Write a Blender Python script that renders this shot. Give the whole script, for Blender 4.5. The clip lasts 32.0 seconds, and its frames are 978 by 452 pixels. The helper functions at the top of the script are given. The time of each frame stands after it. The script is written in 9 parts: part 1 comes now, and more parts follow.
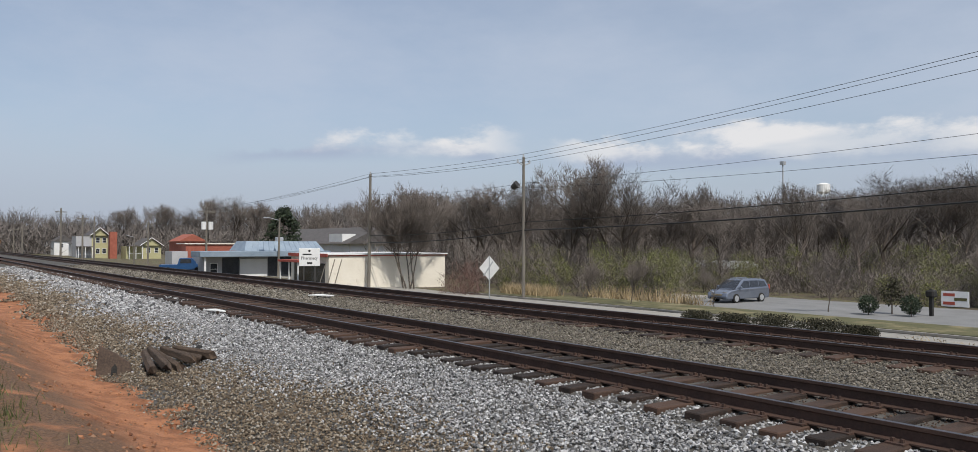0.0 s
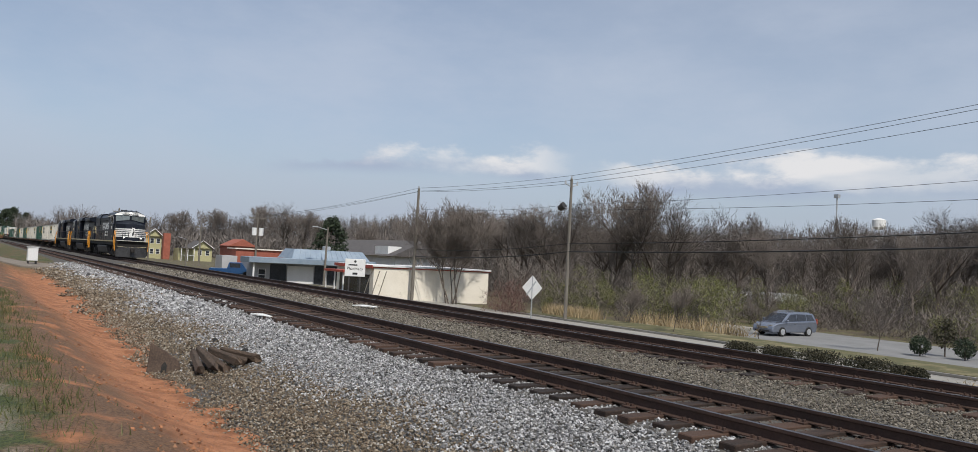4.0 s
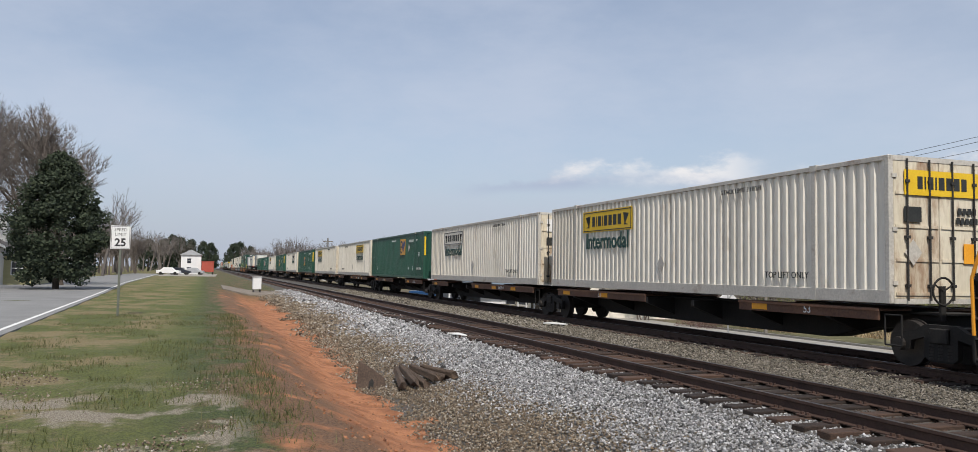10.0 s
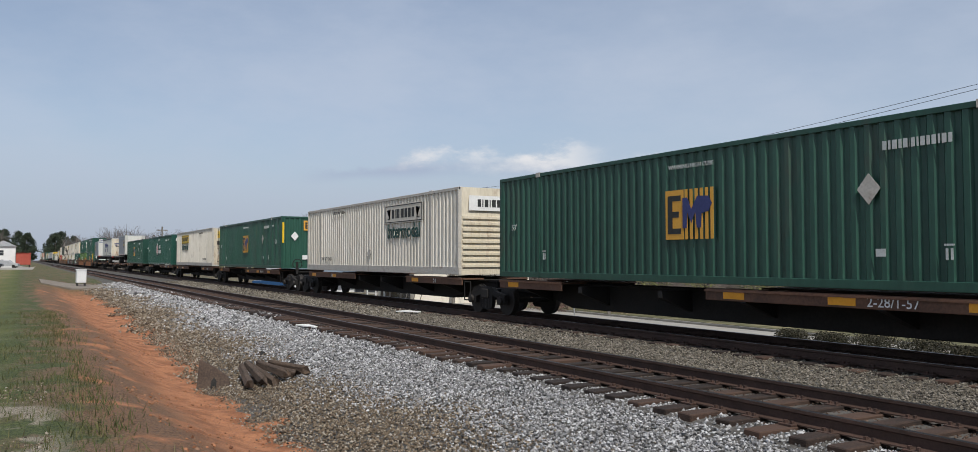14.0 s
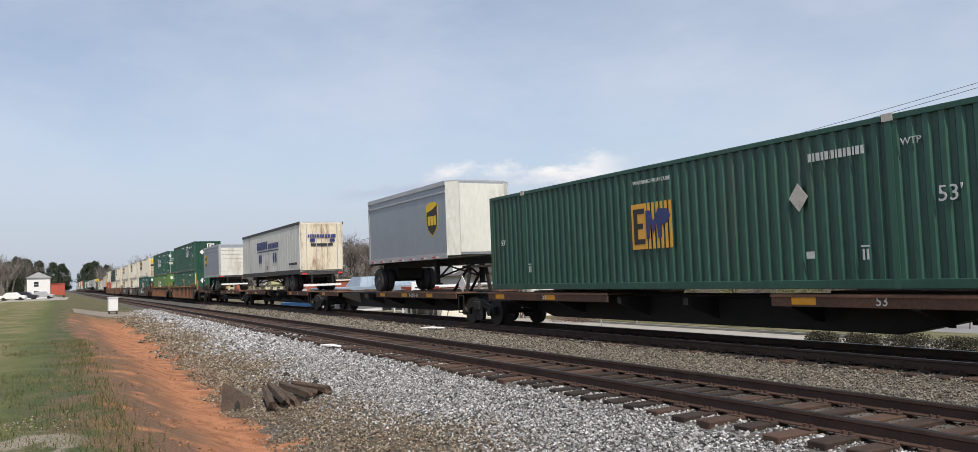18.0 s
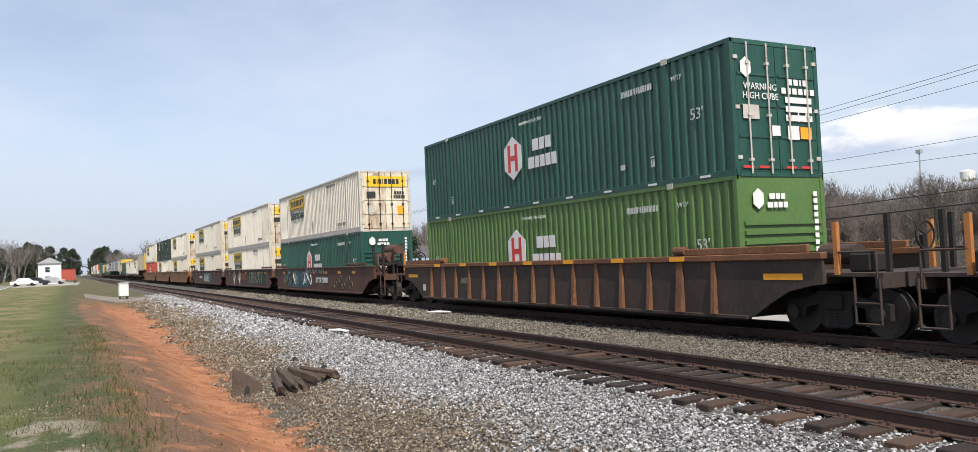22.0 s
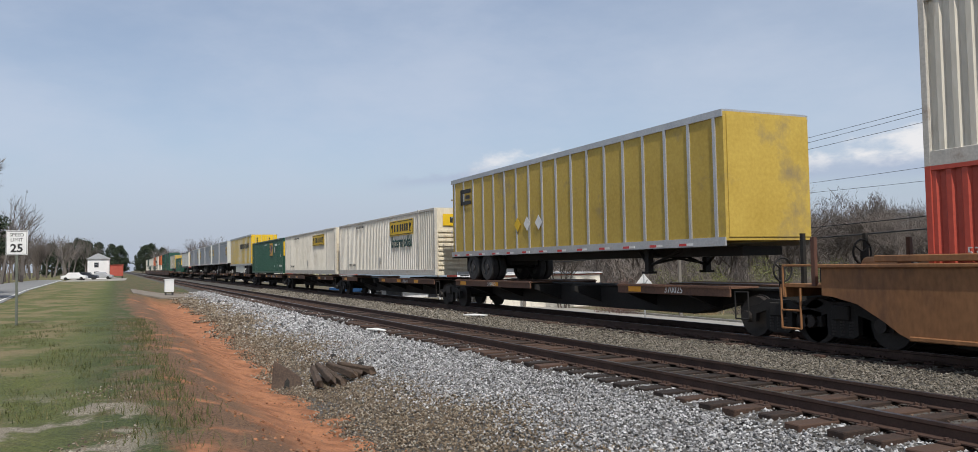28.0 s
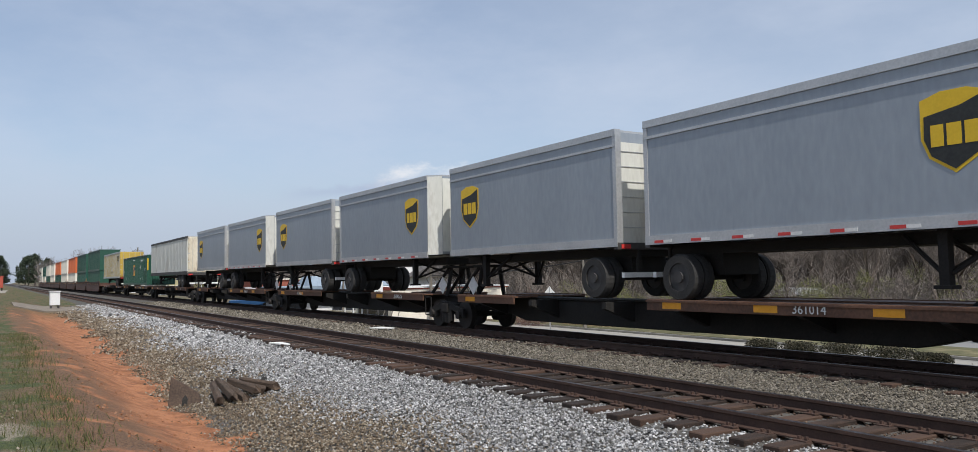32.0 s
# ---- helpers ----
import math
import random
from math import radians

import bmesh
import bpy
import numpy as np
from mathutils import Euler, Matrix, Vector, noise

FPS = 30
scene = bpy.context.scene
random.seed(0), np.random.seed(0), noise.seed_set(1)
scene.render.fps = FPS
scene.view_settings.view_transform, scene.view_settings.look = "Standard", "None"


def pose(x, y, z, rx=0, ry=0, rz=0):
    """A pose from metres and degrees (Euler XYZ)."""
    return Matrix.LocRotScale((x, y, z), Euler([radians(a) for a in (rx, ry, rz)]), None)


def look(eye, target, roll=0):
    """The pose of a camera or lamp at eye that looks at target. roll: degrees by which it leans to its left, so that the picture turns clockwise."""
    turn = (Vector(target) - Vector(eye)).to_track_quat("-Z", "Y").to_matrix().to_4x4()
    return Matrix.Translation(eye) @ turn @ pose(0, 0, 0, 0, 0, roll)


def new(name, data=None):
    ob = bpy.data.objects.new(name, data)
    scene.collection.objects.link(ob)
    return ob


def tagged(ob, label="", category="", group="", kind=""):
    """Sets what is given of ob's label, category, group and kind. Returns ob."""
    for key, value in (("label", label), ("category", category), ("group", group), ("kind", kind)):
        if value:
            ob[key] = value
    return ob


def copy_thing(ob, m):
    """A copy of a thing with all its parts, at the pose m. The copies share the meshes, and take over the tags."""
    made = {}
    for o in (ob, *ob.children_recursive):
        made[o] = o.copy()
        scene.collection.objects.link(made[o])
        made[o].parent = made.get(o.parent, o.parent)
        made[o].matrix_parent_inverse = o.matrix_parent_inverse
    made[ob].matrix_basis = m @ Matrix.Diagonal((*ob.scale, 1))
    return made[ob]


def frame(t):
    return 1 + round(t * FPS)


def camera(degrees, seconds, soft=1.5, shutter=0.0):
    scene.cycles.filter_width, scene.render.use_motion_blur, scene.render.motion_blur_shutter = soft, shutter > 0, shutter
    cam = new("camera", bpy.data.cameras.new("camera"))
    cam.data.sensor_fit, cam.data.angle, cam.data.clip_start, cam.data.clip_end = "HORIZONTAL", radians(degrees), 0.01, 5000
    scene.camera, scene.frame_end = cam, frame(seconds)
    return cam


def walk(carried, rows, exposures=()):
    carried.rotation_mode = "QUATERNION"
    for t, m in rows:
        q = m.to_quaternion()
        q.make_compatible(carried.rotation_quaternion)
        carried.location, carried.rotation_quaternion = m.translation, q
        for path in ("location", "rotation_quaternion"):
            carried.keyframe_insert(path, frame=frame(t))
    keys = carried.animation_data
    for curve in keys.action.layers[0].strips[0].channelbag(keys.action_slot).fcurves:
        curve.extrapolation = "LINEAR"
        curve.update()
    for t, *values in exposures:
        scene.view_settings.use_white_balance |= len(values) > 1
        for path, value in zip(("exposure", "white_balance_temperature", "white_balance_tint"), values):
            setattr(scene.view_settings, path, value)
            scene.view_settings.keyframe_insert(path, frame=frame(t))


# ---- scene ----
cam = camera(62.57, 32.0, soft=0.8, shutter=0.0)
PATH = [
    (0, pose(-0.123, 0.046, 1.689, 91.235, -0.109, 54.022)),
    (0.5, pose(-0.104, 0.049, 1.692, 91.299, -0.016, 53.623)),
    (1, pose(-0.139, 0.046, 1.687, 91.445, -0.141, 54.032)),
    (1.5, pose(-0.112, 0.040, 1.690, 91.584, -0.524, 54.344)),
    (2, pose(-0.088, 0.019, 1.690, 91.581, -1.104, 54.617)),
    (2.5, pose(-0.056, 0.019, 1.693, 91.307, -1.122, 54.685)),
    (3, pose(-0.070, 0.004, 1.694, 91.832, -1.262, 55.507)),
    (3.5, pose(-0.065, 0.033, 1.690, 92.048, -2.183, 55.533)),
    (4, pose(0.041, -0.049, 1.699, 92.461, -2.992, 57.174)),
    (4.5, pose(-0.030, -0.019, 1.701, 92.194, -2.049, 56.707)),
    (6.5, pose(-0.134, -0.159, 1.696, 92.977, -3.145, 56.932)),
    (7, pose(-0.117, -0.164, 1.695, 92.077, -2.677, 58.593)),
    (7.5, pose(-0.090, -0.123, 1.693, 91.684, -1.622, 60.440)),
    (8, pose(-0.043, -0.161, 1.694, 91.604, -2.096, 60.828)),
    (8.5, pose(0.103, -0.170, 1.691, 90.974, -1.748, 65.179)),
    (9, pose(0.274, -0.137, 1.687, 91.902, -1.247, 69.053)),
    (9.5, pose(0.322, -0.104, 1.686, 92.215, -1.427, 71.659)),
    (10, pose(0.324, -0.072, 1.688, 93.244, -0.929, 70.666)),
    (10.5, pose(0.120, -0.070, 1.687, 92.932, 0.434, 66.896)),
    (11, pose(0.084, -0.045, 1.685, 91.899, 2.195, 63.870)),
    (11.5, pose(-0.020, -0.035, 1.688, 95.286, 2.028, 60.924)),
    (12, pose(-0.203, 0.013, 1.691, 93.278, 3.633, 61.478)),
    (12.5, pose(-0.316, -0.038, 1.700, 92.366, 3.560, 60.616)),
    (13, pose(-0.317, 0.050, 1.688, 92.685, 2.876, 60.753)),
    (13.5, pose(-0.227, -0.012, 1.692, 92.304, -0.557, 59.408)),
    (14, pose(-0.246, 0.007, 1.699, 92.381, -0.022, 59.905)),
    (14.5, pose(-0.225, 0.005, 1.693, 93.110, 1.317, 59.996)),
    (15, pose(-0.174, -0.005, 1.693, 94.005, 1.879, 60.223)),
    (15.5, pose(-0.153, -0.014, 1.693, 92.773, 2.947, 60.109)),
    (17.5, pose(-0.128, 0.130, 1.686, 92.281, 1.618, 60.501)),
    (18, pose(-0.110, 0.165, 1.694, 93.393, 2.136, 61.864)),
    (18.5, pose(-0.120, 0.134, 1.694, 93.137, 2.991, 61.943)),
    (19, pose(-0.030, 0.044, 1.703, 91.347, 2.529, 59.851)),
    (19.5, pose(-0.036, 0.160, 1.695, 91.553, 1.422, 64.456)),
    (20, pose(0.010, 0.176, 1.697, 92.866, 1.573, 65.445)),
    (20.5, pose(0.051, 0.164, 1.697, 93.462, 2.824, 65.202)),
    (21, pose(0.041, 0.150, 1.691, 92.535, 2.127, 63.380)),
    (21.5, pose(0.062, 0.136, 1.693, 92.633, 1.294, 63.741)),
    (22, pose(0.061, 0.153, 1.754, 92.163, 2.516, 62.434)),
    (22.5, pose(0.036, 0.146, 1.700, 92.789, 2.039, 61.146)),
    (23, pose(0.038, 0.142, 1.695, 93.102, 2.919, 61.146)),
    (23.5, pose(0.036, 0.164, 1.698, 93.323, 3.423, 61.776)),
    (24, pose(0.085, 0.168, 1.694, 91.925, 2.630, 62.770)),
    (24.5, pose(0.145, 0.161, 1.692, 90.875, 0.438, 64.175)),
    (25, pose(0.121, 0.147, 1.694, 92.846, 2.729, 65.566)),
    (25.5, pose(0.039, 0.137, 1.693, 92.153, 0.895, 63.572)),
    (26, pose(0.015, 0.120, 1.696, 91.929, 1.431, 63.531)),
    (26.5, pose(0.084, 0.130, 1.695, 92.788, 0.941, 64.522)),
    (28.5, pose(0.423, 0.037, 1.687, 92.729, 1.022, 65.213)),
    (29, pose(0.386, 0.040, 1.687, 92.972, 0.040, 64.121)),
    (29.5, pose(0.383, 0.020, 1.685, 92.588, 0.559, 61.935)),
    (30, pose(0.359, 0.013, 1.687, 92.402, 0.867, 60.332)),
    (30.5, pose(0.351, 0.043, 1.686, 92.693, 1.560, 59.589)),
    (31, pose(0.333, 0.033, 1.684, 92.839, 1.168, 57.908)),
    (31.5, pose(0.295, 0.015, 1.689, 92.806, 1.349, 57.846)),
    (32, pose(0.314, 0.015, 1.686, 93.495, 0.872, 58.492)),
]
EXPOSURES = [(0, -0.05, 6380, 10), (7, -0.08, 6380, 10), (7.6, 0.1, 6520, 11), (8, 0.36, 6820, 12), (9, 0.45, 6870, 12), (9.6, 0.3, 6670, 11), (10, 0.08, 6470, 11), (11, -0.12, 6380, 10), (12, -0.1, 6330, 10), (13, -0.08, 6330, 10), (15, 0.0, 6330, 10), (17.5, 0.2, 6480, 11), (18, 0.25, 6580, 11), (19, 0.2, 6580, 10), (20, 0.08, 6480, 10), (21, 0.1, 6370, 11), (21.5, 0.3, 6470, 11), (22, 0.5, 6570, 11), (23, 0.42, 6570, 11), (24, 0.24, 6570, 12), (25, 0.1, 6420, 11), (26, 0.02, 6370, 11), (28.5, 0.05, 6370, 10), (29, 0.05, 6370, 10), (30, -0.05, 6370, 11), (31, 0.2, 6520, 11), (32, 0.12, 6270, 10)]   # seconds, stops, kelvin, tint
walk(cam, PATH, exposures=EXPOSURES)

# ---- world and sun ----
SUN_ELEV, SUN_AZ = 52.0, 101.0          # azimuth clockwise from +y
world = bpy.data.worlds.new("sky")
scene.world = world
world.use_nodes = True
wn, wl = world.node_tree.nodes, world.node_tree.links
wn.clear()


def wnode(kind, **inputs):
    nd = wn.new(kind)
    for k, v in inputs.items():
        nd.inputs[k].default_value = v
    return nd


def wmath(op, a, b=None, clamp=False):
    nd = wn.new("ShaderNodeMath")
    nd.operation, nd.use_clamp = op, clamp
    for i, s in enumerate((a, b)):
        if s is None:
            continue
        if isinstance(s, (int, float)):
            nd.inputs[i].default_value = s
        else:
            wl.new(s, nd.inputs[i])
    return nd.outputs[0]


def wramp(source, lo, hi):
    nd = wn.new("ShaderNodeMapRange")
    nd.interpolation_type = 'SMOOTHSTEP'
    nd.inputs["From Min"].default_value, nd.inputs["From Max"].default_value = lo, hi
    wl.new(source, nd.inputs["Value"])
    return nd.outputs["Result"]


def wmix(fac, a, b):
    nd = wn.new("ShaderNodeMix")
    nd.data_type = 'RGBA'
    for s, k in ((fac, "Factor"), (a, "A"), (b, "B")):
        if isinstance(s, tuple):
            nd.inputs[k].default_value = s
        elif isinstance(s, float):
            nd.inputs[k].default_value = s
        else:
            wl.new(s, nd.inputs[k])
    return nd.outputs["Result"]


def wnoise(vector, scale, stretch, detail=6.0, rough=0.55):
    mp = wn.new("ShaderNodeMapping")
    mp.inputs["Scale"].default_value = stretch
    wl.new(vector, mp.inputs["Vector"])
    t = wnode("ShaderNodeTexNoise", Scale=scale, Detail=detail, Roughness=rough)
    wl.new(mp.outputs[0], t.inputs["Vector"])
    return t.outputs["Fac"]


sky = wn.new("ShaderNodeTexSky")
sky.sky_type, sky.sun_disc = 'NISHITA', False
sky.sun_elevation, sky.sun_rotation = radians(SUN_ELEV), radians(SUN_AZ)
sky.air_density, sky.dust_density, sky.ozone_density = 1.0, 0.8, 1.5
wco, wsep = wn.new("ShaderNodeTexCoord"), wn.new("ShaderNodeSeparateXYZ")
wl.new(wco.outputs["Generated"], wsep.inputs[0])
height = wsep.outputs["Z"]
# thin high veil over the whole sky, thicker near the horizon
veil = wramp(wnoise(wco.outputs["Generated"], 2.2, (1.0, 1.0, 2.6), 7.0, 0.6), 0.30, 0.72)
low = wramp(height, 0.30, -0.02)
veil_amount = wmath('ADD', wmath('ADD', wmath('MULTIPLY', veil, 0.38), 0.34), wmath('MULTIPLY', low, 0.14), True)
base = wmix(veil_amount, sky.outputs[0], (5.5, 6.05, 7.1, 1))
haze = wmath('MULTIPLY', wramp(height, 0.17, -0.01), 0.72)
base = wmix(haze, base, (3.75, 4.25, 5.25, 1))
# low heaps of cloud above the trees: flat grey-blue undersides, bright tops, by bearing
bearing = wmath('ARCTAN2', wmath('MULTIPLY', wsep.outputs["X"], -1.0), wsep.outputs["Y"])
base = wmix(wmath('MULTIPLY', wmath('MULTIPLY', wramp(bearing, 1.15, 0.85), wramp(height, 0.05, 0.2)), 0.12), base, (7.0, 7.3, 7.8, 1))
heap = wnoise(wco.outputs["Generated"], 9.0, (1.0, 1.0, 2.2), 9.0, 0.6)
bank = wnoise(wco.outputs["Generated"], 3.6, (1.0, 1.0, 4.5), 4.0, 0.5)
west = wmath('MULTIPLY', wramp(bearing, 1.30, 1.19), wramp(bearing, 0.88, 0.98))
east = wmath('MULTIPLY', wramp(bearing, 0.90, 0.80), wramp(bearing, 0.10, 0.30))
top_line = wmath('ADD', wmath('ADD', 0.118, wmath('MULTIPLY', wramp(bearing, 1.28, 1.06), 0.016)), wmath('MULTIPLY', wmath('SUBTRACT', heap, 0.5), 0.11))
base_line = wmath('SUBTRACT', wmath('ADD', wmath('MULTIPLY', west, 0.014), 0.088), wmath('MULTIPLY', wmath('SUBTRACT', bank, 0.5), 0.02))
inside = wmath('MULTIPLY', wramp(wmath('SUBTRACT', top_line, height), -0.004, 0.016), wramp(wmath('SUBTRACT', height, base_line), -0.006, 0.010))
cloud = wmath('MULTIPLY', wmath('MULTIPLY', inside, wmath('MAXIMUM', west, east)), wmath('ADD', wmath('MULTIPLY', wramp(bank, 0.38, 0.52), 0.45), 0.5))
shade = wmath('MULTIPLY', wramp(wmath('ADD', wmath('SUBTRACT', height, base_line), wmath('MULTIPLY', wmath('SUBTRACT', heap, 0.5), 0.07)), 0.004, 0.026), wramp(bearing, 1.24, 1.10))
cloud_colour = wmix(shade, (4.1, 4.75, 6.0, 1), (8.3, 8.15, 8.1, 1))
painted = wmix(cloud, base, cloud_colour)
wbg, wout = wn.new("ShaderNodeBackground"), wn.new("ShaderNodeOutputWorld")
wbg.inputs["Strength"].default_value = 0.1
wl.new(painted, wbg.inputs["Color"])
wl.new(wbg.outputs[0], wout.inputs["Surface"])
sun = new("sun", bpy.data.lights.new("sun", 'SUN'))
sun.data.energy, sun.data.angle, sun.data.color = 4.0, radians(0.6), (1.0, 0.94, 0.85)
sun_from = Vector((math.sin(radians(SUN_AZ)) * math.cos(radians(SUN_ELEV)), math.cos(radians(SUN_AZ)) * math.cos(radians(SUN_ELEV)), math.sin(radians(SUN_ELEV))))
sun.matrix_world = look(sun_from * 100, (0, 0, 0))

# ---- mesh helpers ----
class Build:
    """Collects plain geometry for one mesh."""

    def __init__(self):
        self.v, self.f = [], []

    def add(self, verts, faces):
        n = len(self.v)
        self.v.extend(verts)
        self.f.extend([tuple(i + n for i in f) for f in faces])
        return self

    def box(self, x0, x1, y0, y1, z0, z1):
        return self.add([(x0, y0, z0), (x1, y0, z0), (x1, y1, z0), (x0, y1, z0), (x0, y0, z1), (x1, y0, z1), (x1, y1, z1), (x0, y1, z1)],
                        [(0, 3, 2, 1), (4, 5, 6, 7), (0, 1, 5, 4), (1, 2, 6, 5), (2, 3, 7, 6), (3, 0, 4, 7)])

    def rod(self, a, b, r0, r1=None, n=8, caps=True):
        a, b = Vector(a), Vector(b)
        r1 = r0 if r1 is None else r1
        d = (b - a).normalized()
        u = d.orthogonal().normalized()
        w = d.cross(u)
        ring = [(u * math.cos(2 * math.pi * i / n) + w * math.sin(2 * math.pi * i / n)) for i in range(n)]
        v = [tuple(a + k * r0) for k in ring] + [tuple(b + k * r1) for k in ring]
        f = [(i, (i + 1) % n, n + (i + 1) % n, n + i) for i in range(n)]
        if caps:
            f += [tuple(range(n - 1, -1, -1)), tuple(range(n, 2 * n))]
        return self.add(v, f)

    def tube(self, points, r, n=6):
        for a, b in zip(points[:-1], points[1:]):
            self.rod(a, b, r, n=n)
        return self

    def extrude_x(self, profile, x0, x1):
        """A closed (y, z) outline, drawn out along x."""
        n = len(profile)
        v = [(x0, y, z) for y, z in profile] + [(x1, y, z) for y, z in profile]
        return self.add(v, [(i, (i + 1) % n, n + (i + 1) % n, n + i) for i in range(n)] + [tuple(range(n - 1, -1, -1)), tuple(range(n, 2 * n))])

    def extrude_y(self, profile, y0, y1):
        """A closed (x, z) outline, drawn out along y."""
        n = len(profile)
        v = [(x, y0, z) for x, z in profile] + [(x, y1, z) for x, z in profile]
        return self.add(v, [(i, (i + 1) % n, n + (i + 1) % n, n + i) for i in range(n)] + [tuple(range(n - 1, -1, -1)), tuple(range(n, 2 * n))])

    def extrude_z(self, profile, z0, z1):
        n = len(profile)
        v = [(x, y, z0) for x, y in profile] + [(x, y, z1) for x, y in profile]
        return self.add(v, [(i, (i + 1) % n, n + (i + 1) % n, n + i) for i in range(n)] + [tuple(range(n - 1, -1, -1)), tuple(range(n, 2 * n))])

    def mesh(self, name, material, smooth=False):
        me = bpy.data.meshes.new(name)
        me.from_pydata(self.v, [], self.f)
        me.materials.append(material)
        me.validate()
        bm = bmesh.new()
        bm.from_mesh(me)
        bmesh.ops.recalc_face_normals(bm, faces=bm.faces)
        bm.to_mesh(me)
        bm.free()
        if smooth:
            me.shade_smooth()
        return me


def bevelled(me, width=0.02, segments=1):
    bm = bmesh.new()
    bm.from_mesh(me)
    sharp = [e for e in bm.edges if len(e.link_faces) == 2 and e.calc_face_angle(0) > 0.6]
    bmesh.ops.bevel(bm, geom=sharp, offset=width, segments=segments, affect='EDGES', clamp_overlap=True)
    bm.to_mesh(me)
    bm.free()
    return me


def part(name, build, material, parent=None, label="", smooth=False, bevel=0.0, at=None):
    """Links one mesh object under a thing or a part."""
    me = build if isinstance(build, bpy.types.Mesh) else build.mesh(name, material, smooth)
    if bevel:
        bevelled(me, bevel)
    ob = new(name, me)
    if parent is not None:
        ob.parent = parent
    if at is not None:
        ob.matrix_basis = at
    return tagged(ob, label)


def thing(name, label, category, group="", kind="", at=None):
    ob = new(name)
    ob.empty_display_size = 0.2
    if at is not None:
        ob.matrix_basis = at
    return tagged(ob, label, category, group, kind)


def letters(name, text, size, material, parent, m, label="", squeeze=1.0, bold=0.0):
    """Flat raised lettering from the built-in font, turned into a mesh."""
    cu = bpy.data.curves.new(name, 'FONT')
    cu.body, cu.size, cu.extrude, cu.offset = text, size, 0.004, bold
    cu.align_x, cu.align_y, cu.resolution_u = 'CENTER', 'CENTER', 2
    tmp = bpy.data.objects.new(name, cu)
    me = bpy.data.meshes.new_from_object(tmp)
    bpy.data.objects.remove(tmp)
    bpy.data.curves.remove(cu)
    me.materials.clear()
    me.materials.append(material)
    me.transform(Matrix.Diagonal((squeeze, 1, 1, 1)))
    ob = new(name, me)
    ob.parent, ob.matrix_basis = parent, m
    return tagged(ob, label)


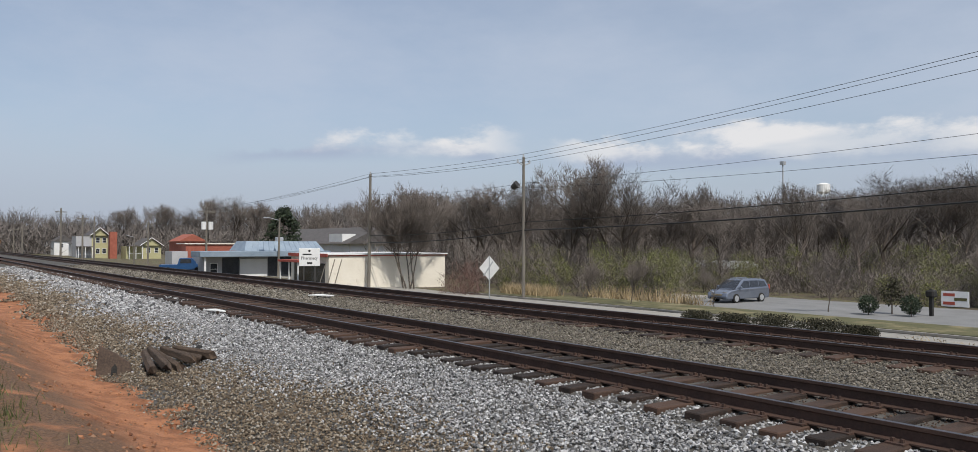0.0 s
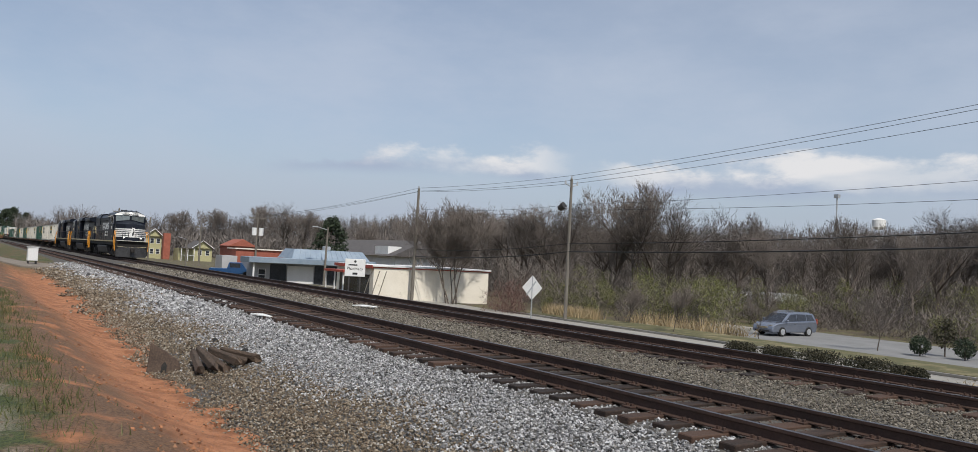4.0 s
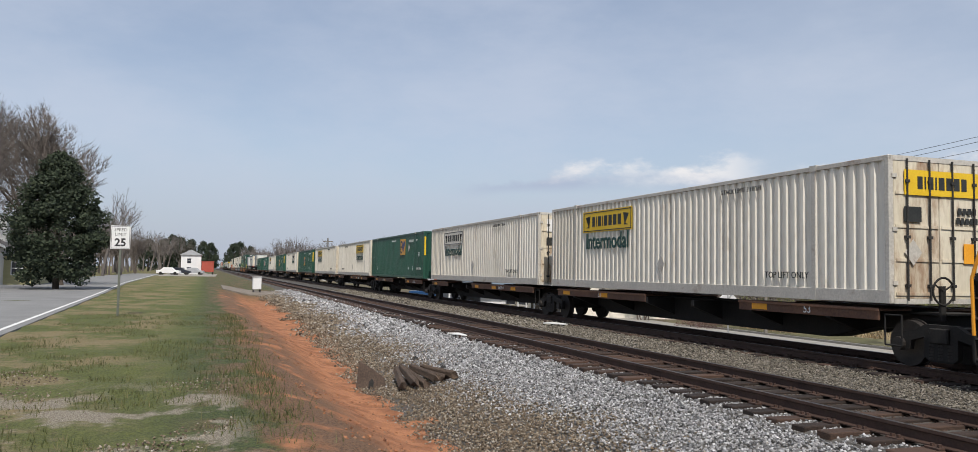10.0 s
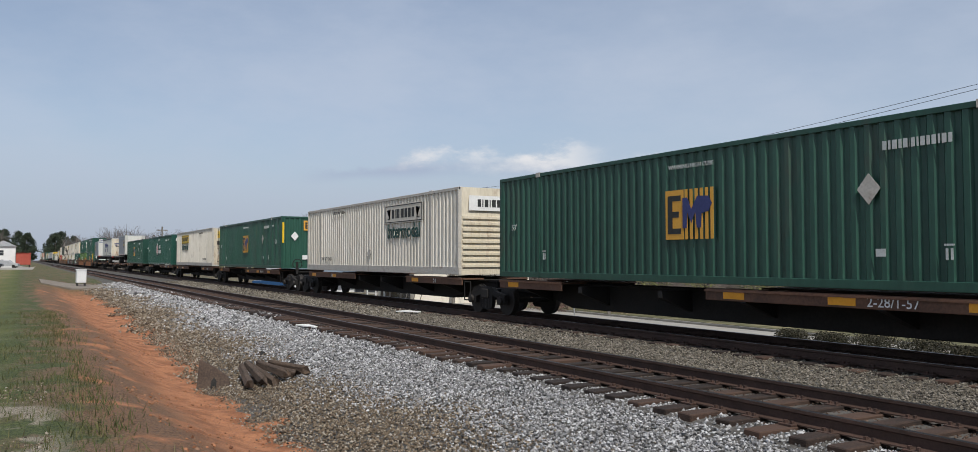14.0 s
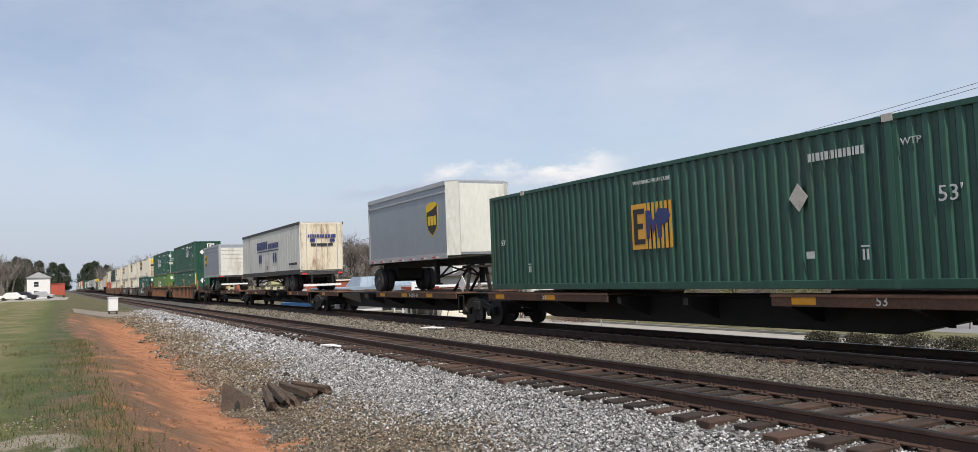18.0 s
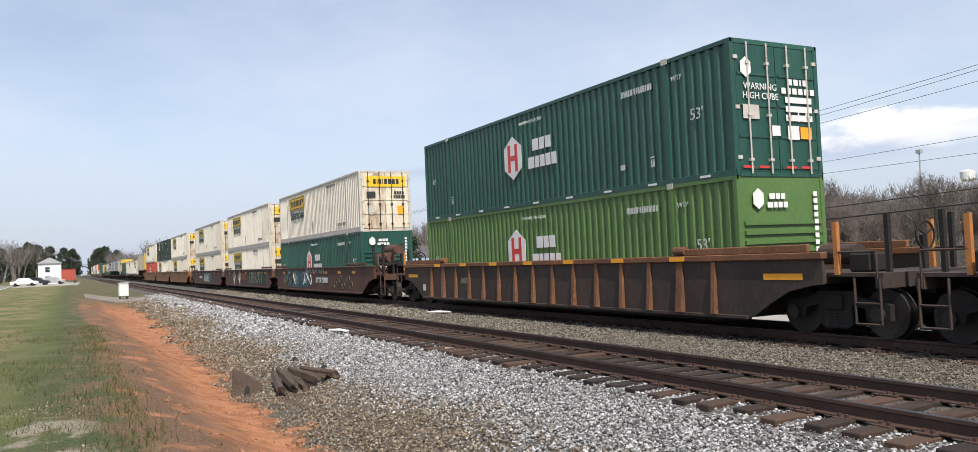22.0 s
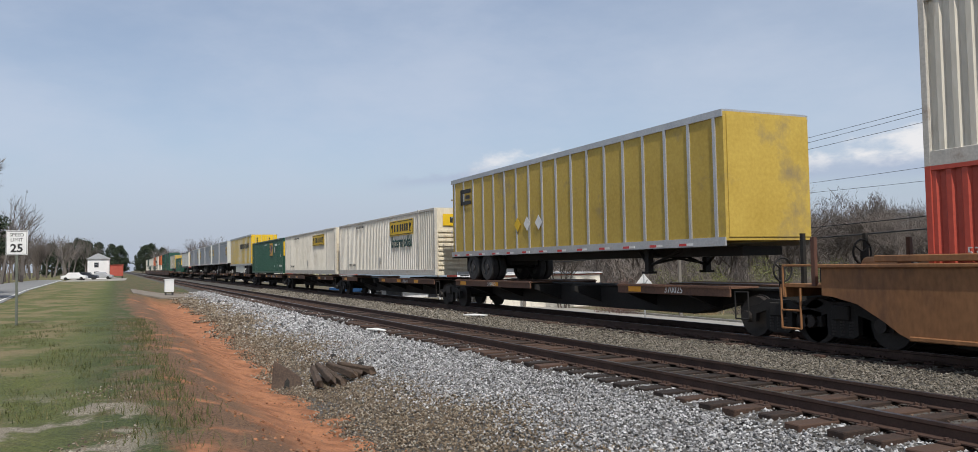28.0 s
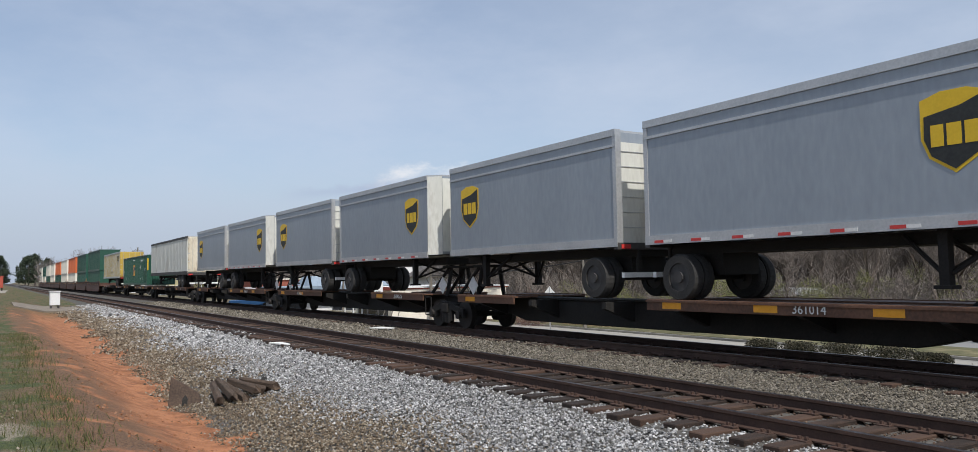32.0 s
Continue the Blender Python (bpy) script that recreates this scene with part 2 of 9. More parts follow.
# ---- materials ----
def surface(name, dark, light, rough=0.8, metal=0.0, scale=8.0, fine=60.0, bump=0.15, detail=5.0, dirt=None, dirt_amount=0.0, dirt_scale=0.6, random=0.0, stretch=(1, 1, 1)):
    """A worn procedural surface: two tones at two scales, fine relief, optional dirt with a shape of its own."""
    m = bpy.data.materials.new(name)
    m.use_nodes = True
    n, l = m.node_tree.nodes, m.node_tree.links
    bsdf = n["Principled BSDF"]
    co, mp = n.new("ShaderNodeTexCoord"), n.new("ShaderNodeMapping")
    mp.inputs["Scale"].default_value = stretch
    l.new(co.outputs["Object"], mp.inputs["Vector"])
    big, small = n.new("ShaderNodeTexNoise"), n.new("ShaderNodeTexNoise")
    for t, s in ((big, scale), (small, fine)):
        t.inputs["Scale"].default_value, t.inputs["Detail"].default_value = s, detail
        l.new(mp.outputs[0], t.inputs["Vector"])
    mix = n.new("ShaderNodeMath")
    mix.operation = 'MULTIPLY_ADD'
    mix.inputs[1].default_value = 0.5
    l.new(big.outputs["Fac"], mix.inputs[0])
    half = n.new("ShaderNodeMath")
    half.operation, half.inputs[1].default_value = 'MULTIPLY', 0.5
    l.new(small.outputs["Fac"], half.inputs[0])
    l.new(half.outputs[0], mix.inputs[2])
    value = mix.outputs[0]
    if random:
        info, rnd = n.new("ShaderNodeObjectInfo"), n.new("ShaderNodeMath")
        rnd.operation, rnd.inputs[1].default_value = 'MULTIPLY_ADD', random
        l.new(info.outputs["Random"], rnd.inputs[0])
        l.new(value, rnd.inputs[2])
        sub = n.new("ShaderNodeMath")
        sub.operation, sub.inputs[1].default_value = 'SUBTRACT', random / 2
        l.new(rnd.outputs[0], sub.inputs[0])
        value = sub.outputs[0]
    ramp = n.new("ShaderNodeValToRGB")
    ramp.color_ramp.elements[0].position, ramp.color_ramp.elements[0].color = 0.34, (*dark, 1)
    ramp.color_ramp.elements[1].position, ramp.color_ramp.elements[1].color = 0.66, (*light, 1)
    l.new(value, ramp.inputs["Fac"])
    colour = ramp.outputs["Color"]
    if dirt:
        dn, dr, dm = n.new("ShaderNodeTexNoise"), n.new("ShaderNodeValToRGB"), n.new("ShaderNodeMix")
        dn.inputs["Scale"].default_value, dn.inputs["Detail"].default_value, dn.inputs["Roughness"].default_value = dirt_scale, 8, 0.7
        l.new(mp.outputs[0], dn.inputs["Vector"])
        dr.color_ramp.elements[0].position, dr.color_ramp.elements[1].position = 0.62 - dirt_amount * 0.3, 0.78 - dirt_amount * 0.2
        l.new(dn.outputs["Fac"], dr.inputs["Fac"])
        dm.data_type = 'RGBA'
        l.new(dr.outputs["Color"], dm.inputs["Factor"])
        l.new(colour, dm.inputs["A"])
        dm.inputs["B"].default_value = (*dirt, 1)
        colour = dm.outputs["Result"]
    l.new(colour, bsdf.inputs["Base Color"])
    bsdf.inputs["Roughness"].default_value, bsdf.inputs["Metallic"].default_value = rough, metal
    if bump:
        b = n.new("ShaderNodeBump")
        b.inputs["Strength"].default_value, b.inputs["Distance"].default_value = bump, 0.02
        l.new(small.outputs["Fac"], b.inputs["Height"])
        l.new(b.outputs[0], bsdf.inputs["Normal"])
    return m

# ---- the train: materials ----
SPEED = 24.3
MOVERS = []
RUST = (0.10, 0.045, 0.025)
M_WHITE = surface("white_painted_steel", (0.59, 0.55, 0.46), (0.76, 0.72, 0.63), 0.55, scale=0.8, fine=12, bump=0.05, dirt=(0.30, 0.23, 0.16), dirt_amount=0.12, dirt_scale=1.1, random=0.3, stretch=(1, 1, 0.25))
M_CREAM = surface("stained_white_steel", (0.54, 0.48, 0.36), (0.70, 0.64, 0.51), 0.6, scale=1.2, fine=14, bump=0.05, dirt=(0.22, 0.10, 0.04), dirt_amount=0.42, dirt_scale=1.8, stretch=(1, 1, 0.28))
M_SILL = surface("worn_grey_rail", (0.38, 0.36, 0.32), (0.58, 0.55, 0.49), 0.6, scale=1.5, fine=20, bump=0.05, dirt=(0.2, 0.13, 0.09), dirt_amount=0.25, dirt_scale=1.5)
M_GREEN = surface("green_painted_steel", (0.0115, 0.054, 0.037), (0.024, 0.086, 0.058), 0.42, scale=0.7, fine=12, bump=0.04, dirt=(0.05, 0.055, 0.04), dirt_amount=0.1, random=0.3, stretch=(1, 1, 0.3))
M_GREEN2 = surface("emerald_painted_steel", (0.010, 0.058, 0.043), (0.02, 0.09, 0.064), 0.4, scale=0.7, fine=12, bump=0.04, random=0.25, stretch=(1, 1, 0.3))
M_OLIVE = surface("faded_dark_green_steel", (0.016, 0.032, 0.022), (0.03, 0.05, 0.036), 0.55, scale=0.7, fine=12, bump=0.04, dirt=(0.08, 0.07, 0.05), dirt_amount=0.15)
M_LIME = surface("lime_green_steel", (0.066, 0.135, 0.036), (0.094, 0.18, 0.05), 0.45, scale=0.7, fine=12, bump=0.04)
M_RED = surface("red_painted_steel", (0.36, 0.045, 0.025), (0.46, 0.07, 0.04), 0.5, scale=0.7, fine=12, bump=0.04)
M_ORANGE = surface("orange_painted_steel", (0.5, 0.11, 0.03), (0.6, 0.15, 0.05), 0.5, scale=0.7, fine=12, bump=0.04)
M_YELLOW = surface("yellow_painted_panel", (0.62, 0.40, 0.02), (0.74, 0.50, 0.03), 0.45, scale=0.8, fine=12, bump=0.03, stretch=(1, 1, 0.4))
M_DULLYELLOW = surface("faded_yellow_panel", (0.40, 0.27, 0.04), (0.52, 0.37, 0.07), 0.6, scale=0.8, fine=12, bump=0.03, dirt=(0.2, 0.16, 0.1), dirt_amount=0.2)
M_GOLD = surface("yellow_decal", (0.66, 0.42, 0.01), (0.76, 0.50, 0.02), 0.5, scale=2, fine=20, bump=0.0)
M_ORANGEP = surface("orange_gold_decal", (0.62, 0.30, 0.03), (0.72, 0.38, 0.05), 0.5, scale=2, fine=20, bump=0.0)
M_AMBER = surface("amber_reflector", (0.72, 0.30, 0.01), (0.85, 0.38, 0.02), 0.4, scale=2, fine=20, bump=0.0)
M_BLACKP = surface("black_lettering", (0.012, 0.014, 0.014), (0.03, 0.032, 0.03), 0.6, scale=3, fine=20, bump=0.0)
M_DKGREENP = surface("green_lettering", (0.006, 0.042, 0.036), (0.014, 0.065, 0.054), 0.6, scale=3, fine=20, bump=0.0)
M_WHITEP = surface("white_lettering", (0.62, 0.62, 0.6), (0.78, 0.78, 0.76), 0.6, scale=3, fine=30, bump=0.0)
M_PALEP = surface("worn_white_lettering", (0.42, 0.44, 0.42), (0.58, 0.6, 0.58), 0.6, scale=3, fine=30, bump=0.0)
M_BLUEP = surface("dark_blue_decal", (0.02, 0.03, 0.12), (0.04, 0.05, 0.18), 0.5, scale=3, fine=20, bump=0.0)
M_REDP = surface("red_decal", (0.5, 0.03, 0.03), (0.6, 0.05, 0.04), 0.4, scale=3, fine=20, bump=0.0)
M_SILVER = surface("silver_aluminium_panel", (0.26, 0.292, 0.33), (0.325, 0.358, 0.395), 0.38, metal=0.25, scale=0.6, fine=10, bump=0.02, stretch=(1, 1, 0.3), random=0.15)
M_ALU = surface("bare_aluminium", (0.40, 0.41, 0.42), (0.55, 0.55, 0.55), 0.4, metal=0.5, scale=1.5, fine=20, bump=0.03)
M_LIGHTGREY = surface("pale_grey_panel", (0.56, 0.56, 0.51), (0.67, 0.67, 0.615), 0.5, scale=0.8, fine=12, bump=0.03, dirt=(0.33, 0.29, 0.23), dirt_amount=0.2, stretch=(1, 1, 0.3))
M_BLACK = surface("locomotive_black", (0.005, 0.0068, 0.012), (0.010, 0.0128, 0.021), 0.4, scale=0.8, fine=16, bump=0.02, dirt=(0.026, 0.025, 0.026), dirt_amount=0.15, dirt_scale=0.7, stretch=(1, 1, 0.4))
M_BLACK.node_tree.nodes["Principled BSDF"].inputs["Specular IOR Level"].default_value = 0.25
M_EMBLEM = surface("pale_grey_emblem_paint", (0.40, 0.40, 0.37), (0.54, 0.54, 0.50), 0.5, scale=3, fine=20, bump=0.0)
M_PLOW = surface("scuffed_steel_plow", (0.022, 0.022, 0.024), (0.075, 0.075, 0.077), 0.5, metal=0.3, scale=1.6, fine=14, bump=0.08)
# grime colour taken down to near black to stand in for shade under the cars
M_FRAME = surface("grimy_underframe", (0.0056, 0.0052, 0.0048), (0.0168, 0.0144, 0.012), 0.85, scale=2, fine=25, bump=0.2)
M_TANK = surface("dusty_black_tank", (0.028, 0.027, 0.027), (0.055, 0.052, 0.05), 0.6, scale=1.0, fine=12, bump=0.05)
# lighter copy of the tank black: sun highlights put into the base colour
M_TANKGREY = surface("dust_grey_tank", (0.04, 0.04, 0.041), (0.085, 0.084, 0.082), 0.55, scale=1.0, fine=12, bump=0.05, dirt=(0.02, 0.02, 0.02), dirt_amount=0.2)
M_WHEEL = surface("worn_wheel_steel", (0.012, 0.010, 0.009), (0.035, 0.029, 0.025), 0.65, metal=0.2, scale=4, fine=30, bump=0.1)
M_SPINE = surface("brown_car_steel", (0.07, 0.034, 0.021), (0.165, 0.08, 0.045), 0.7, scale=1.2, fine=18, bump=0.1, dirt=(0.05, 0.028, 0.02), dirt_amount=0.35, dirt_scale=0.9)
M_WELL = surface("brown_well_steel", (0.055, 0.024, 0.017), (0.12, 0.055, 0.036), 0.7, scale=0.9, fine=14, bump=0.08, dirt=(0.03, 0.02, 0.017), dirt_amount=0.35, dirt_scale=0.5, stretch=(1, 1, 0.4))
M_WELLDARK = surface("dark_weathered_well_steel", (0.026, 0.019, 0.016), (0.058, 0.038, 0.029), 0.75, scale=0.9, fine=14, bump=0.08, dirt=(0.09, 0.045, 0.026), dirt_amount=0.22, dirt_scale=0.6, stretch=(1, 1, 0.4))
M_WELLRIB = surface("rusty_orange_rib_steel", (0.085, 0.038, 0.021), (0.22, 0.095, 0.04), 0.75, scale=1.6, fine=14, bump=0.08, dirt=(0.33, 0.13, 0.03), dirt_amount=0.18, dirt_scale=1.3)
M_WELLTAN = surface("tan_well_steel", (0.17, 0.075, 0.026), (0.28, 0.13, 0.05), 0.7, scale=0.9, fine=14, bump=0.08, dirt=(0.08, 0.04, 0.025), dirt_amount=0.25, dirt_scale=0.5, stretch=(1, 1, 0.4))
M_RUBBER = surface("tyre_rubber", (0.012, 0.012, 0.012), (0.04, 0.038, 0.036), 0.85, scale=4, fine=30, bump=0.2)
M_HANDRAIL = surface("yellow_handrail", (0.62, 0.24, 0.015), (0.75, 0.34, 0.03), 0.5, scale=3, fine=20, bump=0.0)
M_WELLPOST = surface("worn_orange_post", (0.30, 0.11, 0.03), (0.50, 0.20, 0.05), 0.6, scale=3, fine=20, bump=0.05)
M_STRIPE = surface("cream_stripe", (0.40, 0.34, 0.20), (0.53, 0.46, 0.285), 0.5, scale=3, fine=20, bump=0.0)
M_TAG = surface("pale_spray_paint", (0.30, 0.32, 0.31), (0.5, 0.52, 0.5), 0.7, scale=3, fine=20, bump=0.0)
M_TAGPALE = surface("faded_green_spray_paint", (0.10, 0.12, 0.07), (0.20, 0.22, 0.14), 0.7, scale=1.5, fine=8, bump=0.0)
M_TAGOLIVE = surface("olive_spray_paint", (0.06, 0.065, 0.03), (0.11, 0.11, 0.055), 0.7, scale=1.5, fine=8, bump=0.0)
M_TAGBLUE = surface("blue_spray_paint", (0.03, 0.08, 0.10), (0.07, 0.15, 0.18), 0.7, scale=1.2, fine=8, bump=0.0)
M_TAGGREEN = surface("green_spray_paint", (0.006, 0.03, 0.022), (0.015, 0.05, 0.035), 0.7, scale=1.2, fine=8, bump=0.0)
M_GLASS = surface("dark_cab_glass", (0.03, 0.04, 0.045), (0.05, 0.06, 0.065), 0.05, scale=1, fine=5, bump=0.0)
# pale, part-metal base helps out the sky reflection on the windscreen
M_SCREEN = surface("reflecting_cab_glass", (0.22, 0.25, 0.25), (0.30, 0.33, 0.33), 0.06, metal=0.55, scale=1, fine=4, bump=0.0)
M_LAMP = bpy.data.materials.new("lit_headlight")
M_LAMP.use_nodes = True
M_LAMP.node_tree.nodes["Principled BSDF"].inputs["Emission Color"].default_value = (1.0, 0.95, 0.85, 1)
M_LAMP.node_tree.nodes["Principled BSDF"].inputs["Emission Strength"].default_value = 2.2

# ---- the setting: ground, ballast, tracks ----
Y1, Y2 = 8.417, 13.676           # centre lines of the near and the far track; rail tops at z = 0


def ground_material():
    """Grass with worn tan patches, a red clay ditch and pale gravel spots, laid out by place."""
    m = bpy.data.materials.new("open_ground")
    m.use_nodes = True
    n, l = m.node_tree.nodes, m.node_tree.links
    bsdf = n["Principled BSDF"]
    bsdf.inputs["Roughness"].default_value = 0.95
    co, sep = n.new("ShaderNodeTexCoord"), n.new("ShaderNodeSeparateXYZ")
    l.new(co.outputs["Object"], sep.inputs[0])

    def tex(scale, detail=6, rough=0.6):
        t = n.new("ShaderNodeTexNoise")
        t.inputs["Scale"].default_value, t.inputs["Detail"].default_value, t.inputs["Roughness"].default_value = scale, detail, rough
        l.new(co.outputs["Object"], t.inputs["Vector"])
        return t.outputs["Fac"]

    def ramp(v, a, b, lo=0.0, hi=1.0):
        r = n.new("ShaderNodeMapRange")
        r.interpolation_type = 'SMOOTHSTEP'
        for k, x in (("From Min", a), ("From Max", b), ("To Min", lo), ("To Max", hi)):
            r.inputs[k].default_value = x
        l.new(v, r.inputs["Value"])
        return r.outputs["Result"]

    def op(kind, a, b):
        q = n.new("ShaderNodeMath")
        q.operation = kind
        for i, s in enumerate((a, b)):
            if isinstance(s, (int, float)):
                q.inputs[i].default_value = s
            else:
                l.new(s, q.inputs[i])
        return q.outputs[0]

    def mix(f, a, b):
        q = n.new("ShaderNodeMix")
        q.data_type = 'RGBA'
        for s, k in ((f, "Factor"), (a, "A"), (b, "B")):
            if isinstance(s, tuple):
                q.inputs[k].default_value = (*s, 1)
            else:
                l.new(s, q.inputs[k])
        return q.outputs["Result"]

    fine, mid, wide = tex(30), tex(3.0), tex(0.45)
    grass = mix(ramp(fine, 0.35, 0.65), (0.025, 0.038, 0.009), (0.074, 0.094, 0.024))
    straw = mix(ramp(fine, 0.3, 0.7), (0.135, 0.105, 0.046), (0.25, 0.2, 0.105))
    lush = mix(ramp(fine, 0.3, 0.7), (0.05, 0.064, 0.012), (0.13, 0.14, 0.034))
    lush = mix(op('MULTIPLY', ramp(mid, 0.46, 0.60), 0.55), lush, grass)
    verge = ramp(op('ADD', sep.outputs["Y"], op('MULTIPLY', op('SUBTRACT', tex(0.7, 5), 0.5), 2.6)), -0.9, 0.1)
    worn = op('MULTIPLY', ramp(op('ADD', wide, op('MULTIPLY', op('SUBTRACT', mid, 0.5), 0.35)), 0.44, 0.58), ramp(sep.outputs["Y"], -0.3, -2.0, 0.1, 1.0))
    turf = mix(verge, mix(worn, lush, straw), grass)
    soil = mix(ramp(fine, 0.35, 0.65), (0.085, 0.052, 0.028), (0.185, 0.12, 0.07))
    turf = mix(op('MULTIPLY', ramp(tex(1.3, 6), 0.47, 0.56), ramp(sep.outputs["Y"], -0.5, 0.5)), turf, soil)
    clay = mix(ramp(mid, 0.35, 0.65), (0.25, 0.095, 0.038), (0.45, 0.194, 0.088))
    clay = mix(ramp(fine, 0.52, 0.75), clay, (0.15, 0.07, 0.04))
    bank = mix(ramp(fine, 0.35, 0.65), (0.09, 0.05, 0.027), (0.205, 0.114, 0.061))
    clay = mix(op('MULTIPLY', ramp(tex(0.9, 6), 0.34, 0.50), ramp(sep.outputs["Y"], 2.3, 1.4)), clay, bank)
    gravel = mix(ramp(tex(60, 3), 0.4, 0.62), (0.14, 0.118, 0.083), (0.34, 0.30, 0.235))
    y = sep.outputs["Y"]
    yn = op('ADD', y, op('MULTIPLY', op('SUBTRACT', tex(0.8, 5), 0.5), 1.6))
    clay_band = op('MULTIPLY', ramp(yn, 0.5, 0.85), ramp(y, 4.6, 3.6))
    x = sep.outputs["X"]
    clay_band = op('MULTIPLY', clay_band, ramp(x, -75, -48))
    # pale gravel showing through the grass close to the path
    spot = op('MULTIPLY', ramp(tex(0.9, 5), 0.50, 0.58), op('MULTIPLY', ramp(x, -12.5, -10.5), ramp(y, 0.6, 0.1)))
    spot = op('MULTIPLY', spot, ramp(y, -6.5, -3.0))
    colour = mix(spot, turf, gravel)
    colour = mix(clay_band, colour, clay)
    far = mix(ramp(wide, 0.42, 0.56), mix(ramp(mid, 0.4, 0.6), (0.075, 0.08, 0.03), (0.15, 0.13, 0.065)), mix(ramp(fine, 0.4, 0.6), (0.06, 0.045, 0.03), (0.13, 0.10, 0.065)))
    colour = mix(ramp(y, 15, 18), colour, far)
    l.new(colour, bsdf.inputs["Base Color"])
    b = n.new("ShaderNodeBump")
    b.inputs["Strength"].default_value, b.inputs["Distance"].default_value = 0.9, 0.05
    l.new(op('ADD', fine, mid), b.inputs["Height"])
    l.new(b.outputs[0], bsdf.inputs["Normal"])
    return m


def stone_material(name, tones, rough=0.9):
    m = bpy.data.materials.new(name)
    m.use_nodes = True
    n, l = m.node_tree.nodes, m.node_tree.links
    g, r = n.new("ShaderNodeNewGeometry"), n.new("ShaderNodeValToRGB")
    r.color_ramp.interpolation = 'LINEAR'
    while len(r.color_ramp.elements) < len(tones):
        r.color_ramp.elements.new(0.5)
    for i, c in enumerate(tones):
        r.color_ramp.elements[i].position, r.color_ramp.elements[i].color = i / (len(tones) - 1), (*c, 1)
    l.new(g.outputs["Random Per Island"], r.inputs["Fac"])
    l.new(r.outputs["Color"], n["Principled BSDF"].inputs["Base Color"])
    n["Principled BSDF"].inputs["Roughness"].default_value = rough
    return m


M_GROUND = ground_material()
M_BALLAST = surface("ballast_bed", (0.035, 0.032, 0.028), (0.11, 0.102, 0.09), 0.95, scale=4, fine=24, bump=1.0)
M_STONE = stone_material("crushed_granite", ((0.044, 0.044, 0.04576), (0.1496, 0.1496, 0.1514), (0.2728, 0.2728, 0.2781), (0.1848, 0.1786, 0.1672), (0.528, 0.528, 0.5324), (0.2816, 0.2816, 0.2834)))
M_TANSTONE = stone_material("dusty_tan_stone", ((0.044, 0.03256, 0.022), (0.1276, 0.0924, 0.05896), (0.1892, 0.1434, 0.09504), (0.0968, 0.07216, 0.04928), (0.264, 0.2156, 0.154), (0.3256, 0.2992, 0.2552)))
M_MIDSTONE = stone_material("weathered_stone", ((0.0344, 0.02924, 0.02322), (0.0989, 0.08428, 0.06364), (0.1591, 0.1402, 0.1075), (0.0903, 0.07912, 0.06192), (0.258, 0.2322, 0.1935), (0.1333, 0.1187, 0.0946)))
M_CLOD = stone_material("clay_clods", ((0.135, 0.054, 0.0252), (0.27, 0.1125, 0.0495), (0.36, 0.162, 0.0765), (0.18, 0.0765, 0.036), (0.234, 0.144, 0.09), (0.306, 0.1305, 0.0585)))
M_RUSTSTONE = stone_material("rust_stained_stone", ((0.0208, 0.012, 0.008), (0.0528, 0.0296, 0.0192), (0.084, 0.0496, 0.032), (0.0352, 0.0208, 0.0144), (0.128, 0.084, 0.056), (0.064, 0.0368, 0.0232)))
M_RAIL = surface("rail_steel", (0.034, 0.018, 0.012), (0.075, 0.041, 0.029), 0.75, metal=0.0, scale=3, fine=40)
M_RAILTOP = surface("rail_running_surface", (0.10, 0.095, 0.10), (0.20, 0.19, 0.20), 0.42, metal=1.0, scale=3, fine=90, bump=0.03)
M_TIE = surface("creosoted_timber", (0.016, 0.0098, 0.007), (0.068, 0.038, 0.025), 0.9, scale=3, fine=30, bump=0.4, random=0.5, stretch=(3, 1, 3))
M_PLATE = surface("rusty_tie_plate", (0.03, 0.02, 0.016), (0.09, 0.045, 0.03), 0.8, scale=8, fine=40)


def smooth(a, b, x):
    t = min(max((x - a) / (b - a), 0), 1)
    return t * t * (3 - 2 * t)


def ground_z(x, y):
    z = 0.02
    z -= 0.62 * smooth(0.9, 2.9, y + 0.25 * math.sin(x * 0.35)) * smooth(-85, -55, x) + 0.35 * smooth(2, 4, y) * smooth(-55, -85, x)
    z -= 0.1 * smooth(14, 17, y) + 1.3 * smooth(15.5, 22, y) + 0.8 * smooth(20, 44, y)
    z += 0.3 * smooth(-85, -140, x) * smooth(18, 30, y)
    z += 13 * smooth(120, 330, y - 0.25 * min(0, x + 60)) * smooth(30, 80, y)
    return z


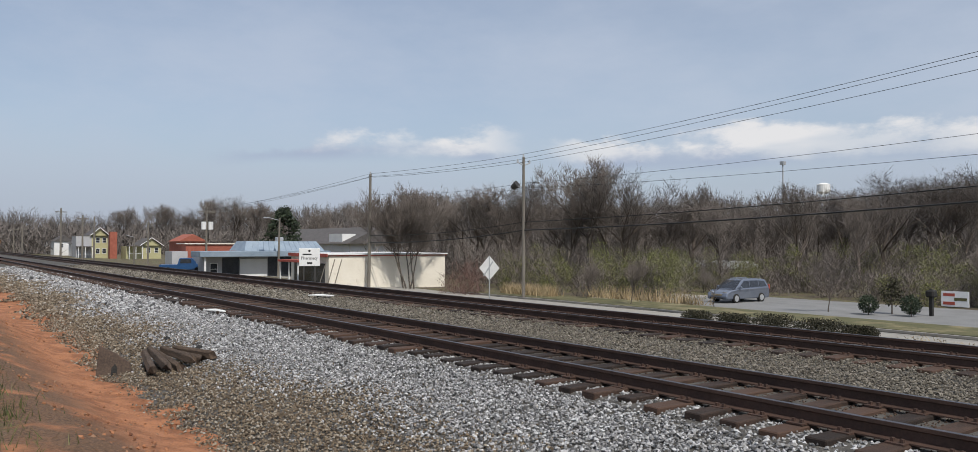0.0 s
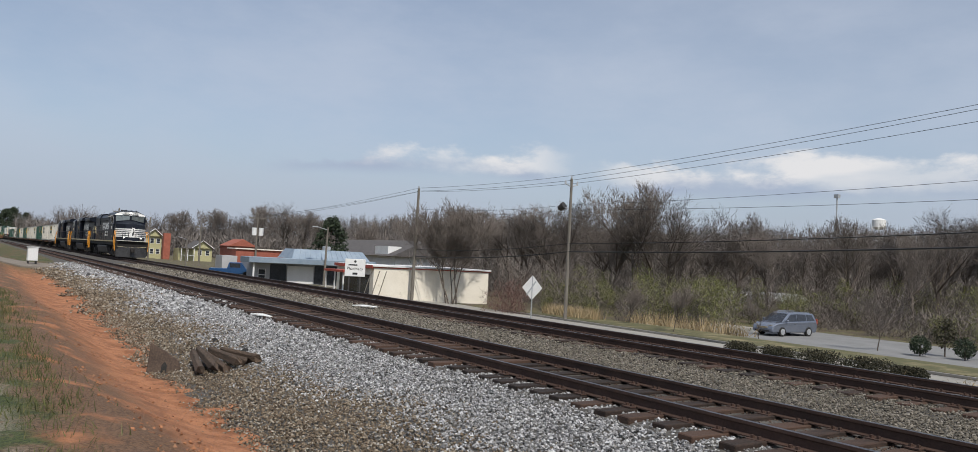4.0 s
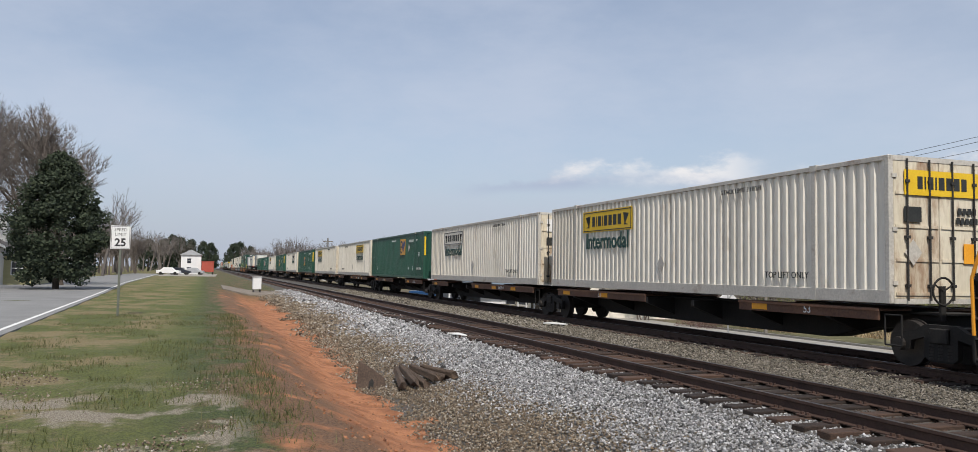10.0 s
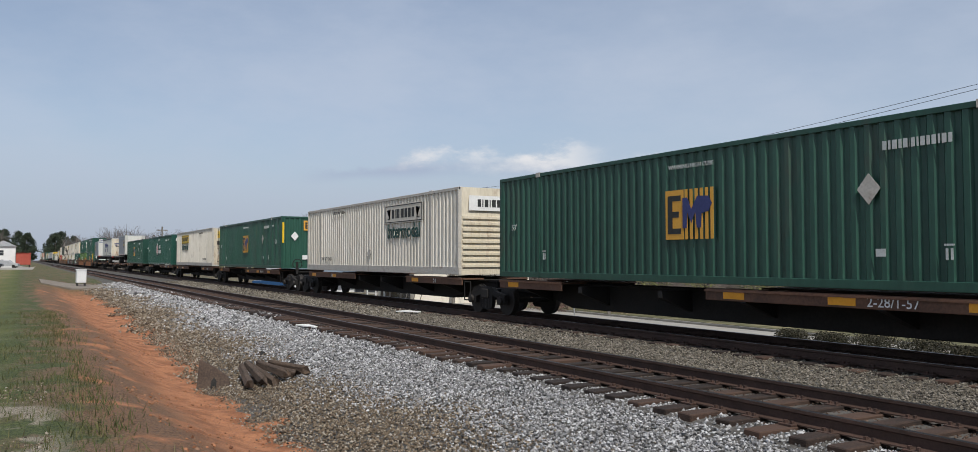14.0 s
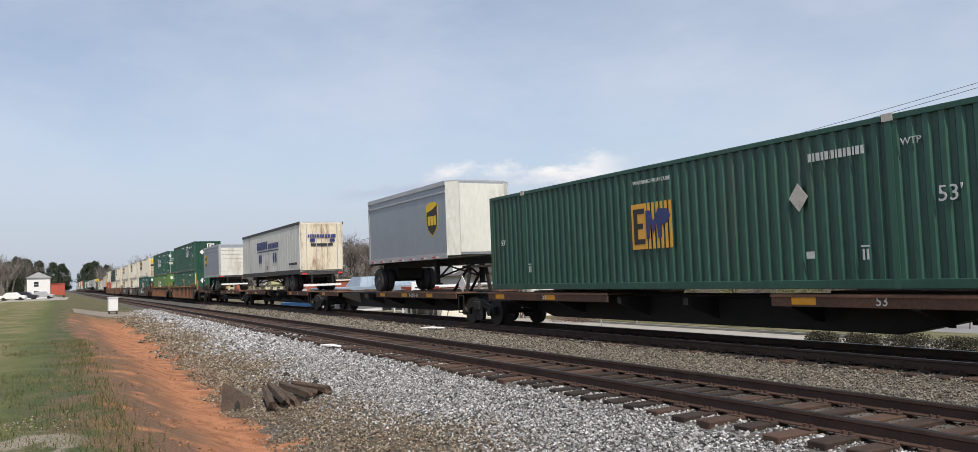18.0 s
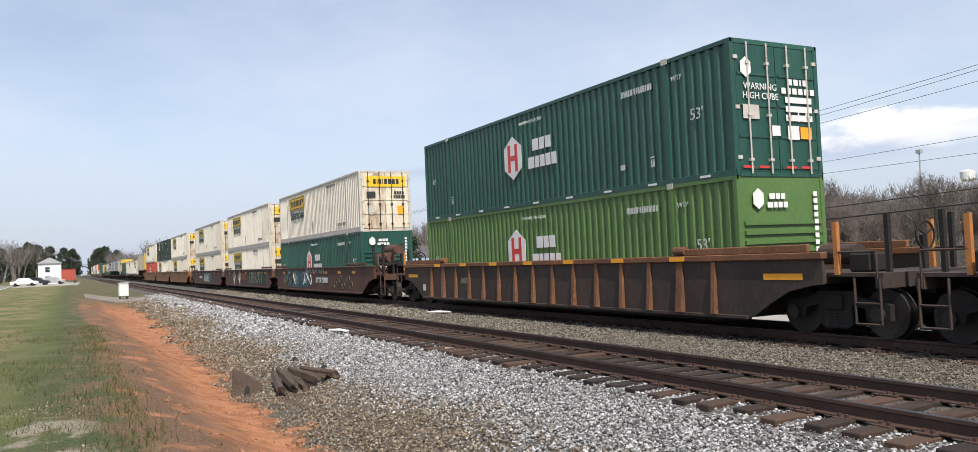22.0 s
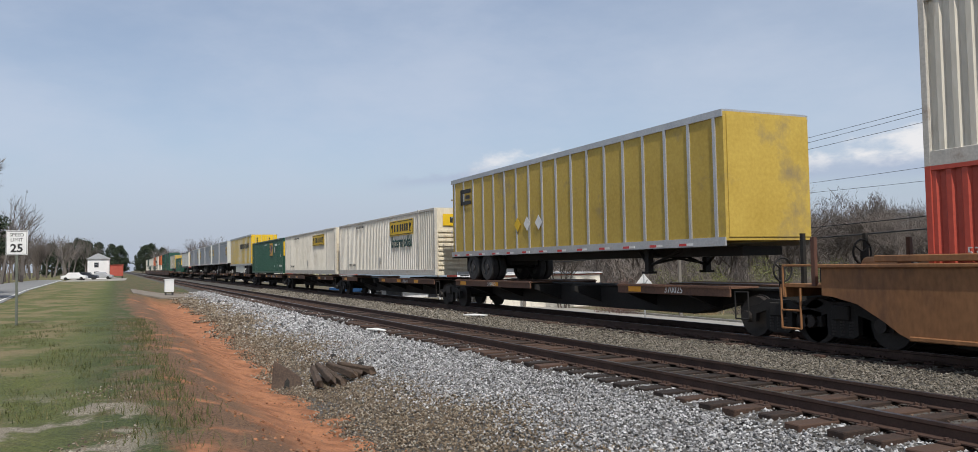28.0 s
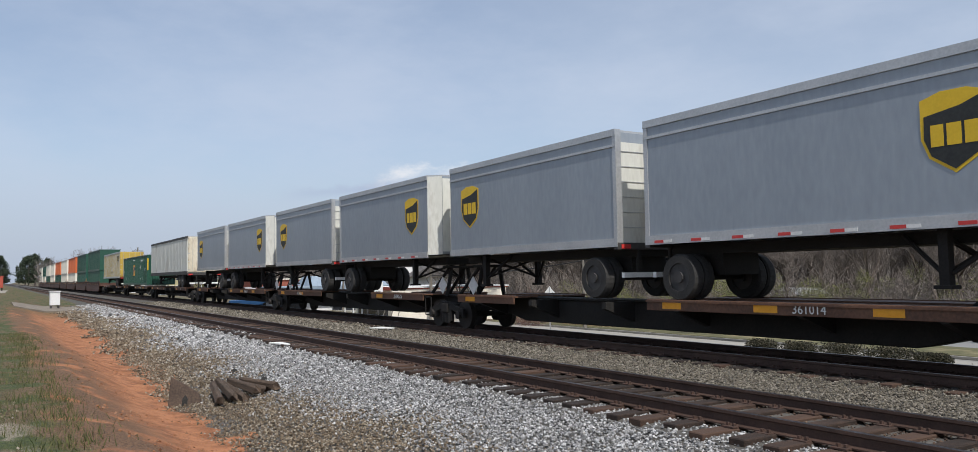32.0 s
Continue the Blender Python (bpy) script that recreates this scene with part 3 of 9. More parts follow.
def make_ground():
    xs = [-2500, -1500, -900, -600, -420, -300, -240, -200] + list(np.arange(-170, -60, 10.0)) + list(np.arange(-60, -24, 1.0)) + list(np.arange(-24, 6, 0.25)) + list(np.arange(6, 90, 6.0)) + [120, 200, 400, 900, 2500]
    ys = [-2500, -900, -400, -200, -100, -60, -40, -30, -22, -16, -12, -8] + list(np.arange(-6, 4.2, 0.25)) + list(np.arange(5, 24, 1.5)) + list(np.arange(24, 70, 4.0)) + [80, 100, 120, 150, 190, 230, 280, 340, 500, 900, 2500]
    b = Build()
    for x in xs:
        for y in ys:
            near = 1 if (-20 < y < 5 and -60 < x < 20) else 0
            bump = (0.06 * noise.noise((x * 0.8, y * 0.8, 0)) + 0.05 * noise.noise((x * 2.3, y * 2.3, 5)) * smooth(0.6, 1.2, y)) * near
            b.v.append((x, y, ground_z(x, y) + bump))
    n = len(ys)
    for i in range(len(xs) - 1):
        for j in range(n - 1):
            b.f.append((i * n + j, i * n + j + 1, (i + 1) * n + j + 1, (i + 1) * n + j))
    g = part("ground", b, M_GROUND, smooth=True)
    tagged(g, "patchy spring grass, red clay ditch and open ground", "ground", kind="structure")


make_ground()


BALLAST = [(1.7, -0.80), (2.4, -0.67), (3.4, -0.56), (6.2, -0.36), (6.85, -0.30), (7.08, -0.235), (7.4, -0.218), (9.5, -0.218), (10.0, -0.25), (11.9, -0.25), (12.35, -0.22), (14.8, -0.22), (15.4, -0.32), (18.5, -1.6)]


def ballast_z(y):
    pts = BALLAST
    return float(np.interp(y, [p[0] for p in pts], [p[1] for p in pts]))


def make_ballast():
    b = Build()
    ys = [1.7, 2.4, 3.0, 3.4, 3.8, 4.2, 5.0, 5.8, 6.2, 6.85, 7.08, 7.4, 9.5, 10.0, 11.9, 12.35, 14.8, 15.4, 18.5]
    xs = [-1300, -600, -300, -200, -150, -110] + list(np.arange(-80, 20, 1.0)) + [40, 100, 300, 1200]
    for x in xs:
        for y in ys:
            b.v.append((x, y, ballast_z(y) + (0.03 if y < 6.5 else 0.012) * noise.noise((x, y, 3)) - 0.3 * min(max((-x - 16) / 20, 0), 1) * (1 - smooth(3.4, 4.4, y))))
    n = len(ys)
    for i in range(len(xs) - 1):
        for j in range(n - 1):
            b.f.append((i * n + j, i * n + j + 1, (i + 1) * n + j + 1, (i + 1) * n + j))
    o = part("ballast_bed", b, M_BALLAST)
    tagged(o, "grey crushed stone ballast under the tracks", "ballast", kind="structure")


make_ballast()


def pebbles(name, pts, sizes, material, label, seed):
    """Many rough little stones as one object."""
    rng = np.random.default_rng(seed)
    n = len(pts)
    base = np.array([(1, 0, 0), (0, 1, 0), (-1, 0, 0), (0, -1, 0), (0, 0, 1), (0, 0, -1)], float)
    v = base[None] * rng.uniform(0.6, 1.3, (n, 6, 1)) * sizes[:, None, None]
    v += rng.normal(0, 0.16, (n, 6, 3)) * sizes[:, None, None]
    v[:, :, 2] *= 0.8
    a = rng.uniform(0, 2 * np.pi, n)
    t = rng.normal(0, 0.5, n)
    c, s = np.cos(a)[:, None], np.sin(a)[:, None]
    ct, st = np.cos(t)[:, None], np.sin(t)[:, None]
    y1, z1 = v[:, :, 1] * ct - v[:, :, 2] * st, v[:, :, 1] * st + v[:, :, 2] * ct
    x2, y2 = v[:, :, 0] * c - y1 * s, v[:, :, 0] * s + y1 * c
    v = np.stack([x2, y2, z1], -1) + pts[:, None]
    f = np.array([(0, 1, 4), (1, 2, 4), (2, 3, 4), (3, 0, 4), (1, 0, 5), (2, 1, 5), (3, 2, 5), (0, 3, 5)])
    f = (f[None] + 6 * np.arange(n)[:, None, None]).reshape(-1, 3)
    me = bpy.data.meshes.new(name)
    me.from_pydata(v.reshape(-1, 3), [], f)
    me.materials.append(material)
    return tagged(new(name, me), label, "stones", kind="stuff")


def scatter_stones():
    rng = np.random.default_rng(7)

    def area(x0, x1, y0, y1, per):
        n = int((x1 - x0) * (y1 - y0) * per)
        return np.stack([rng.uniform(x0, x1, n), rng.uniform(y0, y1, n)], -1)

    def lift(p, extra=0.01):
        z = np.interp(p[:, 1], [q[0] for q in BALLAST], [q[1] for q in BALLAST])
        return np.concatenate([p, (z + extra + rng.uniform(-0.01, 0.035, len(p)))[:, None]], 1)

    bands = [(-9, 3, 850, 0.0205), (-16, -9, 760, 0.0215), (-26, -16, 400, 0.029), (-45, -26, 100, 0.052), (-75, -45, 36, 0.07)]
    grey, tan, mid, rust = [], [], [], []
    gs, ts, ms, rs = [], [], [], []
    for x0, x1, per, size in bands:
        p = area(x0, x1, 2.15, 7.6, per)
        out = np.clip((-p[:, 0] - 18) / 22, 0, 1)
        p = p[p[:, 1] > 2.8 + 1.1 * out + 0.22 * np.sin(p[:, 0] * 0.9) + 0.2 * np.sin(p[:, 0] * 2.3) + rng.normal(0, 0.25, len(p))]
        edge = 4.75 + 0.9 * np.clip((-p[:, 0] - 18) / 22, 0, 1) + 0.3 * np.sin(p[:, 0] * 0.5) + 0.2 * np.sin(p[:, 0] * 1.7) + rng.normal(0, 0.5, len(p))
        up = p[:, 1] > edge
        s = rng.uniform(0.7, 1.35, len(p)) * size
        g = lift(p[up])
        g[:, 2] -= 0.03 * (g[:, 1] > 6.95)
        grey.append(g)
        gs.append(s[up])
        tan.append(lift(p[~up]))
        ts.append(s[~up] * 0.85)
        q = area(x0, x1, 9.3, 12.75, per * 0.8)
        mid.append(lift(q, 0.0))
        ms.append(rng.uniform(0.7, 1.3, len(q)) * size)
        q = np.concatenate([area(x0, x1, 7.55, 9.3, per * 0.5), area(x0, x1, 12.8, 14.6, per * 0.35)])
        rust.append(lift(q, -0.022))
        rs.append(rng.uniform(0.6, 1.1, len(q)) * size)
    pebbles("ballast_stones", np.concatenate(grey), np.concatenate(gs), M_STONE, "pale grey crushed granite ballast beside the near track", 1)
    pebbles("ballast_stones", np.concatenate(tan), np.concatenate(ts), M_TANSTONE, "brown dusty ballast at the foot of the slope", 2)
    pebbles("ballast_stones", np.concatenate(mid), np.concatenate(ms), M_MIDSTONE, "weathered tan ballast between the two tracks", 3)
    pebbles("ballast_stones", np.concatenate(rust), np.concatenate(rs), M_RUSTSTONE, "rust-brown stones between the rails", 5)
    p = area(-26, -3, 1.3, 3.3, 75)
    p = p[rng.random(len(p)) < 0.25 + 0.75 * np.clip((p[:, 0] + 26) / 14, 0, 1)]
    pebbles("clay_clods", np.concatenate([p, np.array([[max(ground_z(a, b), ballast_z(b) if b > 2.3 else -9)] for a, b in p])], 1), 0.006 + 0.026 * rng.random(len(p)) ** 3, M_CLOD, "crumbled red clay clods in the ditch", 6)
    p = area(-14, -4, -4.5, 0.3, 170)
    keep = np.array([noise.noise((a * 0.55, b * 0.55, 9)) > 0.02 for a, b in p])
    p = p[keep]
    pebbles("gravel", np.concatenate([p, np.array([[ground_z(a, b)] for a, b in p])], 1), rng.uniform(0.008, 0.022, len(p)), M_TANSTONE, "pale loose gravel in the worn grass", 4)


scatter_stones()


def rail_profile(y):
    # head, web and foot of a flat-bottom rail, 0.17 high
    half = [(0.036, 0.0), (0.036, -0.035), (0.012, -0.05), (0.010, -0.14), (0.07, -0.155), (0.07, -0.17)]
    return [(y - a, z) for a, z in half] + [(y + a, z) for a, z in reversed(half)]


def make_track(yc, label):
    t = thing("railway_track", label, "railway track", kind="structure", at=pose(0, yc, 0))
    for y in (-0.7525, 0.7525):
        r = part("rail", Build().extrude_x(rail_profile(y), -1300, 1200), M_RAIL, t, "rusty steel rail with a polished top")
        part("running_surface", Build().box(-1300, 1200, y - 0.03, y + 0.03, 0.0, 0.003), M_RAILTOP, r)
    tie = Build().box(-0.118, 0.118, -1.37, 1.37, -0.42, -0.165).mesh("sleeper", M_TIE)
    bevelled(tie, 0.012)
    plate = Build()
    for y in (-0.7525, 0.7525):
        plate.box(-0.09, 0.09, y - 0.17, y + 0.17, -0.172, -0.155)
        for s in (-1, 1):
            plate.box(-0.06, -0.03, y + s * 0.1 - 0.02, y + s * 0.1 + 0.02, -0.16, -0.12).box(0.03, 0.06, y + s * 0.1 - 0.02, y + s * 0.1 + 0.02, -0.16, -0.12)
    plate = plate.mesh("tie_plate", M_PLATE)
    rnd = random.Random(int(yc * 10))
    rest = Build()
    x = -260.0
    while x < 60:
        px = x + rnd.uniform(-0.03, 0.03)
        if -38 < x < 5:
            o = new("sleeper", tie)
            o.parent = t
            o.matrix_basis = pose(px, rnd.uniform(-0.07, 0.07), rnd.uniform(-0.02, 0.004), 0, rnd.uniform(-1, 1), rnd.uniform(-1.4, 1.4))
            if -21 < x < 3:
                q = new("tie_plates", plate)
                q.parent = t
                q.matrix_basis = pose(px, 0, 0)
        else:
            rest.box(px - 0.115, px + 0.115, -1.3, 1.3, -0.36, -0.17)
        x += 0.51
    tagged(part("far_sleepers", rest, M_TIE, t), kind="stuff")
    return t


make_track(Y1, "near track of rusty rails on dark timber sleepers")
make_track(Y2, "far track of rusty rails on dark timber sleepers")

# ---- roads, lot and what stands beside them ----
M_ASPHALT = surface("pale_worn_asphalt", (0.1564, 0.1564, 0.1546), (0.23, 0.23, 0.2254), 0.9, scale=0.6, fine=30, bump=0.2, dirt=(0.1288, 0.1288, 0.1288), dirt_amount=0.15, dirt_scale=0.2)
M_CONCRETE = surface("pale_concrete", (0.2392, 0.2254, 0.1978), (0.3404, 0.322, 0.2852), 0.9, scale=0.6, fine=30, bump=0.15, dirt=(0.2576, 0.2208, 0.1748), dirt_amount=0.25, dirt_scale=0.3)
M_LINE = surface("white_road_paint", (0.6, 0.6, 0.58), (0.74, 0.74, 0.72), 0.8, scale=4, fine=40, bump=0.05)
M_LAWN = surface("mown_grass_strip", (0.0495, 0.054, 0.018), (0.135, 0.1215, 0.054), 0.95, scale=0.8, fine=20, bump=0.5, dirt=(0.27, 0.225, 0.126), dirt_amount=0.35, dirt_scale=0.5)
M_POLE = surface("weathered_pole_wood", (0.11, 0.098, 0.082), (0.22, 0.2, 0.17), 0.9, scale=3, fine=25, bump=0.3, stretch=(3, 3, 0.3))
M_WIRE = surface("black_cable", (0.012, 0.012, 0.013), (0.03, 0.03, 0.03), 0.6, scale=5, fine=20, bump=0.0)
M_GALV = surface("galvanised_steel", (0.36, 0.37, 0.38), (0.52, 0.53, 0.54), 0.5, metal=0.5, scale=4, fine=30, bump=0.05)
M_POST = surface("green_grey_post", (0.09, 0.10, 0.08), (0.16, 0.17, 0.14), 0.7, metal=0.2, scale=4, fine=30, bump=0.05)
M_WALLCREAM = surface("cream_painted_block", (0.68, 0.63, 0.53), (0.79, 0.74, 0.64), 0.85, scale=0.7, fine=12, bump=0.15, dirt=(0.42, 0.36, 0.27), dirt_amount=0.15)
M_REDTRIM = surface("red_trim_paint", (0.30, 0.05, 0.03), (0.40, 0.08, 0.05), 0.6, scale=2, fine=20)
M_BRICK = surface("red_brick_wall", (0.24, 0.07, 0.045), (0.36, 0.12, 0.08), 0.9, scale=1.5, fine=14, bump=0.3)
M_BLUEMETAL = surface("blue_grey_metal_roof", (0.20, 0.26, 0.33), (0.30, 0.36, 0.42), 0.5, metal=0.2, scale=1.0, fine=12, bump=0.1)
M_GREYWALL = surface("grey_stucco", (0.34, 0.34, 0.35), (0.44, 0.44, 0.45), 0.9, scale=1.0, fine=14)
M_DARKGLASS = surface("shaded_shop_glass", (0.02, 0.022, 0.028), (0.045, 0.05, 0.06), 0.15, scale=1.0, fine=5, bump=0.0)
M_SHINGLE = surface("dark_shingles", (0.06, 0.055, 0.055), (0.12, 0.11, 0.105), 0.9, scale=1.5, fine=16, bump=0.3)
M_SIDING = surface("pale_yellow_siding", (0.36, 0.34, 0.18), (0.46, 0.43, 0.25), 0.8, scale=1, fine=14, bump=0.1, stretch=(1, 1, 6))
M_WHITEHOUSE = surface("white_house_paint", (0.62, 0.62, 0.61), (0.74, 0.74, 0.73), 0.8, scale=1, fine=14, bump=0.1)
M_VAN = surface("silver_blue_car_paint", (0.20, 0.225, 0.28), (0.24, 0.265, 0.32), 0.25, metal=0.55, scale=1, fine=5, bump=0.0)
M_CHROME = surface("bright_trim", (0.5, 0.5, 0.5), (0.6, 0.6, 0.6), 0.2, metal=0.9, scale=2, fine=5, bump=0.0)
M_SIGNWHITE = surface("white_sign_face", (0.66, 0.66, 0.65), (0.76, 0.76, 0.75), 0.6, scale=3, fine=20, bump=0.0)
M_WOODOLD = surface("rotten_timber", (0.024, 0.016, 0.011), (0.13, 0.088, 0.06), 0.95, scale=4, fine=30, bump=0.6, stretch=(0.4, 3, 3))
M_PIPE = surface("dark_rusty_plate", (0.04, 0.028, 0.021), (0.105, 0.072, 0.053), 0.9, scale=4, fine=30, bump=0.3)
M_CHARRED = surface("black_scrap", (0.01, 0.01, 0.01), (0.03, 0.028, 0.025), 0.9, scale=5, fine=30, bump=0.4)


def sheet(name, outline, lift, material, label, category, kind="structure", thick=0.12, step=4.0):
    """A paved patch that follows the ground, a little proud of it."""
    b = Build()
    me = bpy.data.meshes.new(name)
    bm = bmesh.new()
    vs = [bm.verts.new((x, y, 0)) for x, y in outline]
    bm.faces.new(vs)
    x0, x1 = min(p[0] for p in outline), max(p[0] for p in outline)
    y0, y1 = min(p[1] for p in outline), max(p[1] for p in outline)
    for lo, hi, no in ((x0, x1, (1, 0, 0)), (y0, y1, (0, 1, 0))):
        k = lo + step
        while k < hi:
            co = (k, 0, 0) if no[0] else (0, k, 0)
            bmesh.ops.bisect_plane(bm, geom=bm.verts[:] + bm.edges[:] + bm.faces[:], plane_co=co, plane_no=no)
            k += step
    for v in bm.verts:
        v.co.z = ground_z(v.co.x, v.co.y) + lift
    ext = bmesh.ops.extrude_face_region(bm, geom=bm.faces[:])
    for v in (e for e in ext["geom"] if isinstance(e, bmesh.types.BMVert)):
        v.co.z -= thick
    bmesh.ops.recalc_face_normals(bm, faces=bm.faces)
    bm.to_mesh(me)
    bm.free()
    me.materials.append(material)
    return tagged(new(name, me), label, category, kind=kind)


sheet("road_far", [(60, 34.6), (-110, 34.6), (-110, 39.6), (60, 39.6)], 0.03, M_CONCRETE, "pale concrete street beyond the tracks", "road")
sheet("grass_strip", [(60, 40.4), (-60, 40.4), (-60, 42.6), (-44, 45.2), (60, 45.2)], 0.16, M_LAWN, "dry mown grass strip beside the parking lot", "grass")
sheet("kerb", [(60, 39.9), (-60, 39.9), (-60, 40.2), (60, 40.2)], 0.15, M_CONCRETE, "concrete kerb along the street", "kerb")
sheet("parking_lot", [(60, 45.6), (-44, 45.6), (-44, 58.5), (60, 58.5)], 0.05, M_ASPHALT, "pale worn asphalt parking lot", "parking lot")
sheet("driveway", [(-44.2, 46.0), (-49, 46.0), (-49, 56), (-44.2, 56)], 0.04, M_CONCRETE, "concrete driveway into the lot", "driveway")
sheet("road_near", [(40, -3.7), (-18, -4.35), (-50, -5.6), (-85, -7.2), (-190, -9.5), (-190, -15), (-100, -16), (-78, -18), (-40, -16), (40, -14.5)], 0.03, M_ASPHALT, "grey asphalt road beside the railway", "road", step=6.0)
sheet("edge_line", [(40, -3.95), (-18, -4.6), (-50, -5.85), (-85, -7.45), (-190, -9.75), (-190, -9.87), (-85, -7.57), (-50, -5.97), (-18, -4.72), (40, -4.07)], 0.036, M_LINE, "white painted edge line on the road", "road marking", thick=0.004, step=6.0)
sheet("gravel_lot", [(-150, -8.2), (-150, 1.5), (-235, 3.0), (-235, -8.8)], 0.03, M_CONCRETE, "pale gravel yard by the far crossing", "yard", step=8.0)
sheet("crossing_path", [(-64, 1.2), (-67, 7.0), (-70, 7.0), (-76, 1.2)], 0.1, surface("dusty_gravel", (0.13, 0.108, 0.085), (0.25, 0.215, 0.175), 0.95, scale=2, fine=30, bump=0.5), "dusty gravel track leading up to the rails", "path", step=2.0)


def pole(name, x, y, top, lean=(0, 0), r=0.15, label="weathered wooden utility pole", parts=()):
    z0 = ground_z(x, y) - 0.3
    t = thing(name, label, "utility pole", "utility poles", at=pose(x, y, z0))
    part("pole_shaft", Build().rod((0, 0, 0), (lean[0], lean[1], top - z0), r, r * 0.68, n=10), M_POLE, t)
    return t, z0


def wire(a, b, sag, r=0.022):
    pts = []
    for i in range(15):
        k = i / 14
        pts.append((a[0] + (b[0] - a[0]) * k, a[1] + (b[1] - a[1]) * k, a[2] + (b[2] - a[2]) * k - sag * 4 * k * (1 - k)))
    b = Build()
    n = 5
    for p in pts:
        b.v += [(p[0], p[1] + r * math.cos(6.2832 * k / n), p[2] + r * math.sin(6.2832 * k / n)) for k in range(n)]
    b.f = [(i * n + k, i * n + (k + 1) % n, (i + 1) * n + (k + 1) % n, (i + 1) * n + k) for i in range(len(pts) - 1) for k in range(n)]
    o = part("overhead_wire", b, M_WIRE)
    return tagged(o, "thin black overhead wire between the poles", "wire", "overhead wires")


P2 = Vector((-50.6, 40.1, 8.6))
P3 = Vector((-3.0, 37.4, 10.5))
P1 = Vector((-67.3, 35.0, 8.1))
P0 = Vector((-105.4, 31.5, 6.3))
t, z0 = pole("utility_pole", P2.x, P2.y, P2.z, label="tall wooden utility pole with insulators and a floodlight")
part("crossarm_bracket", Build().tube([(0.0, -0.6, 8.15 - z0), (0.0, 0, 7.95 - z0), (0.0, 0.6, 8.15 - z0)], 0.05), M_GALV, t)
for y in (-0.6, 0.6):
    part("insulator", Build().rod((0, y, 8.1 - z0), (0, y, 8.4 - z0), 0.09, 0.06, n=8), M_GALV, t)
part("pole_top_insulator", Build().rod((0, 0, 8.6 - z0), (0, 0, 8.85 - z0), 0.08, 0.05, n=8), M_GALV, t)
g = part("floodlight_arm", Build().rod((0, 0, 6.2 - z0), (-0.55, -0.25, 6.3 - z0), 0.04, n=6), M_GALV, t)
part("floodlight", Build().rod((-0.5, -0.22, 6.45 - z0), (-0.95, -0.4, 6.2 - z0), 0.34, 0.2, n=12), M_TANK, g)
t, z0 = pole("utility_pole", P1.x, P1.y, P1.z, (0.25, 0), 0.17, "weathered wooden utility pole beside the cream building")
part("pole_top_insulator", Build().rod((0.25, 0, P1.z - z0), (0.25, 0, P1.z + 0.2 - z0), 0.08, n=8), M_GALV, t)
t, z0 = pole("utility_pole", P0.x, P0.y, P0.z, label="wooden utility pole carrying two white transformers")
for y in (-0.45, 0.45):
    part("transformer", Build().rod((0.3, y, 3.4 - z0), (0.3, y, 4.4 - z0), 0.3, n=14), M_WHITEHOUSE, t)
part("crossarm", Build().box(-0.06, 0.06, -1.1, 1.1, 5.6 - z0, 5.75 - z0), M_POLE, t)
t, z0 = pole("utility_pole", P3.x, P3.y, P3.z, label="tall wooden utility pole at the end of the wires")
t, z0 = pole("utility_pole", -90.2, 35.2, 4.6, (0.3, 0), 0.15, "dark wooden pole with a street lamp arm")
part("lamp_arm", Build().tube([(0.3, 0, 4.3 - z0), (0.5, -1.4, 4.6 - z0)], 0.04), M_GALV, t)
part("lamp_head", Build().box(0.4, 0.65, -2.0, -1.35, 4.52 - z0, 4.66 - z0), M_GALV, t, bevel=0.03)
for x, y, z, lab in ((-150, 21.0, 7.4, "dark wooden pole standing beside the houses"), (-152, 24.6, 6.4, "dark wooden pole with a short crossarm"), (-150, 34.7, 5.6, "leaning wooden pole behind the bungalow"), (-170, 17.5, 4.8, "thin wooden pole down the street"), (-195, 18.5, 5.0, "thin wooden pole down the street")):
    t, z0 = pole("utility_pole", x, y, z, label=lab, r=0.17)
    part("crossarm", Build().box(-0.06, 0.06, -0.9, 0.9, z - 0.7 - z0, z - 0.55 - z0), M_POLE, t)
t, z0 = pole("utility_pole", -118.0, 20.5, 5.2, label="slim wooden pole among the houses", r=0.13)
t, z0 = pole("utility_pole", -112.0, 24.2, 2.6, label="short grey lamp post near the houses", r=0.09)
part("lamp_arm", Build().tube([(0, 0, 2.4 - z0), (0.3, -1.2, 2.7 - z0)], 0.04), M_GALV, t)
for z2, z3, y in ((8.85, 11.05, 0.0), (8.35, 10.75, -0.6), (8.3, 10.35, 0.6)):
    wire((P2.x, P2.y + y, z2), (P3.x, P3.y + y, z3), 0.35, 0.013)
    wire((P2.x, P2.y + y, z2), (P1.x + 0.25, P1.y + y * 0.4, P1.z + (z2 - 8.6) * 0.6 - 0.1), 0.15, 0.013)
    wire((P1.x + 0.25, P1.y, P1.z + (z2 - 8.6) * 0.6 - 0.1), (P0.x, P0.y + y, 5.9), 0.3, 0.012)
for z2, z3, r in ((6.5, 6.9, 0.011), (6.1, 5.8, 0.011), (3.4, 4.9, 0.028), (2.75, 4.2, 0.045)):
    wire((P2.x, P2.y, z2), (P3.x, P3.y, z3), 0.3, r)
    wire((P2.x, P2.y, z2), (P1.x + 0.15, P1.y, min(z2, 4.6) - 1.0 if z2 < 5 else z2 - 0.3), 0.3, r)

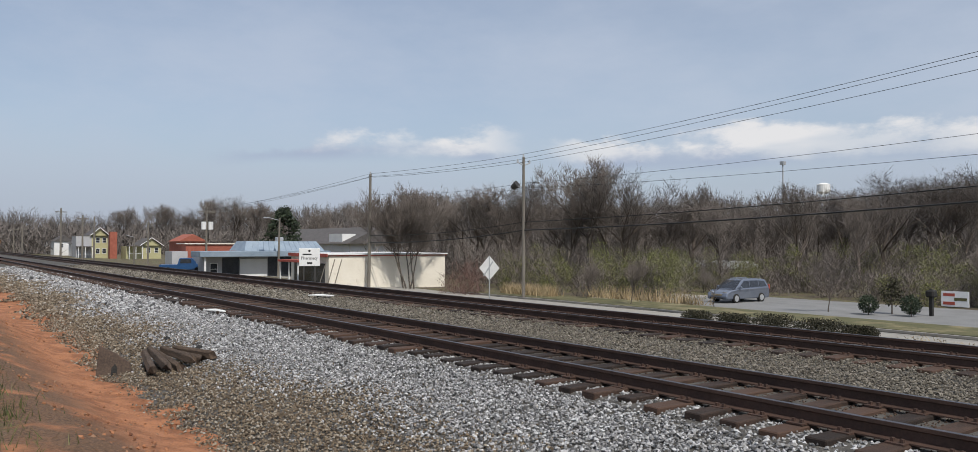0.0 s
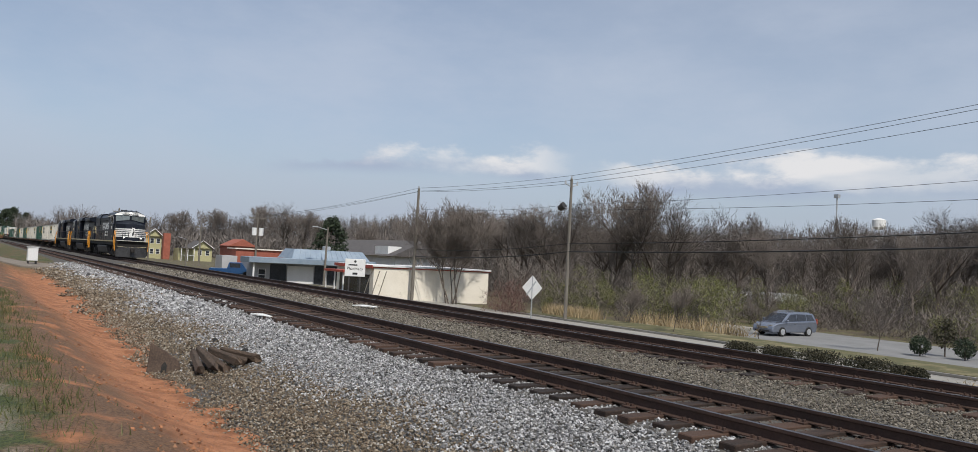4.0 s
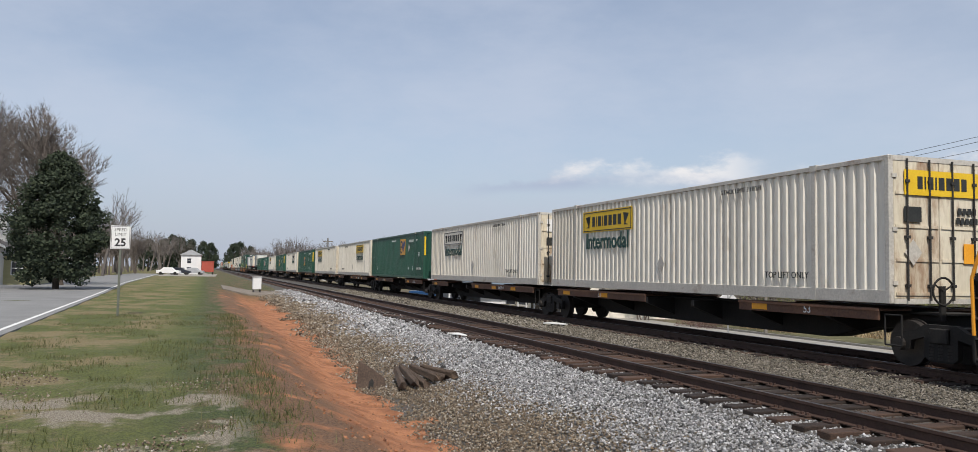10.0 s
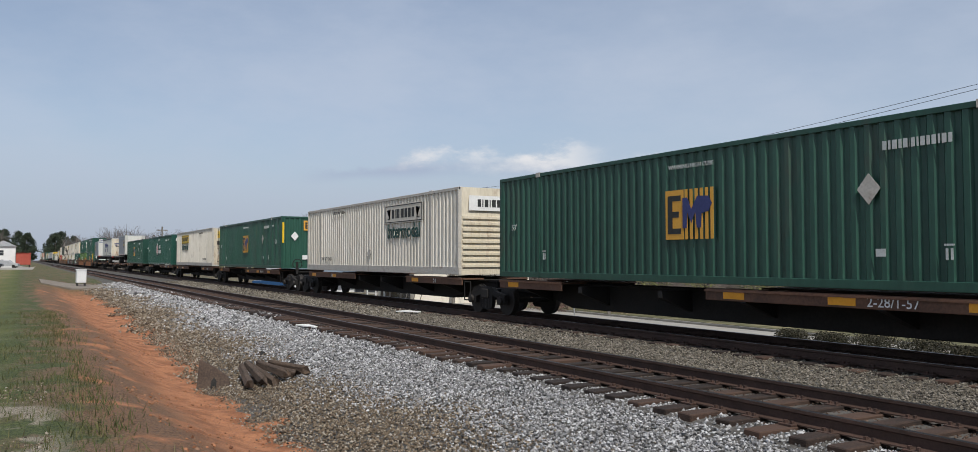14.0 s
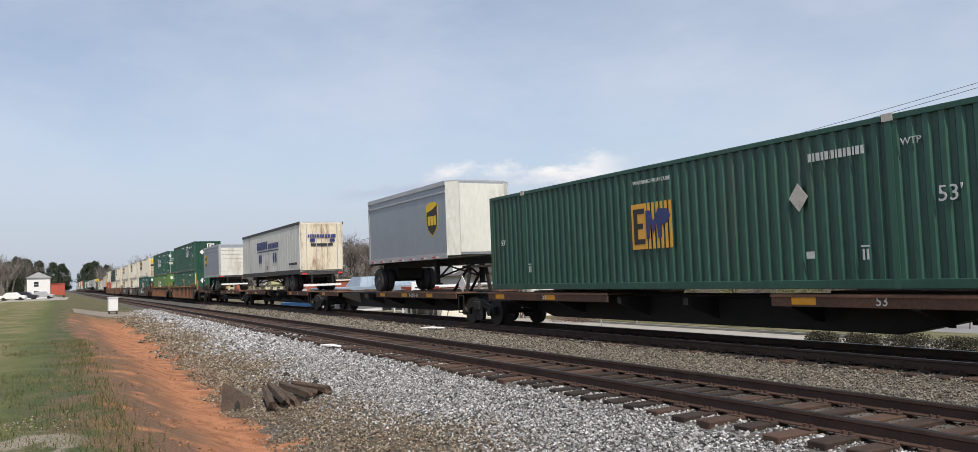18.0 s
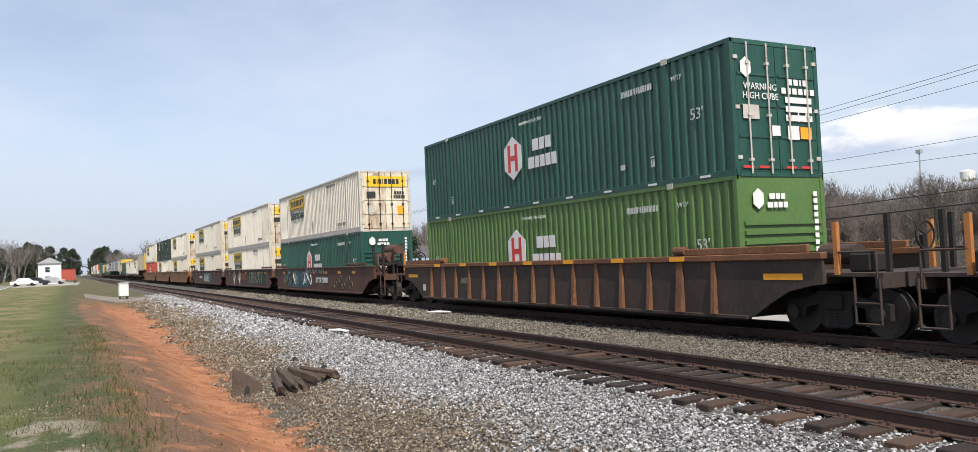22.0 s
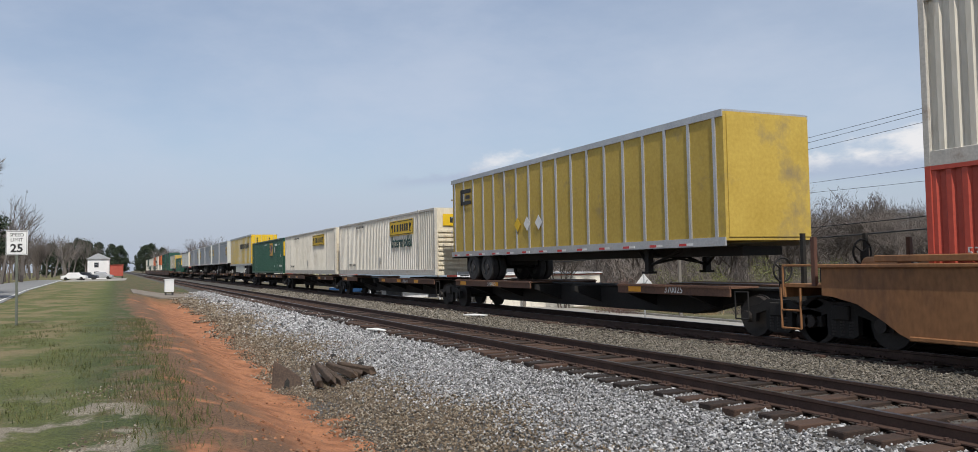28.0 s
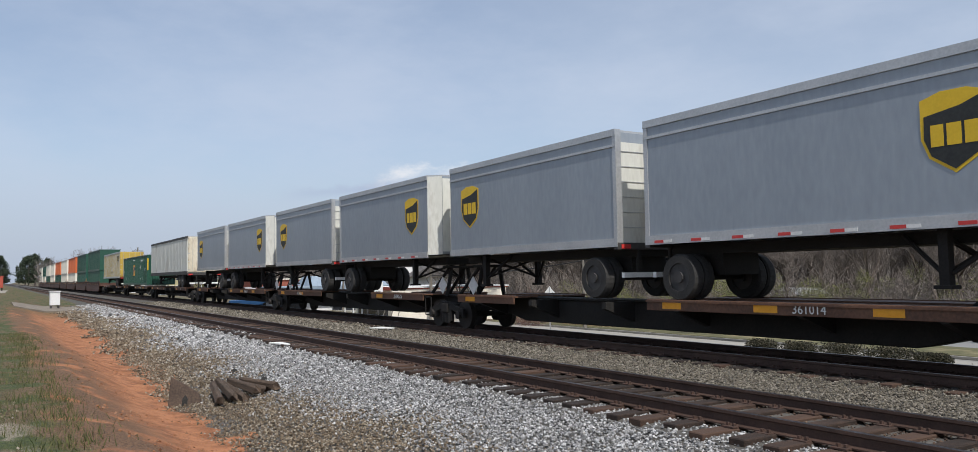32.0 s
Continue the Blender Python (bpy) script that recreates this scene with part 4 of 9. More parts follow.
# ---- signs ----
def sign_diamond():
    x, y = -46.0, 33.4
    z = ground_z(x, y)
    t = thing("road_sign", "back of a white diamond warning sign on a steel post", "road sign", at=pose(x, y, z - 0.2, 0, 0, 38))
    part("sign_post", Build().box(-0.04, 0.04, -0.03, 0.03, 0, 3.2), M_GALV, t)
    p = part("sign_plate", Build().extrude_y([(0, 1.75), (0.74, 2.62), (0, 3.5), (-0.74, 2.62)], -0.05, -0.035), M_SIGNWHITE, t, "white diamond plate seen from behind")
    part("plate_rib", Build().box(-0.04, 0.04, -0.06, -0.05, 1.8, 3.45), M_GALV, p)
    part("plate_brace", Build().add([(-0.45, -0.056, 2.1), (-0.38, -0.056, 2.02), (0.3, -0.056, 3.05), (0.23, -0.056, 3.12)], [(0, 1, 2, 3)]), M_GALV, p)
    return t


sign_diamond()
t = thing("road_sign", "white speed limit sign on a thin steel post", "road sign", at=pose(-29.1, -2.8, 0.0, 0, 0, 86))
part("sign_post", Build().box(-0.035, 0.035, -0.03, 0.03, -0.2, 3.0), M_POST, t)
p = part("sign_plate", Build().box(-0.305, 0.305, -0.045, -0.032, 2.24, 3.02), M_SIGNWHITE, t, bevel=0.01)
part("sign_border", Build().box(-0.285, 0.285, -0.048, -0.045, 2.985, 2.997).box(-0.285, 0.285, -0.048, -0.045, 2.263, 2.275).box(-0.285, -0.273, -0.048, -0.045, 2.263, 2.997).box(0.273, 0.285, -0.048, -0.045, 2.263, 2.997), M_WIRE, p)
letters("lettering", "SPEED", 0.15, M_WIRE, p, pose(0, -0.046, 2.88, 90, 0, 0))
letters("lettering", "LIMIT", 0.15, M_WIRE, p, pose(0, -0.046, 2.72, 90, 0, 0))
letters("lettering", "25", 0.36, M_WIRE, p, pose(0, -0.046, 2.45, 90, 0, 0), bold=0.01)
t = thing("relay_box", "white trackside equipment cabinet on short dark legs", "equipment cabinet", at=pose(-69.6, 3.95, -0.45, 0, 0, 4))
part("cabinet", Build().box(-0.3, 0.3, -0.34, 0.34, 0.35, 1.35), M_WHITEHOUSE, t, bevel=0.02)
part("cabinet_roof", Build().box(-0.34, 0.34, -0.38, 0.38, 1.35, 1.4), M_WHITEHOUSE, t)
for x in (-0.22, 0.22):
    for y in (-0.26, 0.26):
        part("leg", Build().box(x - 0.04, x + 0.04, y - 0.04, y + 0.04, -0.1, 0.35), M_TANK, t)

# ---- rubbish in the ditch ----
def slab(name, outline, thick, material, at, label, category, group=""):
    o = part(name, Build().extrude_y(outline, -thick / 2, thick / 2), material, at=at)
    bevelled(o.data, 0.012)
    return tagged(o, label, category, group)


o = slab("scrap_iron", [(-0.28, -0.28), (-0.06, -0.36), (0.29, -0.08), (0.24, 0.06), (0.02, 0.2), (-0.28, 0.34)], 0.07, M_PIPE, pose(-15.25, 3.02, -0.44, -10, 4, 70), "dark rusty plate of scrap standing upright in the clay", "debris")
part("panel_slot", Build().extrude_y([(-0.04, -0.2), (0.05, -0.2), (0.055, -0.04), (0.01, 0.03), (-0.04, -0.04)], -0.046, -0.034), M_CHARRED, o)
rnd = random.Random(3)
for i in range(6):
    long = (1.55, 1.45, 1.3, 1.1, 0.95, 0.8)[i]
    turn = (-8, -2, 4, 12, 23, 37)[i]
    prof = [(-0.05, 0), (0.045, 0.0), (0.06, 0.07), (0.015, 0.13), (-0.045, 0.11)]
    bm = Build().extrude_x(prof, 0.0, long)
    for k in range(5, 10):
        bm.v[k] = (bm.v[k][0] + rnd.uniform(-0.14, 0.14), bm.v[k][1] * 1.3, bm.v[k][2] * 1.15)
    o = part("broken_timber", bm, M_WOODOLD, at=pose(-15.75 + 0.03 * i, 3.6 + 0.1 * i, -0.37 + 0.05 * (i % 2), rnd.uniform(-16, 16), 4.4 + 0.9 * (i % 3), turn))
    bevelled(o.data, 0.01)
    tagged(o, "split grey-brown timber, one of a fanned heap", "timber", "heap of old timbers")
o = part("broken_timber", Build().extrude_x([(-0.04, 0), (0.04, 0), (0.05, 0.05), (-0.03, 0.06)], 0.0, 1.1), M_WOODOLD, at=pose(-16.9, 4.05, -0.5, 0, 0, 26))
tagged(o, "thin grey stick of timber behind the heap", "timber", "heap of old timbers")
for x, y, s in ((-18.6, 4.72, 0.17), (-16.6, 4.83, 0.17), (-16.9, 4.1, 0.14)):
    o = part("scrap_lump", Build().add([(s, 0, 0), (0, s * 0.6, 0), (-s, 0.02, 0), (0, -s * 0.7, 0), (0.02, 0, s * 0.55), (s * 0.5, s * 0.3, s * 0.4)], [(0, 1, 5), (1, 4, 5), (5, 4, 0), (1, 2, 4), (2, 3, 4), (3, 0, 4), (0, 3, 2, 1)]), M_CHARRED, at=pose(x, y, ballast_z(y) + 0.02))
    tagged(o, "black lump of scrap lying on the ballast", "scrap", "scraps on the ballast")
for pts in ([(-12.2, 4.7, -0.43), (-11.95, 4.85, -0.42), (-11.8, 5.1, -0.42)], [(-14.9, 2.3, -0.66), (-14.6, 2.55, -0.62), (-14.3, 2.9, -0.58)]):
    o = part("bark_strip", Build().tube(pts, 0.011, 5), M_WOODOLD)
    tagged(o, "thin dark stick lying on the ground", "debris", "loose sticks")
for x, y, a in ((-22.6, 7.0, 12), (-26.7, 12.0, 30)):
    o = part("scrap_board", Build().add([(-0.5, -0.07, 0), (0.5, -0.04, 0), (0.52, 0.05, 0.01), (-0.1, 0.1, 0.03), (-0.5, 0.07, 0), (-0.5, -0.07, 0.03), (0.5, -0.04, 0.03), (0.52, 0.05, 0.04), (-0.1, 0.1, 0.06), (-0.5, 0.07, 0.03)], [(4, 3, 2, 1, 0), (5, 6, 7, 8, 9), (0, 1, 6, 5), (1, 2, 7, 6), (2, 3, 8, 7), (3, 4, 9, 8), (4, 0, 5, 9)]), M_LINE, at=pose(x, y, ballast_z(y) + 0.06, 0, 0, a))
    tagged(o, "white broken board lying by the sleepers", "board", "scrap boards")


# ---- the parked van ----
def van(x, y, turn):
    t = thing("minivan", "silver-blue minivan parked on the lot", "car", at=pose(x, y, ground_z(x, y) + 0.05, 0, 0, turn))
    # nose towards +x; 5.15 long, 2.0 wide
    lower = [(-2.55, 0.42), (-2.58, 0.95), (-2.5, 1.12), (1.1, 1.06), (2.05, 0.95), (2.48, 0.78), (2.58, 0.45), (2.5, 0.28), (-2.45, 0.28)]
    b = part("body", Build().extrude_y(lower, -0.98, 0.98), M_VAN, t, bevel=0.07)
    me = b.data
    for v in me.vertices:
        v.co.y *= 1 - 0.10 * max(0, abs(v.co.x) - 1.9)
    roof = Build()
    prof = [(-2.5, 1.08, 0.93), (-2.22, 1.66, 0.78), (-1.8, 1.74, 0.74), (0.0, 1.76, 0.74), (0.55, 1.70, 0.75), (1.55, 1.03, 0.92)]
    n = len(prof)
    roof.v = [(x_, -w, z) for x_, z, w in prof] + [(x_, w, z) for x_, z, w in prof]
    roof.f = [(i, i + 1, n + i + 1, n + i) for i in range(n - 1)] + [tuple(range(n)), tuple(range(2 * n - 1, n - 1, -1))]
    part("cabin", roof, M_VAN, t, bevel=0.04)
    for s in (-1, 1):
        def wpt(x_, z):
            w = 0.93 - (z - 1.08) * (0.93 - 0.76) / 0.62
            return (x_, s * (w + 0.012), z)
        for pts in ([(-2.25, 1.16), (-2.02, 1.58), (-1.35, 1.62), (-1.35, 1.14)], [(-1.27, 1.14), (-1.27, 1.62), (-0.25, 1.64), (-0.25, 1.12)], [(-0.17, 1.12), (-0.17, 1.64), (0.42, 1.60), (1.12, 1.10)]):
            vv = [wpt(*p) for p in pts]
            part("side_window", Build().add(vv + [(a, c - s * 0.03, d) for a, c, d in vv], [(0, 1, 2, 3), (4, 7, 6, 5), (0, 4, 5, 1), (1, 5, 6, 2), (2, 6, 7, 3), (3, 7, 4, 0)]), M_DARKGLASS, t)
        for wx in (-1.5, 1.5):
            w = part("wheel", Build().rod((wx, s * 0.78, 0.34), (wx, s * 1.0, 0.34), 0.34, n=24), M_CHARRED, t)
            part("rim", Build().rod((wx, s * 0.99, 0.34), (wx, s * 1.012, 0.34), 0.23, n=20), M_GALV, w)
        part("headlight", Build().box(2.12, 2.46, s * 0.62 - 0.2, s * 0.62 + 0.2, 0.72, 0.86), M_CHROME, t, bevel=0.04)
        part("mirror", Build().box(1.0, 1.2, s * 1.06 - 0.1, s * 1.06 + 0.1, 1.08, 1.24), M_VAN, t, bevel=0.04)
        part("door_handle", Build().box(0.0, 0.2, s * 0.99 - 0.012, s * 0.99 + 0.012, 0.92, 0.96), M_CHROME, t)
        part("roof_rail", Build().rod((-1.9, s * 0.66, 1.79), (0.2, s * 0.66, 1.8), 0.02, n=6), M_CHROME, t)
        part("tail_light", Build().box(-2.62, -2.5, s * 0.84 - 0.07, s * 0.84 + 0.07, 0.9, 1.3), M_REDTRIM, t, bevel=0.02)
    part("windscreen", Build().add([(0.62, -0.70, 1.66), (0.62, 0.70, 1.66), (1.5, 0.86, 1.08), (1.5, -0.86, 1.08), (0.6, -0.70, 1.62), (0.6, 0.70, 1.62), (1.48, 0.86, 1.04), (1.48, -0.86, 1.04)], [(0, 1, 2, 3), (4, 7, 6, 5), (0, 4, 5, 1), (1, 5, 6, 2), (2, 6, 7, 3), (3, 7, 4, 0)]), M_DARKGLASS, t)
    part("grille", Build().box(2.5, 2.6, -0.5, 0.5, 0.55, 0.72), M_CHROME, t, bevel=0.02)
    part("bumper_intake", Build().box(2.5, 2.61, -0.6, 0.6, 0.32, 0.44), M_DARKGLASS, t)
    return t


van(-39.0, 52.0, -91)


# ---- buildings ----
def window_unit(parent, x, y0, y1, z0, z1, face=1):
    w = part("window", Build().box(min(x, x + face * 0.04), max(x, x + face * 0.04), y0, y1, z0, z1), M_WHITEHOUSE, parent)
    part("pane", Build().box(min(x + face * 0.04, x + face * 0.05), max(x + face * 0.04, x + face * 0.05), y0 + 0.08, y1 - 0.08, z0 + 0.08, (z0 + z1) / 2 - 0.03), M_DARKGLASS, w)
    part("pane", Build().box(min(x + face * 0.04, x + face * 0.05), max(x + face * 0.04, x + face * 0.05), y0 + 0.08, y1 - 0.08, (z0 + z1) / 2 + 0.03, z1 - 0.08), M_DARKGLASS, w)


def cream_building():
    t = thing("shop_building", "low cream-painted block building with a red roof edge", "building")
    part("wall", Build().box(-77, -68.2, 31.4, 44, -3.4, 0.6), M_WALLCREAM, t)
    part("roof", Build().box(-77.2, -68.0, 31.2, 44.2, 0.6, 0.72), M_WHITEHOUSE, t)
    part("roof_edge", Build().box(-68.2, -68.15, 31.2, 44.2, 0.47, 0.56), M_REDTRIM, t)
    part("parapet_line", Build().box(-77.2, -68.0, 31.14, 31.2, 0.42, 0.72), M_REDTRIM, t)
    part("shop_front", Build().box(-76, -69, 31.3, 31.38, -2.6, -0.2), M_DARKGLASS, t)
    part("canopy", Build().box(-75.5, -70.6, 29.4, 31.1, -0.1, 0.1), M_REDTRIM, t)
    for x in (-75.2, -73, -70.9):
        part("canopy_post", Build().box(x - 0.06, x + 0.06, 29.5, 29.62, -2.9, -0.1), M_WHITEHOUSE, t)
    for y in (30.4, 31.2, 31.9):
        part("leaning_pole", Build().rod((-67.9, y - 0.2, -2.6), (-68.2, y + 0.8, 0.2), 0.04, n=6), M_POLE, t)
    return t


cream_building()
t = thing("shop_sign", "white square shop sign on two posts", "sign", at=pose(-68.6, 29.7, -2.0, 0, 0, 62))
for x in (-0.5, 0.5):
    part("sign_post", Build().box(x - 0.06, x + 0.06, -0.06, 0.06, -1.0, 2.2), M_TANK, t)
p = part("sign_box", Build().box(-0.92, 0.92, -0.14, 0.14, 1.6, 3.2), M_SIGNWHITE, t, bevel=0.03)
part("sign_bar", Build().box(-0.6, 0.2, -0.152, -0.14, 2.6, 2.72), M_WIRE, p)
letters("lettering", "Pharmacy", 0.4, M_WIRE, p, pose(0, -0.145, 2.32, 90, 0, 0), squeeze=0.95)
part("sign_bar", Build().box(-0.2, 0.25, -0.152, -0.14, 1.78, 1.96), M_WIRE, p)
part("sign_mark", Build().extrude_y([(0.11 * math.cos(i * math.pi / 6), 2.98 + 0.11 * math.sin(i * math.pi / 6)) for i in range(12)], -0.152, -0.14), M_WIRE, p)


def blue_building():
    t = thing("shop_building", "low shop with blue-grey metal roof and shaded front", "building")
    part("wall", Build().box(-98, -92.4, 27.6, 41, -3.2, 0.1), M_GREYWALL, t)
    part("roof_slab", Build().box(-94.2, -90.6, 26.4, 42, 0.1, 0.75), M_BLUEMETAL, t, bevel=0.04)
    m = part("mansard", Build().add([(-98, 32.0, 0.75), (-92.5, 32.0, 0.75), (-92.5, 42, 0.75), (-98, 42, 0.75), (-97, 32.6, 1.9), (-93.6, 32.6, 1.9), (-93.6, 41.4, 1.9), (-97, 41.4, 1.9)], [(0, 1, 5, 4), (1, 2, 6, 5), (2, 3, 7, 6), (3, 0, 4, 7), (4, 5, 6, 7)]), M_BLUEMETAL, t)
    for y in np.arange(32.9, 41.6, 0.7):
        part("roof_seam", Build().rod((-92.48, y, 0.78), (-93.55, 32.2 + (y - 31.5) * 0.88, 1.92), 0.03, n=5), M_BLUEMETAL, m)
    part("shaded_front", Build().box(-92.4, -92.3, 34.8, 40.6, -2.8, 0.0), M_DARKGLASS, t)
    part("white_panel", Build().box(-92.3, -92.2, 31.4, 34.6, -2.8, -0.15), M_WHITEHOUSE, t)
    part("shaded_bay", Build().box(-92.4, -92.3, 29.4, 31.3, -2.8, 0.0), M_DARKGLASS, t)
    window_unit(t, -92.4, 28.0, 28.9, -2.0, -0.6)
    for y in (27.0, 41.4):
        part("canopy_post", Build().box(-91.2, -91.0, y, y + 0.18, -3.2, 0.1), M_WHITEHOUSE, t)
    part("roof_vent", Build().box(-96, -95.2, 37, 37.8, 1.9, 2.4), M_GALV, t, bevel=0.05)
    return t


blue_building()


def brick_building():
    t = thing("brick_building", "flat-roofed red brick building", "building")
    part("wall", Build().box(-109.5, -106, 29.1, 37.2, -3.0, 1.5), M_BRICK, t)
    part("coping", Build().box(-109.7, -105.8, 28.9, 37.4, 1.5, 1.65), M_WALLCREAM, t)
    part("shaded_doorway", Build().box(-106.0, -105.95, 29.4, 30.2, -2.6, -0.6), M_DARKGLASS, t)
    part("low_extension", Build().box(-108.5, -105.2, 27.2, 29.1, -3.0, 0.6), M_GREYWALL, t)
    part("gable_roof", Build().add([(-131, 33.2, 1.9), (-125, 33.2, 1.9), (-125, 37.6, 1.9), (-131, 37.6, 1.9), (-131, 35.4, 3.0), (-125, 35.4, 3.0)], [(0, 1, 5, 4), (3, 4, 5, 2), (1, 2, 5), (0, 4, 3), (0, 3, 2, 1)]), M_BRICK, t)
    part("rear_wall", Build().box(-130.8, -125.2, 33.4, 37.4, -2.5, 1.88), M_BRICK, t)
    return t


brick_building()


def yellow_house(x, y0, y1, storeys, z, label):
    t = thing("house", label, "house", "houses by the street")
    h = 2.6 * storeys
    part("wall", Build().box(x - 9, x, y0, y1, z - 1.0, z + h), M_SIDING, t)
    ym = (y0 + y1) / 2
    r = part("roof", Build().add([(x - 9.4, y0 - 0.4, z + h), (x + 0.5, y0 - 0.4, z + h), (x + 0.5, y1 + 0.4, z + h), (x - 9.4, y1 + 0.4, z + h), (x - 9.4, ym, z + h + 1.9), (x + 0.5, ym, z + h + 1.9)], [(0, 1, 5, 4), (3, 4, 5, 2), (0, 4, 3), (0, 3, 2, 1)]), M_SHINGLE, t)
    part("gable", Build().add([(x + 0.02, y0, z + h), (x + 0.02, y1, z + h), (x + 0.02, ym, z + h + 1.7)], [(0, 1, 2)]), M_SIDING, t)
    part("gable_trim", Build().rod((x + 0.5, y0 - 0.4, z + h), (x + 0.5, ym, z + h + 1.9), 0.1, n=4).rod((x + 0.5, y1 + 0.4, z + h), (x + 0.5, ym, z + h + 1.9), 0.1, n=4), M_WHITEHOUSE, t)
    for s in range(storeys):
        for k in range(2):
            yy = y0 + (y1 - y0) * (0.25 + 0.4 * k)
            window_unit(t, x, yy, yy + 0.95, z + 0.8 + 2.6 * s, z + 2.1 + 2.6 * s)
    part("porch_roof", Build().box(x, x + 2.4, y0 - 3.4, y0 - 0.1, z + 2.4, z + 2.6), M_SHINGLE, t)
    part("porch_back", Build().box(x - 6, x, y0 - 3.4, y0, z - 1.0, z + 2.4 + 2.6 * (storeys - 1)), M_GREYWALL if storeys > 1 else M_SIDING, t)
    for yy in (y0 - 3.3, y0 - 1.8, y0 - 0.3):
        part("porch_post", Build().box(x + 2.2, x + 2.35, yy, yy + 0.15, z - 1, z + 2.4), M_WHITEHOUSE, t)
    part("porch_rail", Build().box(x + 2.25, x + 2.3, y0 - 3.3, y0 - 0.2, z + 0.7, z + 0.78), M_WHITEHOUSE, t)
    return t


yellow_house(-208, 46.6, 51.2, 1, -1.6, "pale yellow bungalow with a front gable and porch")
h = yellow_house(-214, 36.6, 40.2, 2, -1.8, "pale yellow two-storey house with balconies")
part("chimney", Build().box(-213.6, -211.8, 40.3, 41.9, -2.4, 4.3), M_BRICK, h, bevel=0.03)
for x, y, w, hh, m in ((-250, 38.0, 4.5, 2.0, M_WHITEHOUSE), (-262, 35.0, 5.0, 2.6, M_WHITEHOUSE), (-285, 35.0, 6.0, 2.6, M_GREYWALL), (-330, 33, 6.0, 2.6, M_WHITEHOUSE)):
    t = thing("cottage", "small pale cottage with a dark pitched roof", "house", "houses by the street")
    part("wall", Build().box(x - 7, x, y, y + w, -2.6, hh - 0.6), m, t)
    part("roof", Build().add([(x - 7.3, y - 0.3, hh - 0.6), (x + 0.3, y - 0.3, hh - 0.6), (x + 0.3, y + w + 0.3, hh - 0.6), (x - 7.3, y + w + 0.3, hh - 0.6), (x - 7.3, y + w / 2, hh + 1.2), (x + 0.3, y + w / 2, hh + 1.2)], [(0, 1, 5, 4), (3, 4, 5, 2), (1, 2, 5), (0, 4, 3), (0, 3, 2, 1)]), M_SHINGLE, t)
    window_unit(t, x, y + w * 0.3, y + w * 0.3 + 0.9, 0.2, 1.4)
t = thing("grey_shed", "pale grey metal shed half hidden behind the trees", "shed")
part("wall", Build().box(-62, -52.6, 69.5, 74, -3, -0.9), M_GREYWALL, t)
part("roof", Build().add([(-62.3, 69.2, -0.9), (-52.3, 69.2, -0.9), (-52.3, 74.3, -0.9), (-62.3, 74.3, -0.9), (-62.3, 71.8, -0.1), (-52.3, 71.8, -0.1)], [(0, 1, 5, 4), (3, 4, 5, 2), (1, 2, 5), (0, 4, 3), (0, 3, 2, 1)]), M_GALV, t)
part("door_bay", Build().box(-58, -55.5, 69.44, 69.5, -2.8, -1.2), M_WHITEHOUSE, t)
t = thing("long_house", "long grey-roofed building on the rise behind the shops", "building")
part("wall", Build().box(-150, -118, 58, 68, -1.0, 1.6), M_WHITEHOUSE, t)
part("roof", Build().add([(-151, 57, 1.6), (-117, 57, 1.6), (-117, 69, 1.6), (-151, 69, 1.6), (-151, 63, 4.4), (-117, 63, 4.4)], [(0, 1, 5, 4), (3, 4, 5, 2), (1, 2, 5), (0, 4, 3), (0, 3, 2, 1)]), M_SHINGLE, t)
part("dormer", Build().box(-125, -120, 57.6, 60, 1.6, 3.2), M_WHITEHOUSE, t)
t = thing("parked_car", "blue pickup parked by the shop", "car", at=pose(-97, 26.4, ground_z(-97, 26.4), 0, 0, 70))
part("body", Build().extrude_y([(-2.6, 0.4), (-2.6, 1.0), (-0.6, 1.02), (-0.4, 1.75), (1.0, 1.75), (1.5, 1.1), (2.5, 1.0), (2.6, 0.4)], -0.95, 0.95), surface("blue_car_paint", (0.02, 0.07, 0.18), (0.03, 0.09, 0.22), 0.3, metal=0.3, scale=1, fine=4, bump=0), t, bevel=0.06)
for x in (-1.6, 1.6):
    for s in (-1, 1):
        part("wheel", Build().rod((x, s * 0.75, 0.36), (x, s * 0.97, 0.36), 0.36, n=18), M_CHARRED, t)
part("window", Build().box(-0.3, 0.9, -0.96, 0.96, 1.15, 1.65), M_DARKGLASS, t)
t = thing("notice_board", "low white board with red and green rows beside the lot", "sign", at=Matrix.Translation((-26.3, 58.9, ground_z(-26.3, 58.9))) @ Matrix.Scale(0.82, 4))
part("board", Build().box(-1.1, 1.1, -0.05, 0.05, 0.2, 1.5), M_SIGNWHITE, t)
for i, m in enumerate((M_REDTRIM, M_LAWN, M_REDTRIM)):
    part("board_row", Build().box(-0.95 + (i % 2) * 0.9, 0.0 + (i % 2) * 0.95, -0.065, -0.05, 0.35 + i * 0.36, 0.6 + i * 0.36), m, t)
t = thing("mailbox_post", "dark post with a round top by the lot", "post", at=pose(-24.4, 51.5, ground_z(-24.4, 51.5)))
part("post", Build().box(-0.1, 0.1, -0.1, 0.1, 0, 1.7), M_CHARRED, t)
part("box", Build().box(-0.25, 0.25, -0.3, 0.3, 1.2, 1.65), M_CHARRED, t, bevel=0.08)

